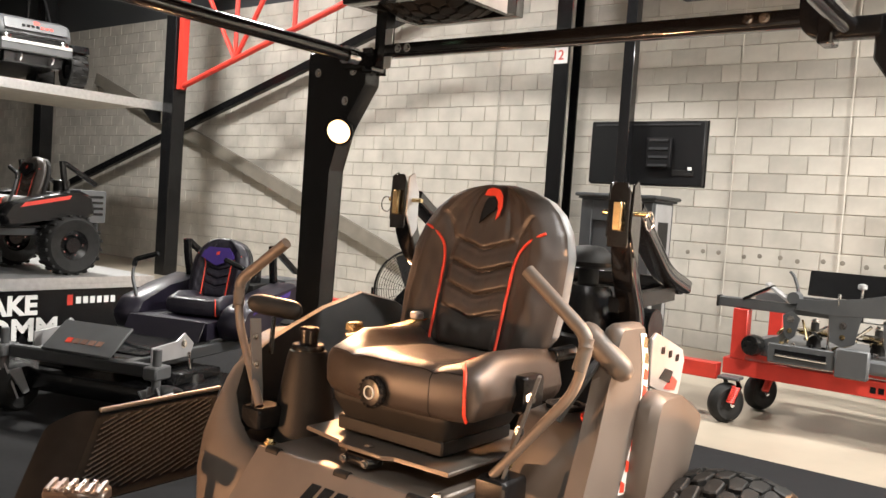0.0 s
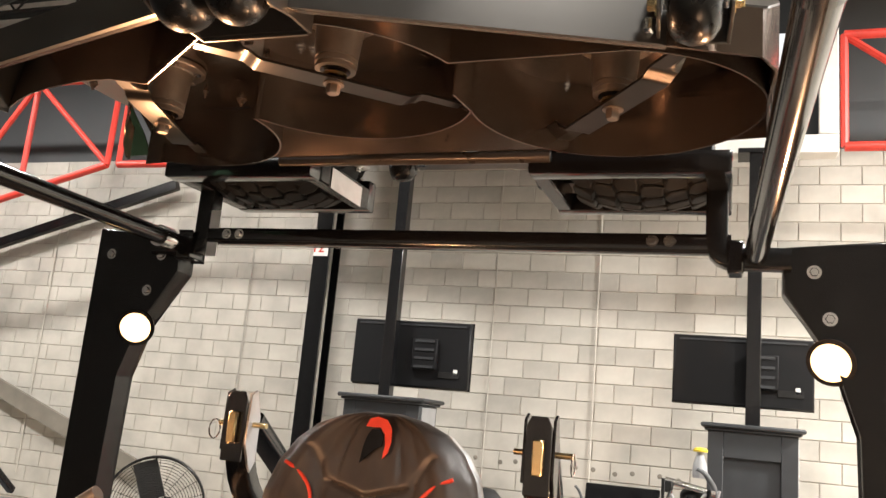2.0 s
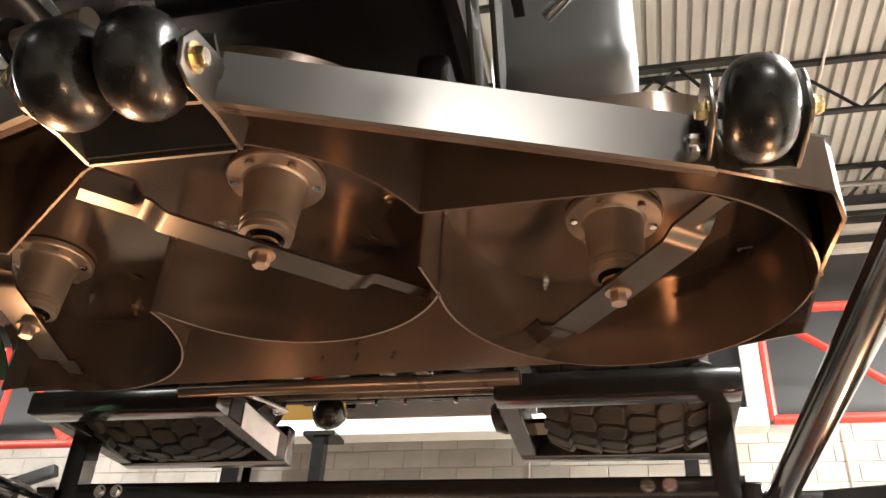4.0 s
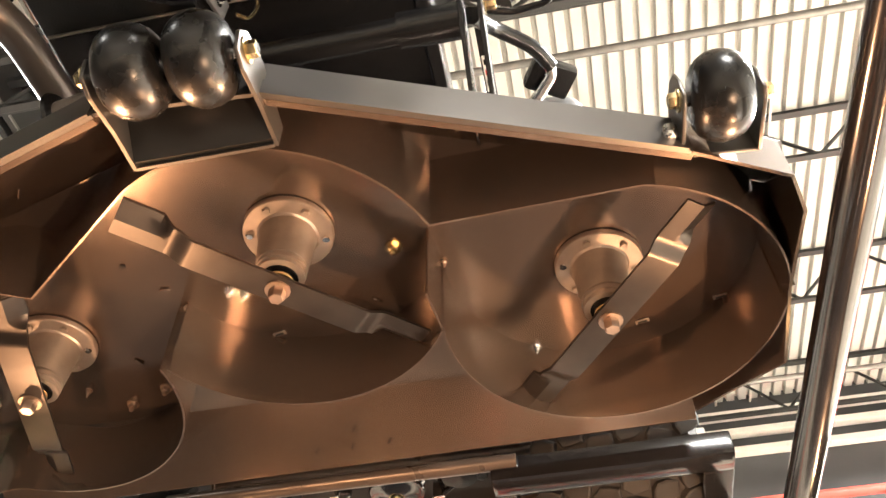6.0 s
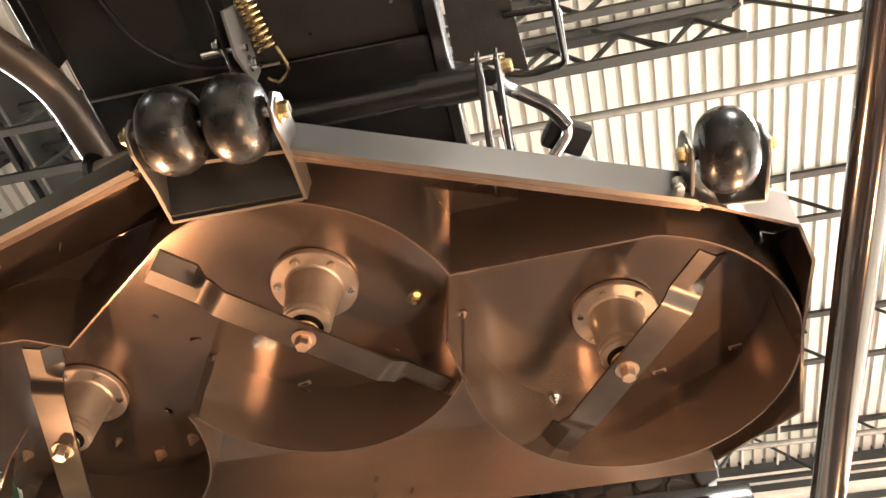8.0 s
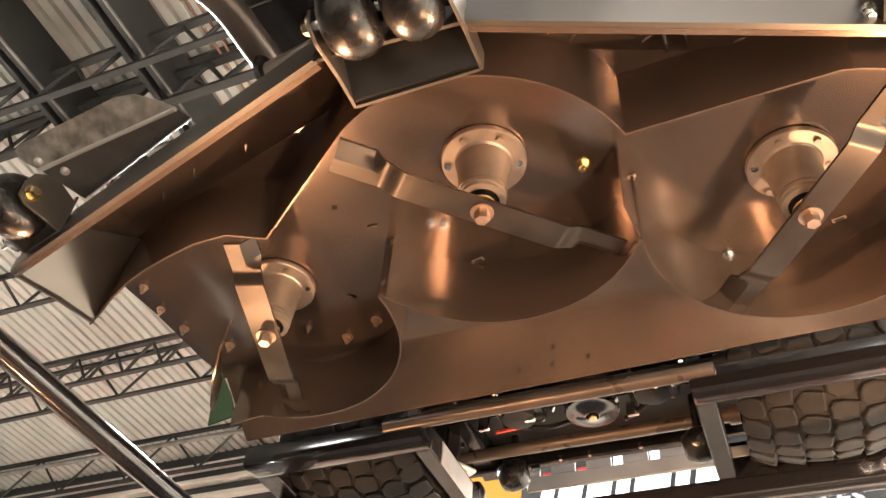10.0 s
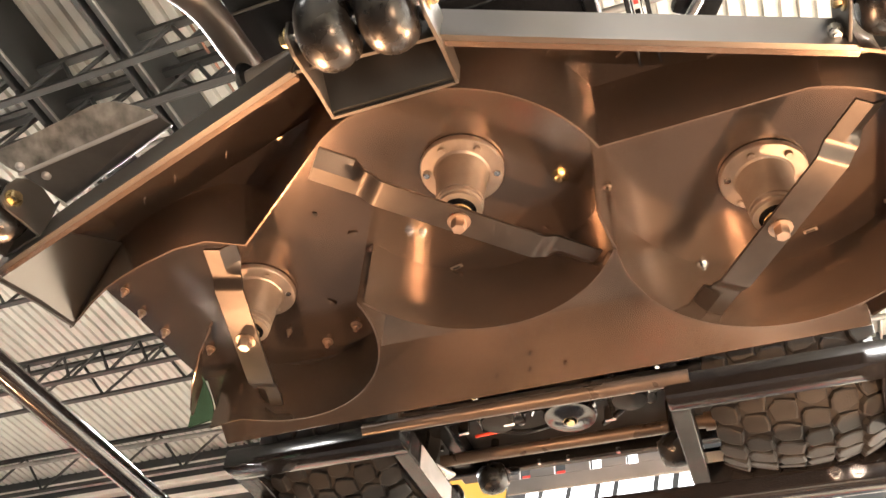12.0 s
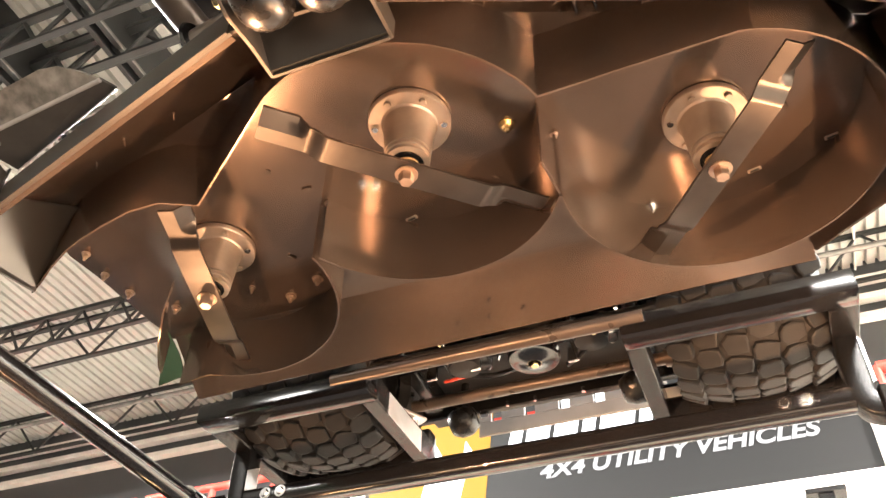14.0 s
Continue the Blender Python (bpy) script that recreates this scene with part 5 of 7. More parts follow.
for q in range(18):
    a = 2 * math.pi * q / 18
    part("knob_rib", box(CX + 0.035 + 0.042 * math.cos(a) - 0.003, CX + 0.035 + 0.042 * math.cos(a) + 0.003, -0.042, -0.020, 0.896 + 0.042 * math.sin(a) - 0.003, 0.896 + 0.042 * math.sin(a) + 0.003, 0.001), GLOSS, kn)
base = box(CX - 0.19, CX + 0.25, 0.035, 0.43, 0.762, 0.864, 0.034, 4)
for v in base.verts:
    f = max(0.0, 0.84 - v.co.z) / 0.075
    v.co.x += (CX + 0.02 - v.co.x) * 0.16 * f
    v.co.y += (0.24 - v.co.y) * 0.16 * f
part("suspension_base", base, DARK, mow, "dark moulded suspension base", 60)
part("belt_anchor", box(CX + 0.335, CX + 0.385, 0.20, 0.30, 0.86, 0.97, 0.02, 3), BLACK, mow, "black belt buckle housing")
part("base_bellows", box(CX - 0.18, CX + 0.22, 0.06, 0.40, 0.735, 0.78, 0.015, 3), DARK, mow)
part("base_plate", plate([(CX - 0.27, 0.02), (CX - 0.10, -0.005), (CX - 0.085, -0.03), (CX + 0.085, -0.035), (CX + 0.11, -0.01), (CX + 0.30, -0.012), (CX + 0.30, 0.50), (CX - 0.27, 0.50)], 0.012, Matrix.Translation((0, 0, 0.716)), 0.003), BODYMETAL, mow)
part("plate_bolt", hexbolt((CX + 0.0, 0.01, 0.729), (0, 0, 1), 0.010, 0.006), BODYMETAL, mow)
latch = part("seat_latch", plate([(CX - 0.055, -0.03), (CX - 0.04, -0.052), (CX + 0.05, -0.056), (CX + 0.065, -0.035), (CX + 0.065, 0.0), (CX - 0.055, 0.0)], 0.026, Matrix.Translation((0, 0, 0.686)), 0.006), BLACK, mow)
for s in (-1, 1):
    part("bolt", hexbolt((CX + 0.005 + s * 0.04, -0.055, 0.70), (0, -1, 0), 0.008, 0.01), CHROME, latch)
# lower front: sloped plate, foot deck
part("front_plate", box(CX - 0.32, CX + 0.31, -0.09, 0.55, 0.655, 0.675, 0.006), BODYMETAL, mow)
part("hinge_lip", tube([(CX - 0.31, -0.094, 0.668), (CX + 0.30, -0.094, 0.668)], 0.010, seg=10), BODYMETAL, mow)
for hx in (-0.30, -0.02, 0.24):
    part("hinge_knuckle", rod((CX + hx, -0.096, 0.669), (CX + hx + 0.05, -0.096, 0.669), 0.014, 12), DARK, mow)
for hx, hm in ((-0.325, ZINC), (0.31, CHROME)):
    part("bolt", hexbolt((CX + hx, -0.07, 0.676), (0, 0, 1), 0.012, 0.016), hm, mow)
slope = part("front_slope", turn(box(CX - 0.34, CX + 0.34, -0.012, 0.0, -0.34, 0.0, 0.004), Matrix.Translation((0, -0.09, 0.67)) @ pose(0, 0, 0, -38, 0, 0)), BODYMETAL, mow)
for k in range(4):
    part("badge_bar", turn(plate([(CX - 0.09 + 0.05 * k, -0.115), (CX - 0.055 + 0.05 * k, -0.115), (CX - 0.035 + 0.05 * k, -0.055), (CX - 0.07 + 0.05 * k, -0.055)], 0.003, FRONT), Matrix.Translation((0, -0.09, 0.67)) @ pose(0, 0, 0, -38, 0, 0) @ Matrix.Translation((0, -0.012, 0))), BLACK, slope, "black badge bar")
part("foot_deck", box(CX - 0.44, CX + 0.44, -0.86, -0.28, 0.36, 0.39, 0.008), DARK, mow)
part("frame_rail", box(CX - 0.46, CX - 0.38, -0.9, 1.1, 0.28, 0.36, 0.01), BLACK, mow)
part("frame_rail", box(CX + 0.38, CX + 0.46, -0.9, 1.1, 0.28, 0.36, 0.01), BLACK, mow)
part("cutting_deck", box(CX - 0.85, CX + 0.85, -0.55, 0.25, 0.12, 0.27, 0.03, 2), BODYMETAL, mow)

# side pods


def loft(rings):
    """Skin through rings of points, all of one length."""
    b = bmesh.new()
    vv = [[b.verts.new(p) for p in r] for r in rings]
    for lo, hi in zip(vv, vv[1:]):
        for k in range(len(lo) - 1):
            b.faces.new((lo[k], lo[k + 1], hi[k + 1], hi[k]))
    return b


rim = [(-0.63, 0.95, 0.95), (-0.64, 0.76, 1.04), (-0.655, 0.58, 1.08), (-0.665, 0.40, 1.03), (-0.668, 0.26, 0.975), (-0.66, 0.12, 0.92), (-0.645, 0.02, 0.865), (-0.605, -0.045, 0.79), (-0.545, -0.075, 0.72), (-0.47, -0.088, 0.665), (-0.40, -0.09, 0.645)]
out = [(-0.04, 0.0), (-0.04, 0.0), (-0.04, 0.0), (-0.04, 0.0), (-0.042, 0.0), (-0.046, 0.0), (-0.05, -0.014), (-0.044, -0.04), (-0.032, -0.054), (-0.018, -0.06), (-0.007, -0.06)]
rings = []
for into, down, grow in ((-0.8, 0.30, 0), (-0.55, 0.05, 0), (-0.30, 0.006, 0), (0.0, 0.0, 0), (0.25, 0.010, 0), (0.60, 0.05, 0), (0.95, 0.13, 0), (1.15, 0.24, 0), (1.1, 0.40, 0), (0.9, 0.60, 0)):
    rings.append([(x + ox * into, y + oy * into - 0.02 * into, max(0.25, z - down)) for (x, y, z), (ox, oy) in zip(rim, out)])
part("fender", loft(rings[2:]), BODY, mow, "rounded taupe fuel tank and fender", 60)
part("fender_liner", loft([[(x, y, z - 0.35) for x, y, z in rings[0]], rings[0], rings[1], [(x, y, z - 0.002) for x, y, z in rings[2]]]), DARK, mow, "dark inner side of the fender", 60)
for s in (-1, 1):
    x = CX + s * 0.62
    if s > 0:
        o = [(-0.05, 0.45), (0.03, 0.64), (0.12, 0.86), (0.18, 1.0), (0.20, 1.12), (0.22, 1.148), (0.36, 1.145), (0.385, 1.10), (0.405, 1.02), (0.405, 0.94), (0.38, 0.83), (0.335, 0.72), (0.29, 0.60), (0.27, 0.45)]
        part("fender_wall", plate(o, 0.05, Matrix.Translation((x - 0.025, 0, 0)) @ YZ, 0.014), BODY, mow, "taupe moulded fender")
    o = [(-0.08, 0.40), (-0.09, 0.52), (-0.04, 0.62), (0.06, 0.66), (0.2, 0.68), (0.7, 0.72), (0.9, 0.70), (0.9, 0.40)]
    part("side_tank", plate(o, 0.20, Matrix.Translation((CX + s * 0.47 - 0.10, 0, 0)) @ YZ, 0.02), BODY, mow)
    # fender over the wheel
    a = [(0.10, 0.42), (0.12, 0.66), (0.17, 0.82), (0.24, 0.905), (0.32, 0.935), (0.44, 0.93), (0.56, 0.885), (0.66, 0.80), (0.74, 0.66), (0.93, 0.55), (0.94, 0.45)]
    a2 = [(0.56 + 0.365 * math.cos(radians(t)), 0.34 + 0.365 * math.sin(radians(t))) for t in range(15, 171, 12)]
    if s > 0:
        a = [(0.30, 0.45), (0.30, 0.70), (0.33, 0.90), (0.355, 0.955), (0.40, 0.965), (0.50, 0.942), (0.63, 0.902), (0.67, 0.88), (0.682, 0.845), (0.66, 0.80), (0.60, 0.735), (0.535, 0.65), (0.49, 0.55), (0.47, 0.45)]
        a2 = []
    x0, x1 = (0.586, 0.660) if s > 0 else (-0.86, -0.70)
    part("wheel_fender", plate(a + a2, x1 - x0, Matrix.Translation((x0, 0, 0)) @ YZ, 0.022), BODY, mow, "taupe moulded wheel fender")
    wx, wr = (0.80, 0.352) if s > 0 else (CX - 0.74, 0.32)
    tyre(mow, "rear_wheel", wx, 0.56, wr + 0.02, wr, 0.26, 0.17, 24, BLACK)
# decal strip on the far fender edge
edge_line = [(0.262, 0.70), (0.305, 0.79), (0.345, 0.88), (0.358, 0.96), (0.352, 1.04), (0.325, 1.12)]
inner_line = [(y + 0.036, z - 0.004) for y, z in edge_line]
strip = part("decal_strip", plate(edge_line + inner_line[::-1], 0.0015, Matrix.Translation((CX + 0.6455, 0, 0)) @ YZ), WHITE, mow, "white decal with red and gold letter bars")
for k in range(9):
    u = k / 9 * 5
    n, f = int(u), u - int(u)
    y = edge_line[n][0] + (edge_line[n + 1][0] - edge_line[n][0]) * f + 0.008
    z = edge_line[n][1] + (edge_line[n + 1][1] - edge_line[n][1]) * f
    part("decal_mark", plate([(y - 0.002, z + 0.006), (y + 0.022, z + 0.002), (y + 0.024, z + 0.026), (y + 0.002, z + 0.036)], 0.0015, Matrix.Translation((CX + 0.6472, 0, 0)) @ YZ), ZINC if k > 6 else PIPING, strip)
# fuel tank column and filler cap
part("filler_neck", disc_lathe([(0.110, 0.60), (0.096, 0.72), (0.078, 0.84), (0.066, 0.91), (0.060, 0.928), (0.050, 0.934)], (CX - 0.395, 0.13, 0), (0, 0, 1), 28), DARK, mow)
part("filler_cap", disc_lathe([(0.054, 0.932), (0.054, 0.945), (0.050, 0.950), (0.029, 0.952), (0.033, 0.998), (0.028, 1.004)], (CX - 0.395, 0.13, 0), (0, 0, 1), 20), BLACK, mow)
part("belt_latch", box(CX - 0.30, CX - 0.26, 0.19, 0.24, 1.0, 1.03, 0.006), ZINC, mow, "yellow buckle tongue")
part("seat_belt", sweep(rounded([(CX - 0.30, 0.20, 0.985), (CX - 0.22, 0.28, 1.01), (CX - 0.17, 0.40, 1.04), (CX - 0.15, 0.46, 1.06)], 0.05), rect(0.045, 0.004)), ZINC, mow, "pale webbing belt")
part("belt_buckle", box(CX - 0.185, CX - 0.15, 0.37, 0.41, 1.045, 1.07, 0.006), GREYPLATE, mow)
# levers
for s in (-1, 1):
    e = CX + s * 0.0
    base, mid, bend, top = (CX + s * 0.44, -0.02, 0.76), (CX + s * 0.625, 0.03, 1.0), (CX + s * 0.645, 0.04, 1.13), (CX + s * 0.45, 0.06, 1.27)
    lv = part("drive_lever", tube([base, mid, bend], 0.013, 0.05, 14), BODYMETAL, mow, "bent steel drive lever")
    part("grip", tube([(mid[0] + s * 0.004, mid[1], mid[2] + 0.05), bend, top], 0.018, 0.06, 14), BODY, lv, "taupe foam grip")
    part("lever_bar", sweep([(CX + s * 0.46, -0.01, 0.74), (CX + s * 0.53, 0.02, 1.02)], rect(0.034, 0.008)), GREYP, lv)
    for q in (0.2, 0.5, 0.8):
        part("bolt", hexbolt((CX + s * (0.46 + 0.07 * q), -0.012 + 0.03 * q, 0.74 + 0.28 * q), (0, -1, 0), 0.009, 0.010), ZINC if q < 0.3 else CHROME, lv)
    part("lever_boot", box(CX + s * 0.45 - 0.045, CX + s * 0.45 + 0.045, -0.05, 0.06, 0.69, 0.76, 0.018, 3), BLACK, lv)
    a, b_ = ((0.515, 0.20, 1.115), (0.612, 0.20, 1.04)) if s > 0 else ((CX - 0.585, 0.07, 1.06), (CX - 0.49, 0.14, 1.045))
    ln = (Vector(b_) - Vector(a)).length
    part("armrest", disc_lathe([(0.006, -0.032), (0.022, -0.024), (0.031, -0.006), (0.033, 0.02), (0.033, ln - 0.02), (0.031, ln + 0.006), (0.022, ln + 0.024), (0.006, ln + 0.032)], a, Vector(b_) - Vector(a), 20), BODY if s > 0 else DARK, mow, "moulded armrest pad", 60)
    part("armrest_bracket", sweep([(CX + s * 0.54, 0.10, 0.90), Vector(a) * 0.5 + Vector(b_) * 0.5], rect(0.03, 0.008)), BLACK, mow)
part("control_pod", plate([(0.09, 0.62), (0.12, 0.82), (0.16, 0.885), (0.36, 0.90), (0.40, 0.80), (0.40, 0.62)], 0.22, Matrix.Translation((0.345, 0, 0)) @ YZ, 0.015), BODY, mow, "taupe control console")
part("start_button", disc_lathe([(0.022, 0), (0.022, 0.014), (0.014, 0.018)], (0.535, 0.20, 0.895), (0, -0.2, 1), 16), RED, mow, "red start button")
part("cup_holder", disc_lathe([(0.052, 0), (0.055, 0.012), (0.043, 0.012), (0.040, -0.04), (0.02, -0.045)], (0.425, 0.27, 0.895), (0, 0, 1), 24), DARK, mow)
part("vent_hose", sweep([(CX + 0.33 + 0.02 * math.cos(k * 0.7), 0.42 + 0.0016 * k, 1.0 + 0.02 * math.sin(k * 0.7)) for k in range(80)], circle(0.005, 6)), BLACK, mow, "coiled black hose")
# engine, air filter and grey side guard
part("engine", box(CX - 0.28, CX + 0.36, 0.72, 1.10, 0.60, 1.02, 0.03, 2), DARK, mow)
part("air_canister", disc_lathe([(0.085, 0), (0.09, 0.03), (0.09, 0.20), (0.075, 0.23), (0.03, 0.235)], (CX + 0.20, 0.86, 0.955), (0, 0, 1), 28), BLACK, mow)
part("rain_cap", disc_lathe([(0.035, 0), (0.035, 0.05), (0.085, 0.06), (0.092, 0.075), (0.085, 0.09), (0.05, 0.125), (0.02, 0.13)], (CX + 0.20, 0.86, 1.19), (0, 0, 1), 28), DARK, mow, "dark mushroom air intake")
part("muffler", rod((CX + 0.10, 0.95, 1.06), (CX + 0.42, 0.95, 1.06), 0.06, 20), BLACK, mow)
grd = part("side_guard", plate([(0.50, 0.95), (0.50, 1.085), (0.53, 1.10), (0.73, 1.035), (0.75, 1.0), (0.72, 0.90), (0.68, 0.885)], 0.012, Matrix.Translation((CX + 0.595, 0, 0)) @ YZ, 0.003), GREYPLATE, mow, "light grey slotted engine guard")
for k in range(3):
    part("slot", box(CX + 0.6075, CX + 0.6095, 0.565 + 0.055 * k, 0.587 + 0.055 * k, 1.035 - 0.016 * k, 1.055 - 0.016 * k), BLACK, grd)
part("guard_mark", plate([(0.56, 0.965), (0.60, 0.99), (0.66, 0.975), (0.64, 0.94)], 0.002, Matrix.Translation((CX + 0.6075, 0, 0)) @ YZ), BLACK, grd, "black graphic shape")
part("guard_mark", plate([(0.60, 0.93), (0.66, 0.96), (0.70, 0.94), (0.68, 0.915)], 0.002, Matrix.Translation((CX + 0.6075, 0, 0)) @ YZ), RED, grd, "red graphic shape")
# roll bar, folded behind its hinges
for s in (-1, 1):
    x = CX + (0.425 if s > 0 else -0.46)
    end = x - 0.045 if s > 0 else x - 0.03
    part("roll_bar_lower", sweep(rounded([(x - s * 0.06, 0.95, 0.62), (x - s * 0.05, 0.86, 1.10), (x, 0.66, 1.26), (x, 0.63, 1.50)], 0.12), rect(0.055, 0.075, 0.01), up=(1, 0, 0)), GLOSS, mow, "black roll bar tube")
    # light grey on the left hinge puts that plate's lit side into its colour
    part("hinge_plate", plate([(0.60, 1.38), (0.605, 1.52), (0.635, 1.535), (0.665, 1.46), (0.665, 1.33), (0.64, 1.30)], 0.008, Matrix.Translation((x + (0.034 if s > 0 else 0.034), 0, 0)) @ YZ, 0.001), GREYPLATE if s < 0 else GLOSS, mow, "hinge plate with holes")
    part("hinge_plate", plate([(0.60, 1.36), (0.605, 1.52), (0.635, 1.535), (0.665, 1.46), (0.665, 1.36)], 0.008, Matrix.Translation((x - 0.042, 0, 0)) @ YZ, 0.001), GLOSS, mow)
    part("hinge_cover", plate([(x - 0.034, 1.33), (x + 0.034, 1.33), (x + 0.034, 1.50), (x + 0.022, 1.528), (x - 0.022, 1.528), (x - 0.034, 1.50)], 0.008, Matrix.Translation((0, 0.603, 0)) @ FRONT, 0.002), GLOSS, mow)
    part("hinge_pad", box(x - 0.012, x + 0.016, 0.575, 0.592, 1.38, 1.47, 0.004), ZINC, mow, "yellow zinc hinge block")
    part("hinge_pin", rod((x - 0.07, 0.63, 1.435), (x + 0.085, 0.63, 1.435), 0.008, 10), ZINC, mow, "zinc hitch pin")
    ring = [(x + s * 0.085, 0.63 + 0.028 * math.cos(t), 1.415 + 0.028 * math.sin(t)) for t in [2 * math.pi * q / 16 for q in range(16)]]
    part("pin_ring", sweep(ring, circle(0.0025, 6), closed=True), CHROME, mow)
    part("roll_bar_upper", sweep(rounded([(x, 0.68, 1.45), (end, 1.06, 1.24), (end, 1.25, 1.185)], 0.08), rect(0.05, 0.075, 0.01), up=(1, 0, 0)), GLOSS, mow, "folded black roll bar")
part("roll_bar_upper", sweep([(CX - 0.49, 1.25, 1.185), (CX + 0.38, 1.25, 1.185)], rect(0.05, 0.06, 0.01)), GLOSS, mow)
part("brace_arm", sweep([(CX + 0.36, 0.74, 1.14), (CX + 0.36, 1.2, 1.16)], rect(0.035, 0.05)), BLACK, mow)
# ribbed side chute: hangs from the deck, its outer edge rolled over
c00, c10, c11, c01 = Vector((-1.0, -0.249, 0.676)), Vector((-0.97, 0.20, 0.699)), Vector((-0.80, 0.032, 0.464)), Vector((-0.84, -0.454, 0.436))
fb = bmesh.new()
nrm = (c10 - c00).cross(c01 - c00).normalized()
lo = [fb.verts.new(p) for p in (c00, c10, c11, c01)]
hi = [fb.verts.new(p - nrm * (0.012 if nrm.x > 0 else -0.012)) for p in (c00, c10, c11, c01)]
fb.faces.new(lo)
fb.faces.new(hi[::-1])
for k in range(4):
    fb.faces.new((lo[k], lo[(k + 1) % 4], hi[(k + 1) % 4], hi[k]))
bmesh.ops.recalc_face_normals(fb, faces=fb.faces)
chute = part("side_chute", fb, RUBBER, mow, "black ribbed rubber discharge chute")
up_n = nrm if nrm.x > 0 else -nrm
for k in range(22):
    c = 0.20 + 0.062 * k
    ends = [u for u in (0.06, 0.94, (c - 0.10) / 0.66, (c - 0.90) / 0.66) if 0.055 < u < 0.945 and 0.095 < c - 0.66 * u < 0.905]
    if len(ends) < 2 or max(ends) - min(ends) < 0.08:
        continue
    tips = []
    for u in (min(ends), max(ends)):
        v = c - 0.66 * u
        tips.append((c00 * (1 - u) + c10 * u) * (1 - v) + (c01 * (1 - u) + c11 * u) * v + up_n * 0.004)
    part("rib", sweep(tips, rect(0.0035, 0.004), up=tuple(up_n)), DARK, chute)
roll = rounded([c00, c00 + Vector((-0.035, -0.06, 0.0)), c00 + Vector((-0.09, -0.14, -0.05)), c00 + Vector((-0.11, -0.17, -0.20))], 0.04)
part("chute_edge", loft([[p + (c01 - c00) * q for p in roll] for q in (0.0, 0.5, 1.0)]), RUBBER, chute, "rolled dark rubber chute edge", 60)
part("chute_rim", tube([c10, c00], 0.009, seg=8), BODYMETAL, chute)
peg = part("foot_tread", turn(box(-0.085, 0.085, -0.035, 0.035, -0.02, 0.02, 0.008), Matrix.Translation((-0.64, -0.52, 0.555)) @ pose(0, 0, 0, 10, 0, 38)), TUBEBROWN, mow, "taupe toothed tread block")
for k in range(6):
    part("tooth", turn(box(-0.078 + 0.028 * k, -0.064 + 0.028 * k, -0.034, 0.034, 0.019, 0.030, 0.002), Matrix.Translation((-0.64, -0.52, 0.555)) @ pose(0, 0, 0, 10, 0, 38)), TUBEBROWN, peg)
part("tread_stem", rod((-0.64, -0.52, 0.54), (-0.62, -0.50, 0.26), 0.02, 10), BLACK, peg)

# ---------------------------------------------------------------- other mowers, built facing -y at the origin, then placed


def plain_tyre(parent, name, x, y, z, r, w, rim, lugs=0):
    b = disc_lathe([(rim, -w * 0.42), (r * 0.86, -w * 0.5), (r * 0.97, -w * 0.38), (r, -w * 0.15), (r, w * 0.15), (r * 0.97, w * 0.38), (r * 0.86, w * 0.5), (rim, w * 0.42)], (x, y, z), (1, 0, 0), 32, cap=False)
    t = part(name, b, TYRE, parent, smooth=50)
    me = lug_mesh(w * 0.21, 0.42 * math.pi * r / max(lugs, 1), 0.014, "lug") if lugs else None
    for k in range(lugs):
        for q in (-1, 1):
            a = 360 * (k + (0.5 if q > 0 else 0)) / lugs
            lug = new("lug", me)
            lug.parent = t
            lug.matrix_basis = Matrix.Translation(Vector((x, y, z)) - origin(t)) @ pose(0, 0, 0, a, 0, 0) @ Matrix.Translation((q * w * 0.25, 0, r * 0.985))
    part("rim", disc_lathe([(rim, -w * 0.38), (rim, w * 0.38), (rim * 0.55, w * 0.22), (rim * 0.5, w * 0.34), (0.015, w * 0.34)], (x, y, z), (1, 0, 0), 24), BLACK, t, "black wheel rim")
    for k in range(5):
        a = 2 * math.pi * k / 5
        part("rim_nut", disc_lathe([(0.010, 0), (0.010, 0.012)], (x + w * 0.24, y + rim * 0.72 * math.cos(a), z + rim * 0.72 * math.sin(a)), (1, 0, 0), 8), CHROME, t)
    return t


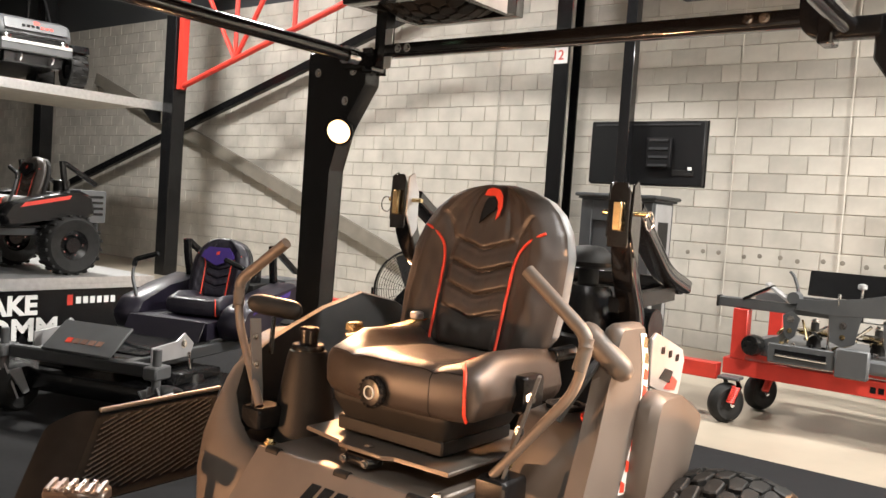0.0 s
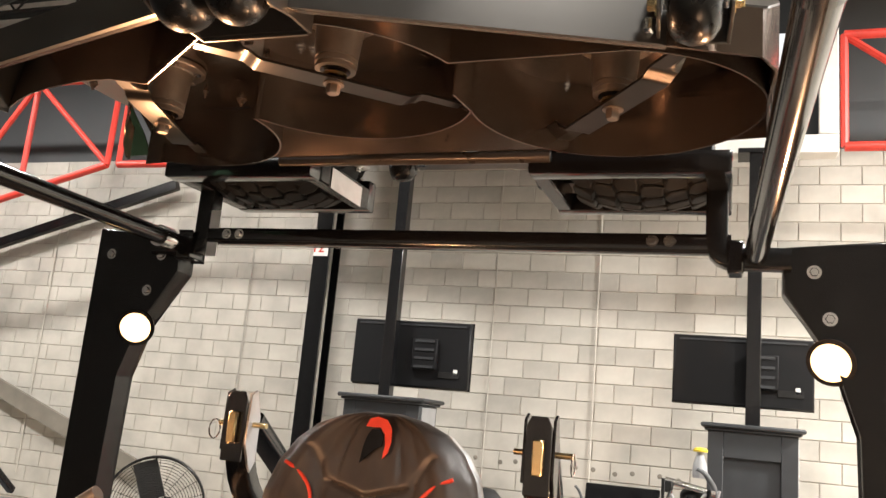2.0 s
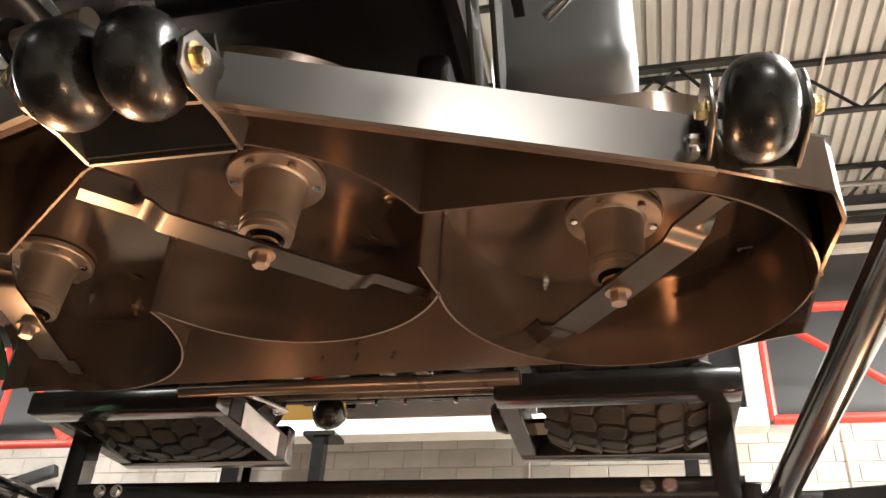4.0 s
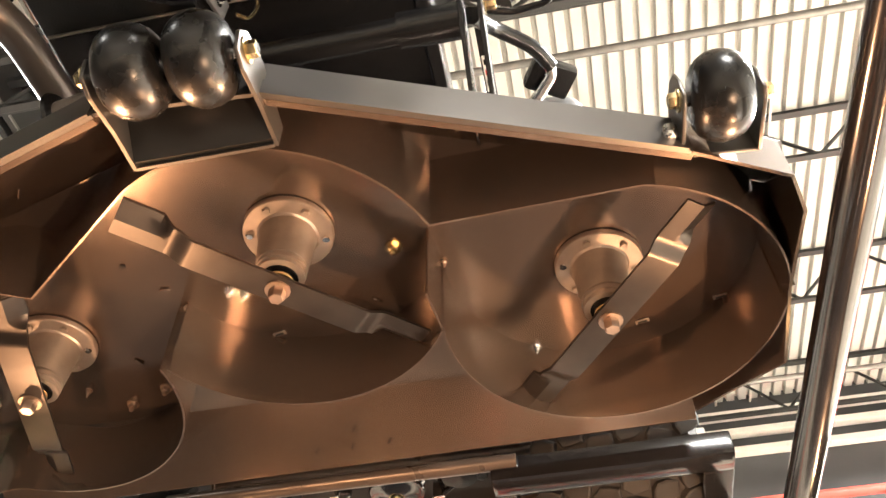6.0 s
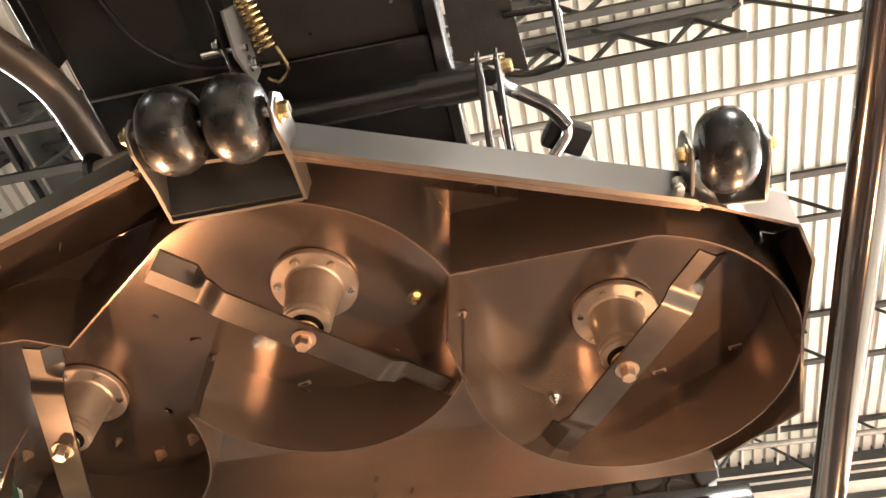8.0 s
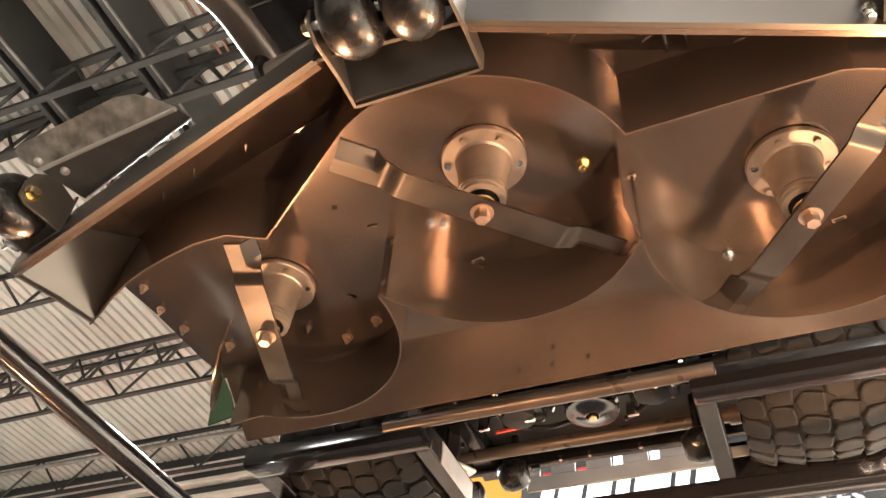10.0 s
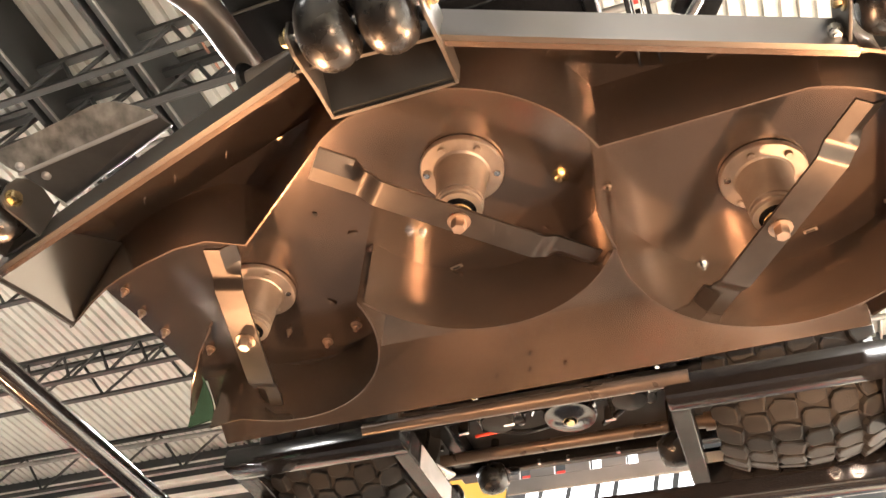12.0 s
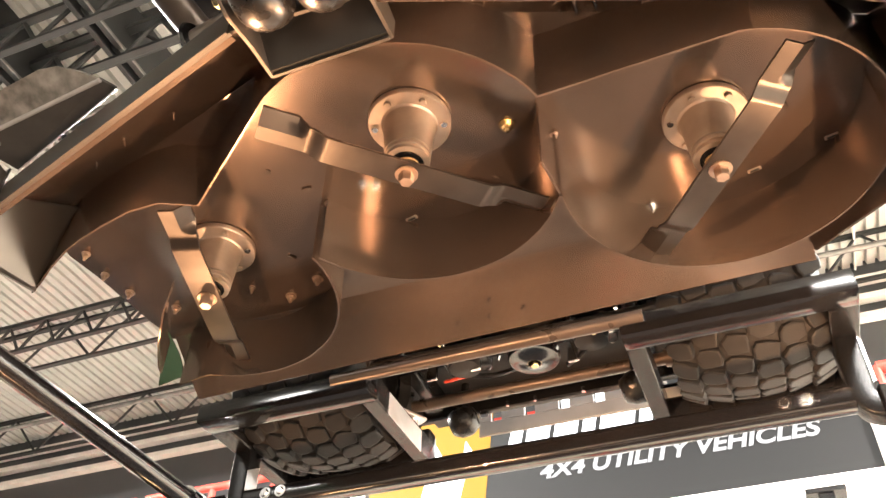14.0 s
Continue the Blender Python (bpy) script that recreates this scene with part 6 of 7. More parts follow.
def mower(m, label, body, accent, seat_m, frame_m, group="display mowers"):
    root = thing("display_mower", (0, 0, 0), label, "mower", group)
    d = part("cutting_deck", plate([(-0.78, -0.95), (0.70, -0.95), (0.80, -0.70), (0.78, -0.25), (-0.80, -0.25), (-0.95, -0.60)], 0.14, Matrix.Translation((0, 0, 0.14)), 0.02), BLACK, root)
    for x in (-0.48, 0.0, 0.48):
        part("spindle_cover", disc_lathe([(0.11, 0), (0.10, 0.05), (0.04, 0.07)], (x, -0.6, 0.28), (0, 0, 1), 20), BLACK, d)
    part("front_beam", box(-0.55, 0.55, -1.10, -1.03, 0.38, 0.46, 0.012), frame_m, root)
    part("nose_plate", turn(box(-0.27, 0.27, -0.02, 0.0, -0.13, 0.13, 0.006), Matrix.Translation((0, -1.0, 0.54)) @ pose(0, 0, 0, -52, 0, 0)), GREYP, root, "front plate with red lettering bars")
    for k in range(5):
        part("plate_mark", turn(box(-0.13 + 0.06 * k, -0.085 + 0.06 * k, -0.024, -0.0205, -0.06, -0.02), Matrix.Translation((0, -1.0, 0.54)) @ pose(0, 0, 0, -52, 0, 0)), PIPING if k == 0 else RUST, root)
    for s in (-1, 1):
        arm = part("caster_arm", box(s * 0.60 - 0.05, s * 0.60 + 0.05, -1.15, -1.0, 0.38, 0.46, 0.01), GREYP, root)
        part("caster_stem", rod((s * 0.60, -1.08, 0.30), (s * 0.60, -1.08, 0.56), 0.028, 14), GREYP, arm)
        for q in (-1, 1):
            part("fork", plate([(-1.13, 0.30), (-1.03, 0.30), (-0.95, 0.13), (-1.0, 0.12)], 0.012, Matrix.Translation((s * 0.60 + q * 0.09 - 0.006, 0, 0)) @ YZ, 0.002), GREYPLATE, arm)
        plain_tyre(root, "front_wheel", s * 0.60, -0.98, 0.16, 0.16, 0.14, 0.07)
        plain_tyre(root, "rear_wheel", s * 0.56, 0.52, 0.30, 0.30, 0.24, 0.15, 20)
        part("frame_rail", box(s * 0.36 - 0.04, s * 0.36 + 0.04, -1.05, 0.8, 0.38, 0.46, 0.01), frame_m, root)
        o = [(-0.10, 0.46), (-0.16, 0.58), (-0.08, 0.70), (0.25, 0.78), (0.60, 0.86), (0.75, 0.80), (0.80, 0.62), (0.70, 0.56), (0.30, 0.54)]
        pod = part("fender", plate(o, 0.22, Matrix.Translation((s * 0.46 - 0.11, 0, 0)) @ YZ, 0.03), body, root)
        part("fender_decal", plate([(0.0, 0.66), (0.5, 0.76), (0.52, 0.80), (0.05, 0.71)], 0.003, Matrix.Translation((s * 0.5715 - (0 if s > 0 else 0.003), 0, 0)) @ YZ), accent, pod, "coloured fender decal")
        lv = part("drive_lever", tube([(s * 0.36, -0.06, 0.55), (s * 0.50, -0.02, 0.86), (s * 0.49, 0.0, 0.98), (s * 0.30, 0.02, 1.04)], 0.013, 0.05, 10), GREYP, root)
        part("grip", tube([(s * 0.497, -0.005, 0.93), (s * 0.49, 0.0, 0.98), (s * 0.30, 0.02, 1.04)], 0.020, 0.04, 10), BLACK, lv)
        part("roll_bar", sweep(rounded([(s * 0.38, 0.62, 0.55), (s * 0.40, 0.52, 1.00), (s * 0.40, 0.50, 1.14)], 0.1), rect(0.05, 0.05, 0.008), up=(1, 0, 0)), BLACK, root)
        part("roll_bar", sweep([(s * 0.40, 0.53, 1.12), (s * 0.40, 0.88, 0.92)], rect(0.045, 0.045, 0.008), up=(1, 0, 0)), BLACK, root)
    for s in (-1, 1):
        lp = part("lift_bracket", plate([(-0.98, 0.44), (-0.60, 0.44), (-0.56, 0.52), (-0.66, 0.60), (-0.74, 0.55), (-0.98, 0.54)], 0.012, Matrix.Translation((s * 0.47, 0, 0)) @ YZ, 0.002), GREYPLATE, root, "light grey lift bracket")
        part("bolt", hexbolt((s * 0.47 + (0.014 if s > 0 else -0.002), -0.67, 0.53), (s, 0, 0), 0.02, 0.014), CHROME, lp)
        part("hanger_chain", tube([(s * 0.49, -0.62, 0.47), (s * 0.495, -0.61, 0.36), (s * 0.48, -0.60, 0.27)], 0.010, seg=6), CHROME, lp)
        for q in (-0.05, 0.05):
            part("fork_leg", sweep([(s * 0.60 + q * 0.5, -1.10, 0.33), (s * 0.60 + q * 1.7, -1.04, 0.10)], rect(0.030, 0.010)), GREYPLATE, root, "light grey fork leg")
        part("belt_cover", plate([(-0.85, 0.28), (-0.35, 0.28), (-0.35, 0.34), (-0.80, 0.36)], 0.22, Matrix.Translation((s * 0.45 - 0.11, 0, 0)) @ YZ, 0.01), BLACK, root)
    part("engine_cover", box(0.08, 0.42, 0.70, 1.0, 0.52, 0.86, 0.02, 2), GREYP, root, "grey engine cover")
    for k in range(4):
        part("vent", box(0.421, 0.425, 0.74, 0.96, 0.60 + 0.06 * k, 0.625 + 0.06 * k), BLACK, root)
    part("front_hose", tube([(-0.30, -0.95, 0.50), (-0.10, -0.85, 0.58), (0.15, -0.80, 0.50), (0.35, -0.70, 0.46)], 0.014, 0.06, 8), BLACK, root)
    part("foot_deck", box(-0.36, 0.36, -0.92, -0.20, 0.46, 0.475, 0.004), BLACK, root)
    part("seat_box", box(-0.34, 0.34, -0.22, 0.45, 0.47, 0.60, 0.02, 2), body, root)
    part("seat_front", turn(box(-0.33, 0.33, -0.012, 0.0, -0.16, 0.0, 0.004), Matrix.Translation((0, -0.22, 0.60)) @ pose(0, 0, 0, -30, 0, 0)), body, root)
    sb, _ = seat(0.0, -0.05, 0.62, root, 0.86, VIOLET if seat_m is PURPLE else VINYL, True, DARK)
    part("seat_accent", plate([(-0.05, 0.985), (0.0, 0.965), (0.05, 0.985), (0.15, 1.03), (0.13, 1.075), (0.09, 1.11), (-0.09, 1.11), (-0.13, 1.075), (-0.15, 1.03)], 0.006, Matrix.Translation((0.01, 0.324, 0.925)) @ pose(0, 0, 0, 76, 0, 0) @ Matrix.Translation((0, -0.93, 0.006))), seat_m, sb, "coloured headrest panel")
    part("emblem", plate([(-0.012, 0.02), (0.016, 0.03), (0.012, 0.055), (-0.016, 0.045)], 0.004, Matrix.Translation((0.01, 0.338, 1.02)) @ pose(0, 0, 0, 76, 0, 0) @ Matrix.Translation((0, 0, 0.0))), PIPING, sb)
    part("engine", box(-0.26, 0.26, 0.48, 0.86, 0.52, 0.82, 0.03, 2), DARK, root)
    part("air_filter", disc_lathe([(0.08, 0), (0.08, 0.12), (0.05, 0.14)], (0.12, 0.66, 0.82), (0, 0, 1), 20), BLACK, root)
    part("rear_guard", box(-0.40, 0.40, 0.90, 0.93, 0.40, 0.72, 0.006), frame_m, root)
    root.matrix_basis = m
    return root


mower(pose(-3.36, 1.76, 0.008, 0, 0, 18) @ Matrix.Diagonal((0.92, 0.92, 0.92, 1)), "dark violet zero-turn mower with a purple-panelled seat", VIOLETPAINT, PURPLE, PURPLE, SLATE)
mower(pose(-6.14, 1.67, 0.60, 0, 0, 2) @ Matrix.Diagonal((0.88, 0.88, 0.88, 1)), "black and red zero-turn mower on the platform", BLACK, RED, BLACK, SLATE)


def utility_vehicle(m, label):
    """A small four-wheeled utility vehicle, built facing -y at the origin."""
    root = thing("utility_vehicle", (0, 0, 0), label, "vehicle")
    part("chassis", box(-0.42, 0.42, -0.95, 1.10, 0.26, 0.44, 0.02), BLACK, root)
    hood = part("hood", plate([(-1.0, 0.62), (-1.02, 0.72), (-0.92, 0.90), (-0.55, 1.0), (-0.25, 1.02), (-0.25, 0.62)], 1.0, Matrix.Translation((-0.5, 0, 0)) @ YZ, 0.03), GREYP, root, "mid grey front hood")
    part("nose_panel", turn(box(-0.44, 0.44, -0.012, 0.0, -0.09, 0.09, 0.004), Matrix.Translation((0, -0.985, 0.815)) @ pose(0, 0, 0, -28, 0, 0)), GREYP, hood)
    part("emblem", turn(box(-0.03, 0.05, -0.018, -0.013, 0.02, 0.085, 0.002), Matrix.Translation((0, -0.985, 0.815)) @ pose(0, 0, 0, -28, 0, 0)), RED, hood)
    for k in range(7):
        part("letter_bar", turn(box(-0.20 + 0.065 * k, -0.155 + 0.065 * k, -0.017, -0.013, -0.035, 0.005), Matrix.Translation((0, -0.985, 0.815)) @ pose(0, 0, 0, -28, 0, 0)), RED if k > 3 else BLACK, hood)
    part("grille", box(-0.40, 0.40, -1.035, -1.01, 0.655, 0.685, 0.004), BLACK, hood)
    bump = part("bumper", box(-0.50, 0.50, -1.10, -1.02, 0.42, 0.585, 0.015), GREYP, root, "grey front bumper beam")
    part("bumper_strip", box(-0.49, 0.49, -1.112, -1.102, 0.535, 0.58, 0.003), TREAD, bump)
    for s in (-1, 1):
        part("headlight", disc_lathe([(0.05, 0), (0.06, 0.02), (0.045, 0.03)], (s * 0.40, -1.02, 0.60), (0, -1, 0), 18), CHROME, root)
        part("tow_hook", tube([(s * 0.22, -1.04, 0.42), (s * 0.22, -1.13, 0.36), (s * 0.22, -1.06, 0.30)], 0.014, 0.03, 8), CHROME, root)
        for y in (-0.72, 0.75):
            plain_tyre(root, "wheel", s * 0.66, y, 0.31, 0.31, 0.26, 0.15, 18)
        part("mudguard", plate([(-1.0, 0.55), (-0.95, 0.66), (-0.5, 0.66), (-0.40, 0.52), (-0.46, 0.52), (-0.55, 0.62), (-0.92, 0.62), (-0.96, 0.54)], 0.26, Matrix.Translation((s * 0.66 - 0.13, 0, 0)) @ YZ, 0.008), BLACK, root)
        part("cage", tube([(s * 0.46, -0.25, 1.0), (s * 0.44, 0.10, 1.55), (s * 0.44, 0.75, 1.58), (s * 0.46, 0.85, 0.7)], 0.024, 0.1, 10), BLACK, root)
    part("seat_bench", box(-0.45, 0.45, 0.15, 0.62, 0.60, 0.74, 0.03, 2), VINYL, root)
    part("seat_back", turn(box(-0.45, 0.45, 0.0, 0.10, 0.0, 0.45, 0.03, 2), Matrix.Translation((0, 0.60, 0.72)) @ pose(0, 0, 0, -10, 0, 0)), VINYL, root)
    part("cargo_bed", box(-0.52, 0.52, 0.72, 1.25, 0.58, 0.82, 0.015), BLACK, root)
    root.matrix_basis = m
    return root


utility_vehicle(pose(-11.95, 4.50, 2.84, 0, 0, 82), "mid grey utility vehicle with black tyres on the rack shelf")

# ---------------------------------------------------------------- platform with printed banner, and the rack
plat = thing("display_platform", (-7.2, 0.2, 0), "low display platform with a tread-plate edge and a printed banner", "platform")
part("deck", box(-9.2, -5.42, -2.4, 2.85, 0.52, 0.585, 0.004), GREYP, plat)
part("deck_sheet", box(-9.19, -5.43, -2.39, 2.84, 0.586, 0.60), TREAD, plat, "bright aluminium sheet")
edge = part("edge_strip", box(-5.42, -5.40, -2.4, 2.85, 0.50, 0.602, 0.003), TREAD, plat, "bright tread-plate edge")
for k in range(40):
    part("stud", turn(box(-0.006, 0.006, -0.0025, 0.0025, 0, 0.004), Matrix.Translation((-5.40, 1.9 + 0.0235 * k, 0.55)) @ pose(0, 0, 0, 0, 90, 45 if k % 2 else -45)), TREAD, edge)
ban = part("banner", box(-5.45, -5.425, -2.4, 2.85, 0.02, 0.50), BLACK, plat, "black printed banner")
letters("AKE", 0.22, pose(-5.422, 1.36, 0.30, 90, 0, 90), WHITE, "lettering", ban, 0.001, 0.0, 0.009)
letters("OMM", 0.26, pose(-5.422, 1.33, 0.08, 90, 0, 90), WHITE, "lettering", ban, 0.001, 0.0, 0.009)
part("brand_mark", box(-5.424, -5.4215, 2.02, 2.07, 0.36, 0.45), RED, ban)
for k in range(6):
    part("brand_bar", box(-5.424, -5.4215, 2.10 + 0.065 * k, 2.145 + 0.065 * k, 0.37, 0.43), WHITE, ban)
rack = thing("storage_rack", (-11.2, 5.4, 0), "black steel rack with a white upper shelf", "rack")
part("post", box(-15.1, -14.8, 6.4, 6.65, 0, 7.3, 0.01), BLACK, rack)
part("post", box(-11.25, -10.95, 3.4, 3.65, 0, 7.3, 0.01), BLACK, rack)
part("shelf", box(-13.6, -10.82, 3.2, 6.5, 2.78, 2.84, 0.004), PALE, rack, "white steel shelf")
part("shelf_lip", box(-10.82, -10.80, 3.2, 6.5, 2.70, 2.845, 0.003), TREAD, rack)
part("gusset", plate([(6.3, 2.50), (6.45, 2.50), (6.45, 2.70), (6.1, 2.70)], 0.02, Matrix.Translation((-10.9, 0, 0)) @ YZ), BLACK, rack)

# ---------------------------------------------------------------- red cart with a bare cutting deck
solo("floor_rail", box(-6.4, -0.62, 4.47, 4.57, 0.28, 0.40, 0.006), RED, "long red painted steel floor rail", "rail")
cart = thing("deck_cart", (0.6, 4.9, 0), "red steel wheeled stand carrying a grey cutting deck", "stand")
part("beam", box(-0.58, 2.6, 4.47, 4.55, 0.34, 0.46, 0.006), RED, cart)
part("beam", box(-0.58, 2.6, 5.35, 5.43, 0.34, 0.46, 0.006), RED, cart)
part("end_beam", box(-0.58, -0.50, 4.552, 5.348, 0.34, 0.46, 0.006), RED, cart)
for y in (4.46, 5.35):
    part("post", box(-0.53, -0.42, y, y + 0.09, 0.462, 0.83, 0.006), RED, cart)
    part("post", box(2.3, 2.41, y, y + 0.09, 0.462, 0.83, 0.006), RED, cart)
for k in range(6):
    part("mark", box(0.42 + 0.05 * k, 0.455 + 0.05 * k, 4.465, 4.469, 0.375, 0.415), BLACK, cart)
for x, y in ((-0.50, 4.37), (-0.46, 5.05), (2.2, 4.42), (2.2, 5.3)):
    ax = Vector((0.85, -0.52, 0)).normalized()
    side = Vector((0.52, 0.85, 0)).normalized()
    hub = Vector((x, y, 0.145))
    w = disc_lathe([(0.05, -0.045), (0.115, -0.052), (0.14, -0.03), (0.147, 0.0), (0.14, 0.03), (0.115, 0.052), (0.05, 0.045)], hub, ax, 32)
    wh = part("caster", w, TYRE, cart, "black caster wheel with a red coil spring")
    part("rim", disc_lathe([(0.085, -0.05), (0.085, 0.05), (0.05, 0.046), (0.03, 0.06), (0.01, 0.062)], hub, ax, 24), DARK, wh, "dark wheel disc")
    for q in (-1, 1):
        off = hub + ax * (q * 0.07)
        part("fork", sweep([off, off + side * 0.05 + Vector((0, 0, 0.13)), off + side * 0.03 + Vector((0, 0, 0.175))], rect(0.05, 0.008)), DARK, wh)
    part("fork_crown", box(x - 0.06, x + 0.09, y - 0.05, y + 0.08, 0.318, 0.339, 0.004), GREYP, wh)
    part("wheel_bolt", hexbolt(hub + ax * 0.075, ax, 0.014, 0.012), CHROME, wh)
    base = hub + ax * 0.085 - side * 0.035 + Vector((0, 0, 0.02))
    part("spring", sweep([base + side * (0.024 * math.cos(q * 0.62) + 0.0006 * q) + ax * (0.024 * math.sin(q * 0.62)) + Vector((0, 0, 0.0014 * q)) for q in range(80)], circle(0.007, 6)), RED, wh, "red coil spring")
dk = thing("bare_cutting_deck", (0.7, 4.9, 0.83), "grey cutting deck assembly resting on the red stand", "mower deck")
part("frame_beam", box(-0.65, 2.5, 4.48, 4.56, 0.832, 0.905, 0.006), GREYP, dk)
part("frame_beam", box(-0.65, 2.5, 5.34, 5.42, 0.832, 0.905, 0.006), GREYP, dk)
part("beam_cap", box(-0.666, -0.651, 4.476, 4.564, 0.828, 0.909, 0.003), DARK, dk)
part("shell", plate([(-0.30, 4.50), (0.2, 4.40), (1.5, 4.42), (1.7, 4.7), (1.6, 5.3), (-0.3, 5.3), (-0.45, 5.0), (-0.44, 4.62)], 0.10, Matrix.Translation((0, 0, 0.50)), 0.02), GREYP, dk, "grey steel deck shell")
part("roller", disc_lathe([(0.02, -0.05), (0.07, -0.045), (0.08, 0), (0.07, 0.045), (0.02, 0.05)], (-0.36, 4.44, 0.58), (0.3, 1, 0), 24), BALL, dk)
part("roller_arm", sweep([(-0.36, 4.50, 0.58), (-0.20, 4.50, 0.64), (-0.16, 4.54, 0.70)], rect(0.012, 0.05)), GREYP, dk)
part("front_plate", box(-0.24, 0.20, 4.376, 4.396, 0.49, 0.625, 0.006), GREYP, dk)
part("front_slot", box(-0.19, 0.15, 4.372, 4.3755, 0.53, 0.585, 0.001), BLACK, dk)
part("front_bar", rod((-0.18, 4.362, 0.548), (0.16, 4.362, 0.542), 0.009, 8), CHROME, dk, "bright front rod")
part("chute_block", box(0.21, 0.42, 4.34, 4.395, 0.46, 0.66, 0.012), GREYP, dk)
part("pivot_plate", turn(box(-0.13, 0.10, -0.05, 0.05, -0.010, 0.010, 0.003), Matrix.Translation((-0.36, 4.52, 0.965)) @ pose(0, 0, 0, 0, -30, 0)), BLACK, dk)
part("pivot_plate", turn(box(-0.12, 0.10, -0.05, 0.05, -0.010, 0.010, 0.003), Matrix.Translation((-0.22, 4.52, 0.965)) @ pose(0, 0, 0, 0, 34, 0)), GREYPLATE, dk, "bare steel pivot plate")
part("pivot_boss", rod((-0.12, 4.46, 0.95), (-0.12, 4.57, 0.95), 0.042, 18), GREYP, dk)
part("lift_handle", sweep(rounded([(-0.10, 4.56, 0.92), (-0.12, 4.56, 1.02), (-0.15, 4.56, 1.10), (-0.18, 4.56, 1.13)], 0.02), rect(0.045, 0.012)), GREYP, dk)
part("link_plate", plate([(-0.10, 0.87), (0.12, 0.86), (0.55, 0.88), (0.60, 0.99), (0.46, 1.03), (0.30, 0.99), (0.05, 0.955), (-0.08, 0.95)], 0.016, Matrix.Translation((0, 4.475, 0)) @ FRONT, 0.003), GREYP, dk)
part("back_board", turn(box(-0.28, 0.28, -0.012, 0.012, 0.0, 0.20, 0.006), Matrix.Translation((0.07, 5.2, 0.93)) @ pose(0, 0, 0, -14, 0, 0)), BLACK, dk, "black rubber flap")
part("flap_post", box(0.36, 0.385, 5.17, 5.20, 0.90, 1.22, 0.003), DARK, dk)
knob = part("gauge_rod", rod((0.30, 4.56, 0.92), (0.30, 4.56, 1.05), 0.009, 8), CHROME, dk)
part("knob", disc_lathe([(0.012, 0), (0.030, 0.008), (0.030, 0.034), (0.012, 0.042)], (0.30, 4.56, 1.05), (0, 0, 1), 16), GREYPLATE, knob)
part("name_plate", box(0.34, 0.72, 4.462, 4.474, 0.84, 0.925, 0.003), WHITE, dk, "white plate on the beam")
cl = random.Random(21)
for x in (-0.02, 0.40, 0.92):
    p = part("pulley", disc_lathe([(0.02, 0), (0.10, 0), (0.115, 0.012), (0.09, 0.022), (0.115, 0.034), (0.02, 0.040)], (x, 4.72, 0.68), (0, 0, 1), 28), ZINC, dk, "yellow zinc pulley")
    part("hub", disc_lathe([(0.05, -0.08), (0.045, 0), (0.03, 0.0), (0.028, 0.09), (0.01, 0.1)], (x, 4.72, 0.68), (0, 0, 1), 16), DARK, p)
    part("nut", hexbolt((x, 4.72, 0.78), (0, 0, 1), 0.022, 0.018), CHROME, p)
part("belt", sweep([(-0.14, 4.72, 0.70), (-0.02, 4.60, 0.70), (0.92, 4.60, 0.70), (1.04, 4.72, 0.70), (0.92, 4.84, 0.70), (-0.02, 4.84, 0.70)], rect(0.012, 0.014), closed=True), BLACK, dk)
for x, w, h in ((-0.16, 0.07, 0.16), (0.14, 0.16, 0.22), (0.48, 0.10, 0.20), (0.80, 0.20, 0.22)):
    br = part("hanger_plate", plate([(x, 0.68), (x + w * 0.5, 0.65), (x + w, 0.68), (x + w + 0.03, 0.65 + h), (x + w * 0.6, 0.70 + h), (x - 0.02, 0.66 + h)], 0.012, Matrix.Translation((0, 4.474, 0)) @ FRONT, 0.002), GREYP, dk, "grey hanger plate")
    part("bolt", hexbolt((x + w * 0.5, 4.461, 0.80), (0, -1, 0), 0.016, 0.014), CHROME, br)
    part("bolt", hexbolt((x + w * 0.5, 4.461, 0.72), (0, -1, 0), 0.012, 0.012), ZINC, br)
for k in range(16):
    x = -0.22 + 0.075 * k + cl.uniform(-0.02, 0.02)
    y = cl.uniform(4.46, 4.62)
    z = cl.uniform(0.62, 0.70)
    part("rod", rod((x, y, z), (x + cl.uniform(-0.08, 0.14), y + 0.05, z + cl.uniform(0.02, 0.14)), cl.uniform(0.006, 0.012), 8), cl.choice((CHROME, ZINC, BLACK, CHROME)), dk)
for k in range(14):
    x = -0.26 + 0.085 * k
    y = cl.uniform(4.44, 4.60)
    part("stud_nut", hexbolt((x, y, 0.603), (0, 0, 1), cl.uniform(0.010, 0.020), cl.uniform(0.012, 0.035)), cl.choice((CHROME, ZINC, DARK)), dk)
for x in (-0.18, 0.11, 0.62):
    part("hanger", rod((x, 4.58, 0.60), (x, 4.58, 0.84), 0.012, 10), CHROME, dk)
part("idler_arm", sweep([(0.10, 4.66, 0.735), (0.46, 4.60, 0.74)], rect(0.04, 0.008)), CHROME, dk)
part("upper_link", sweep([(0.05, 4.52, 0.945), (1.4, 4.52, 0.945)], rect(0.03, 0.035)), GREYP, dk)
part("tie_rod", rod((-0.05, 4.50, 0.915), (1.3, 4.50, 0.925), 0.010, 8), CHROME, dk)
part("lock_pin", rod((0.18, 4.47, 0.93), (0.18, 4.47, 1.01), 0.012, 10), CHROME, dk)
bx = thing("parts_stand", (0.66, 5.75, 0), "cluttered dark machine parts on a steel stand with a yellow-capped bottle", "stand")
part("column", box(0.50, 0.82, 5.65, 5.95, 0, 0.98, 0.01), DARK, bx)
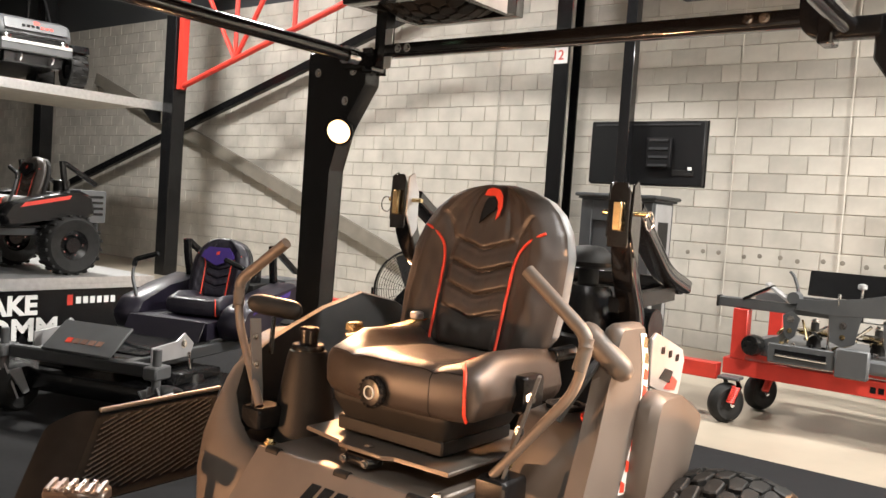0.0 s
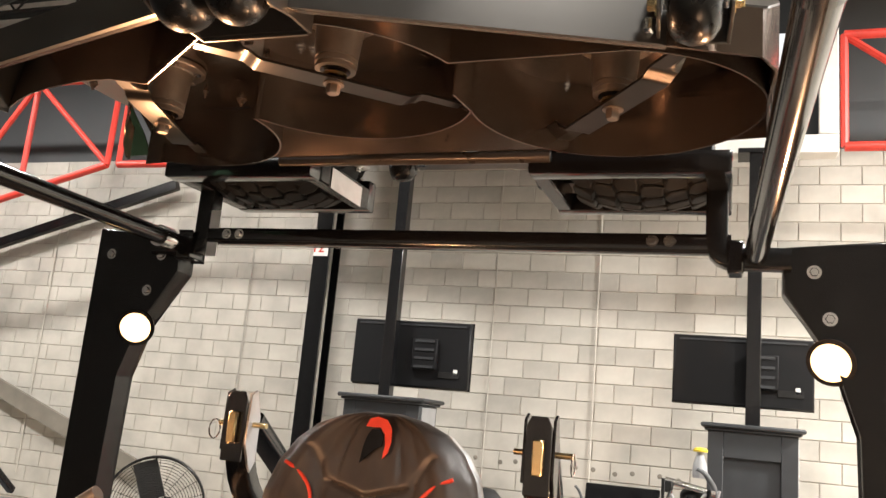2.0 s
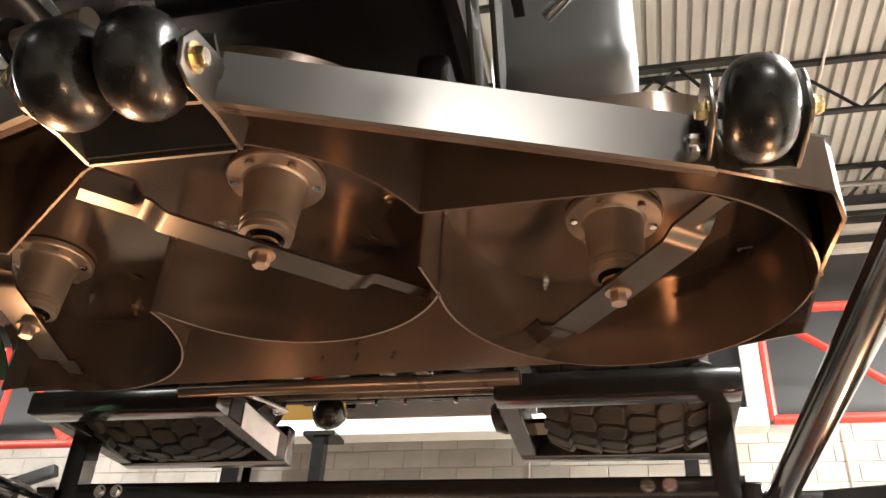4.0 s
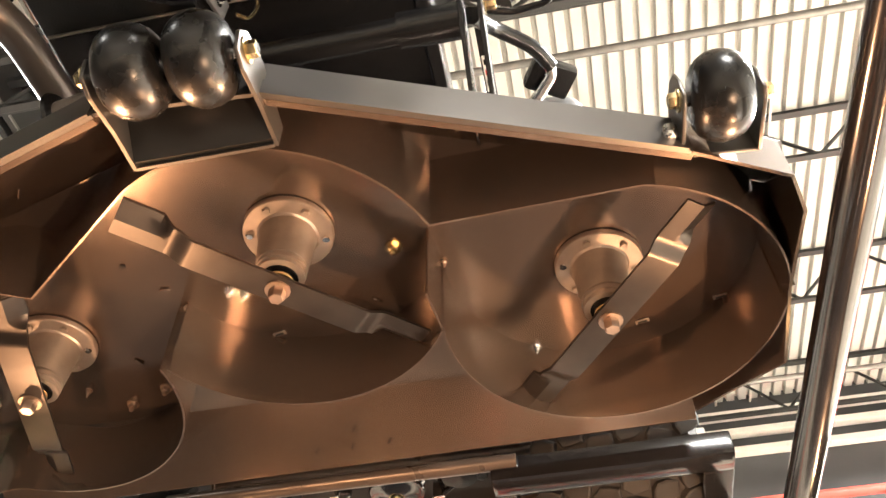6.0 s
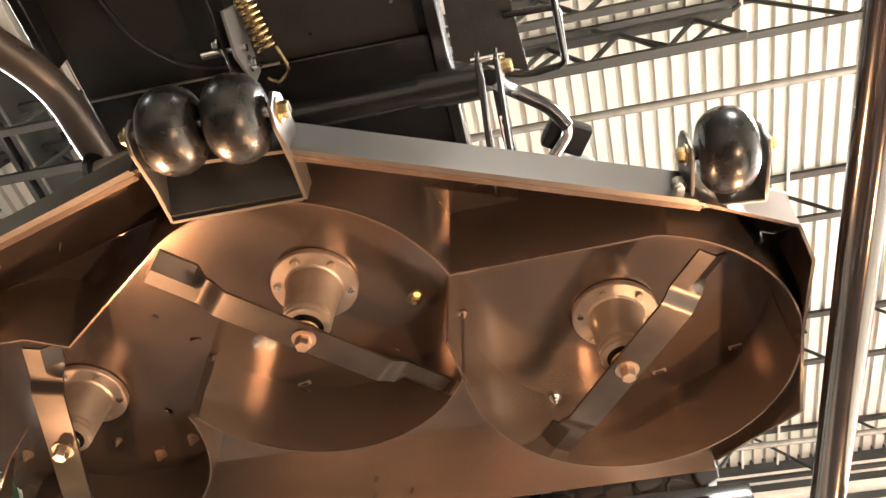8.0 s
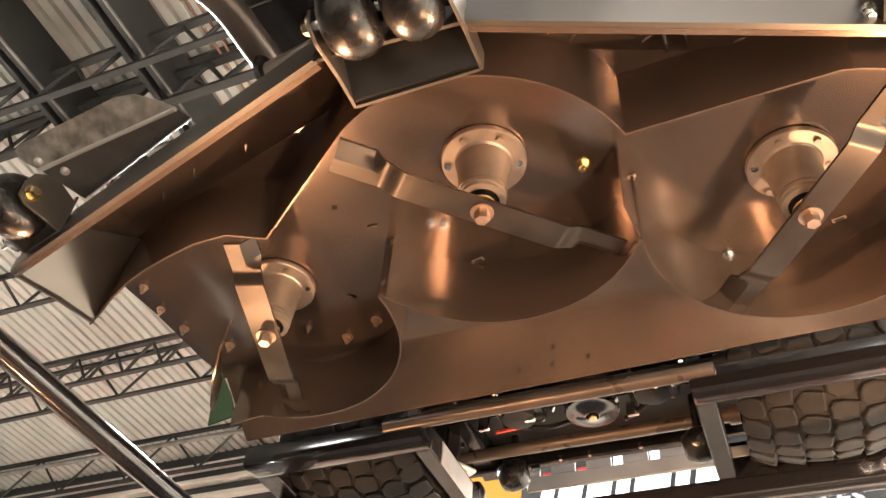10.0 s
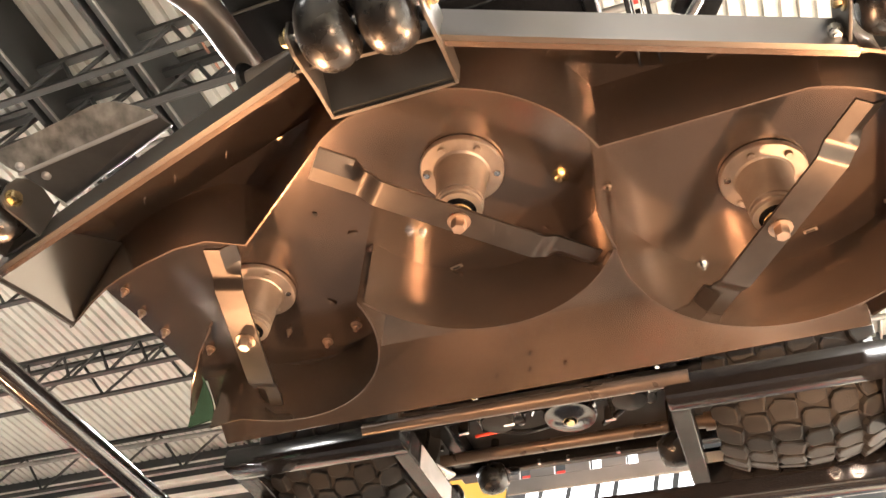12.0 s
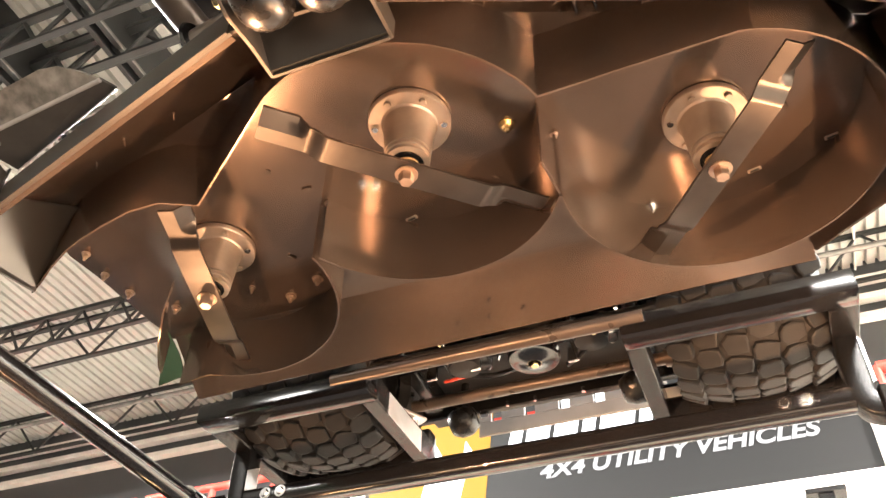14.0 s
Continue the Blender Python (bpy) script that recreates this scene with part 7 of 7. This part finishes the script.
part("housing", disc_lathe([(0.07, 0), (0.09, 0.02), (0.09, 0.12), (0.07, 0.15), (0.03, 0.165)], (0.56, 5.70, 0.98), (0, -0.1, 1), 24), DARK, bx, "dark round housing")
part("cross_tube", rod((0.36, 5.58, 1.19), (0.74, 5.60, 1.12), 0.028, 14), CHROME, bx, "bright steel tube")
part("elbow", tube([(0.74, 5.66, 0.98), (0.74, 5.62, 1.16), (0.66, 5.60, 1.27), (0.60, 5.60, 1.30)], 0.022, 0.06, 10), GREYP, bx)
part("clamp", box(0.35, 0.42, 5.53, 5.61, 1.10, 1.19, 0.008), DARK, bx)
part("valve", disc_lathe([(0.016, 0), (0.018, 0.02), (0.010, 0.03), (0.010, 0.05)], (0.68, 5.56, 1.04), (0, -1, 0), 14), RED, bx, "small red valve")
for k in range(7):
    x = 0.38 + 0.06 * k
    part("fitting", rod((x, 5.56, cl.uniform(0.98, 1.06)), (x + cl.uniform(-0.05, 0.08), 5.54, cl.uniform(1.06, 1.18)), cl.uniform(0.010, 0.018), 10), cl.choice((CHROME, BLACK, GREYPLATE)), bx)
part("bottle", turn(disc_lathe([(0.055, 0), (0.06, 0.02), (0.055, 0.10), (0.028, 0.18), (0.028, 0.20)], (0, 0, 0), (0, 0, 1), 20), Matrix.Translation((0.62, 5.64, 1.23))), GREYPLATE, bx, "pale plastic bottle")
part("cap", disc_lathe([(0.055, 0), (0.058, 0.012), (0.045, 0.03), (0.01, 0.036)], (0.62, 5.64, 1.432), (0, 0, 1), 20), YELLOWCAP, bx, "yellow cap")

# ---------------------------------------------------------------- drum fan
fan = thing("floor_fan", (-3.58, 4.5, 0), "round black floor fan with a wire guard", "fan")
fc = Vector((-3.58, 4.5, 0.61))
fd = Vector((0.55, -0.83, 0)).normalized()
fs_ = Vector((fd.y, -fd.x, 0))
ringp = lambda r, off: [fc + fd * off + fs_ * (r * math.cos(t)) + Vector((0, 0, r * math.sin(t))) for t in [2 * math.pi * q / 40 for q in range(40)]]
part("drum", sweep(ringp(0.39, 0.0), rect(0.012, 0.16), closed=True, up=tuple(fd)), BLACK, fan)
gd = part("guard", sweep(ringp(0.39, 0.09), circle(0.011, 8), closed=True, up=tuple(fd)), BLACK, fan, "wire guard")
for r in [0.07 + 0.023 * q for q in range(14)]:
    part("guard_ring", sweep(ringp(r, 0.095), circle(0.0025, 5), closed=True, up=tuple(fd)), BLACK, gd)
for q in range(20):
    t = 2 * math.pi * q / 20
    d = fs_ * math.cos(t) + Vector((0, 0, math.sin(t)))
    part("guard_wire", rod(fc + fd * 0.095 + d * 0.03, fc + fd * 0.09 + d * 0.39, 0.0025, 5), BLACK, gd)
part("hub", disc_lathe([(0.05, 0), (0.045, 0.03), (0.02, 0.035)], fc + fd * 0.08, fd, 20), CHROME, fan)
for q in range(3):
    part("blade", turn(box(-0.10, 0.10, 0.05, 0.36, -0.003, 0.003), Matrix.Translation(fc) @ fd.to_track_quat("Z", "Y").to_matrix().to_4x4() @ pose(0, 0, 0, 0, 0, 120 * q + 20) @ pose(0, 0, 0, 0, 22, 0)), BLACK, fan)
part("stand", tube([fc - fs_ * 0.42, fc - fs_ * 0.42 - Vector((0, 0, 0.594)), fc + fs_ * 0.42 - Vector((0, 0, 0.594)), fc + fs_ * 0.42], 0.016, 0.06, 10), BLACK, fan)
part("stand", tube([fc - fs_ * 0.20 - Vector((0, 0, 0.594)) - fd * 0.25, fc - fs_ * 0.20 - Vector((0, 0, 0.594)) + fd * 0.25], 0.016, seg=10), BLACK, fan)
part("stand", tube([fc + fs_ * 0.20 - Vector((0, 0, 0.594)) - fd * 0.25, fc + fs_ * 0.20 - Vector((0, 0, 0.594)) + fd * 0.25], 0.016, seg=10), BLACK, fan)
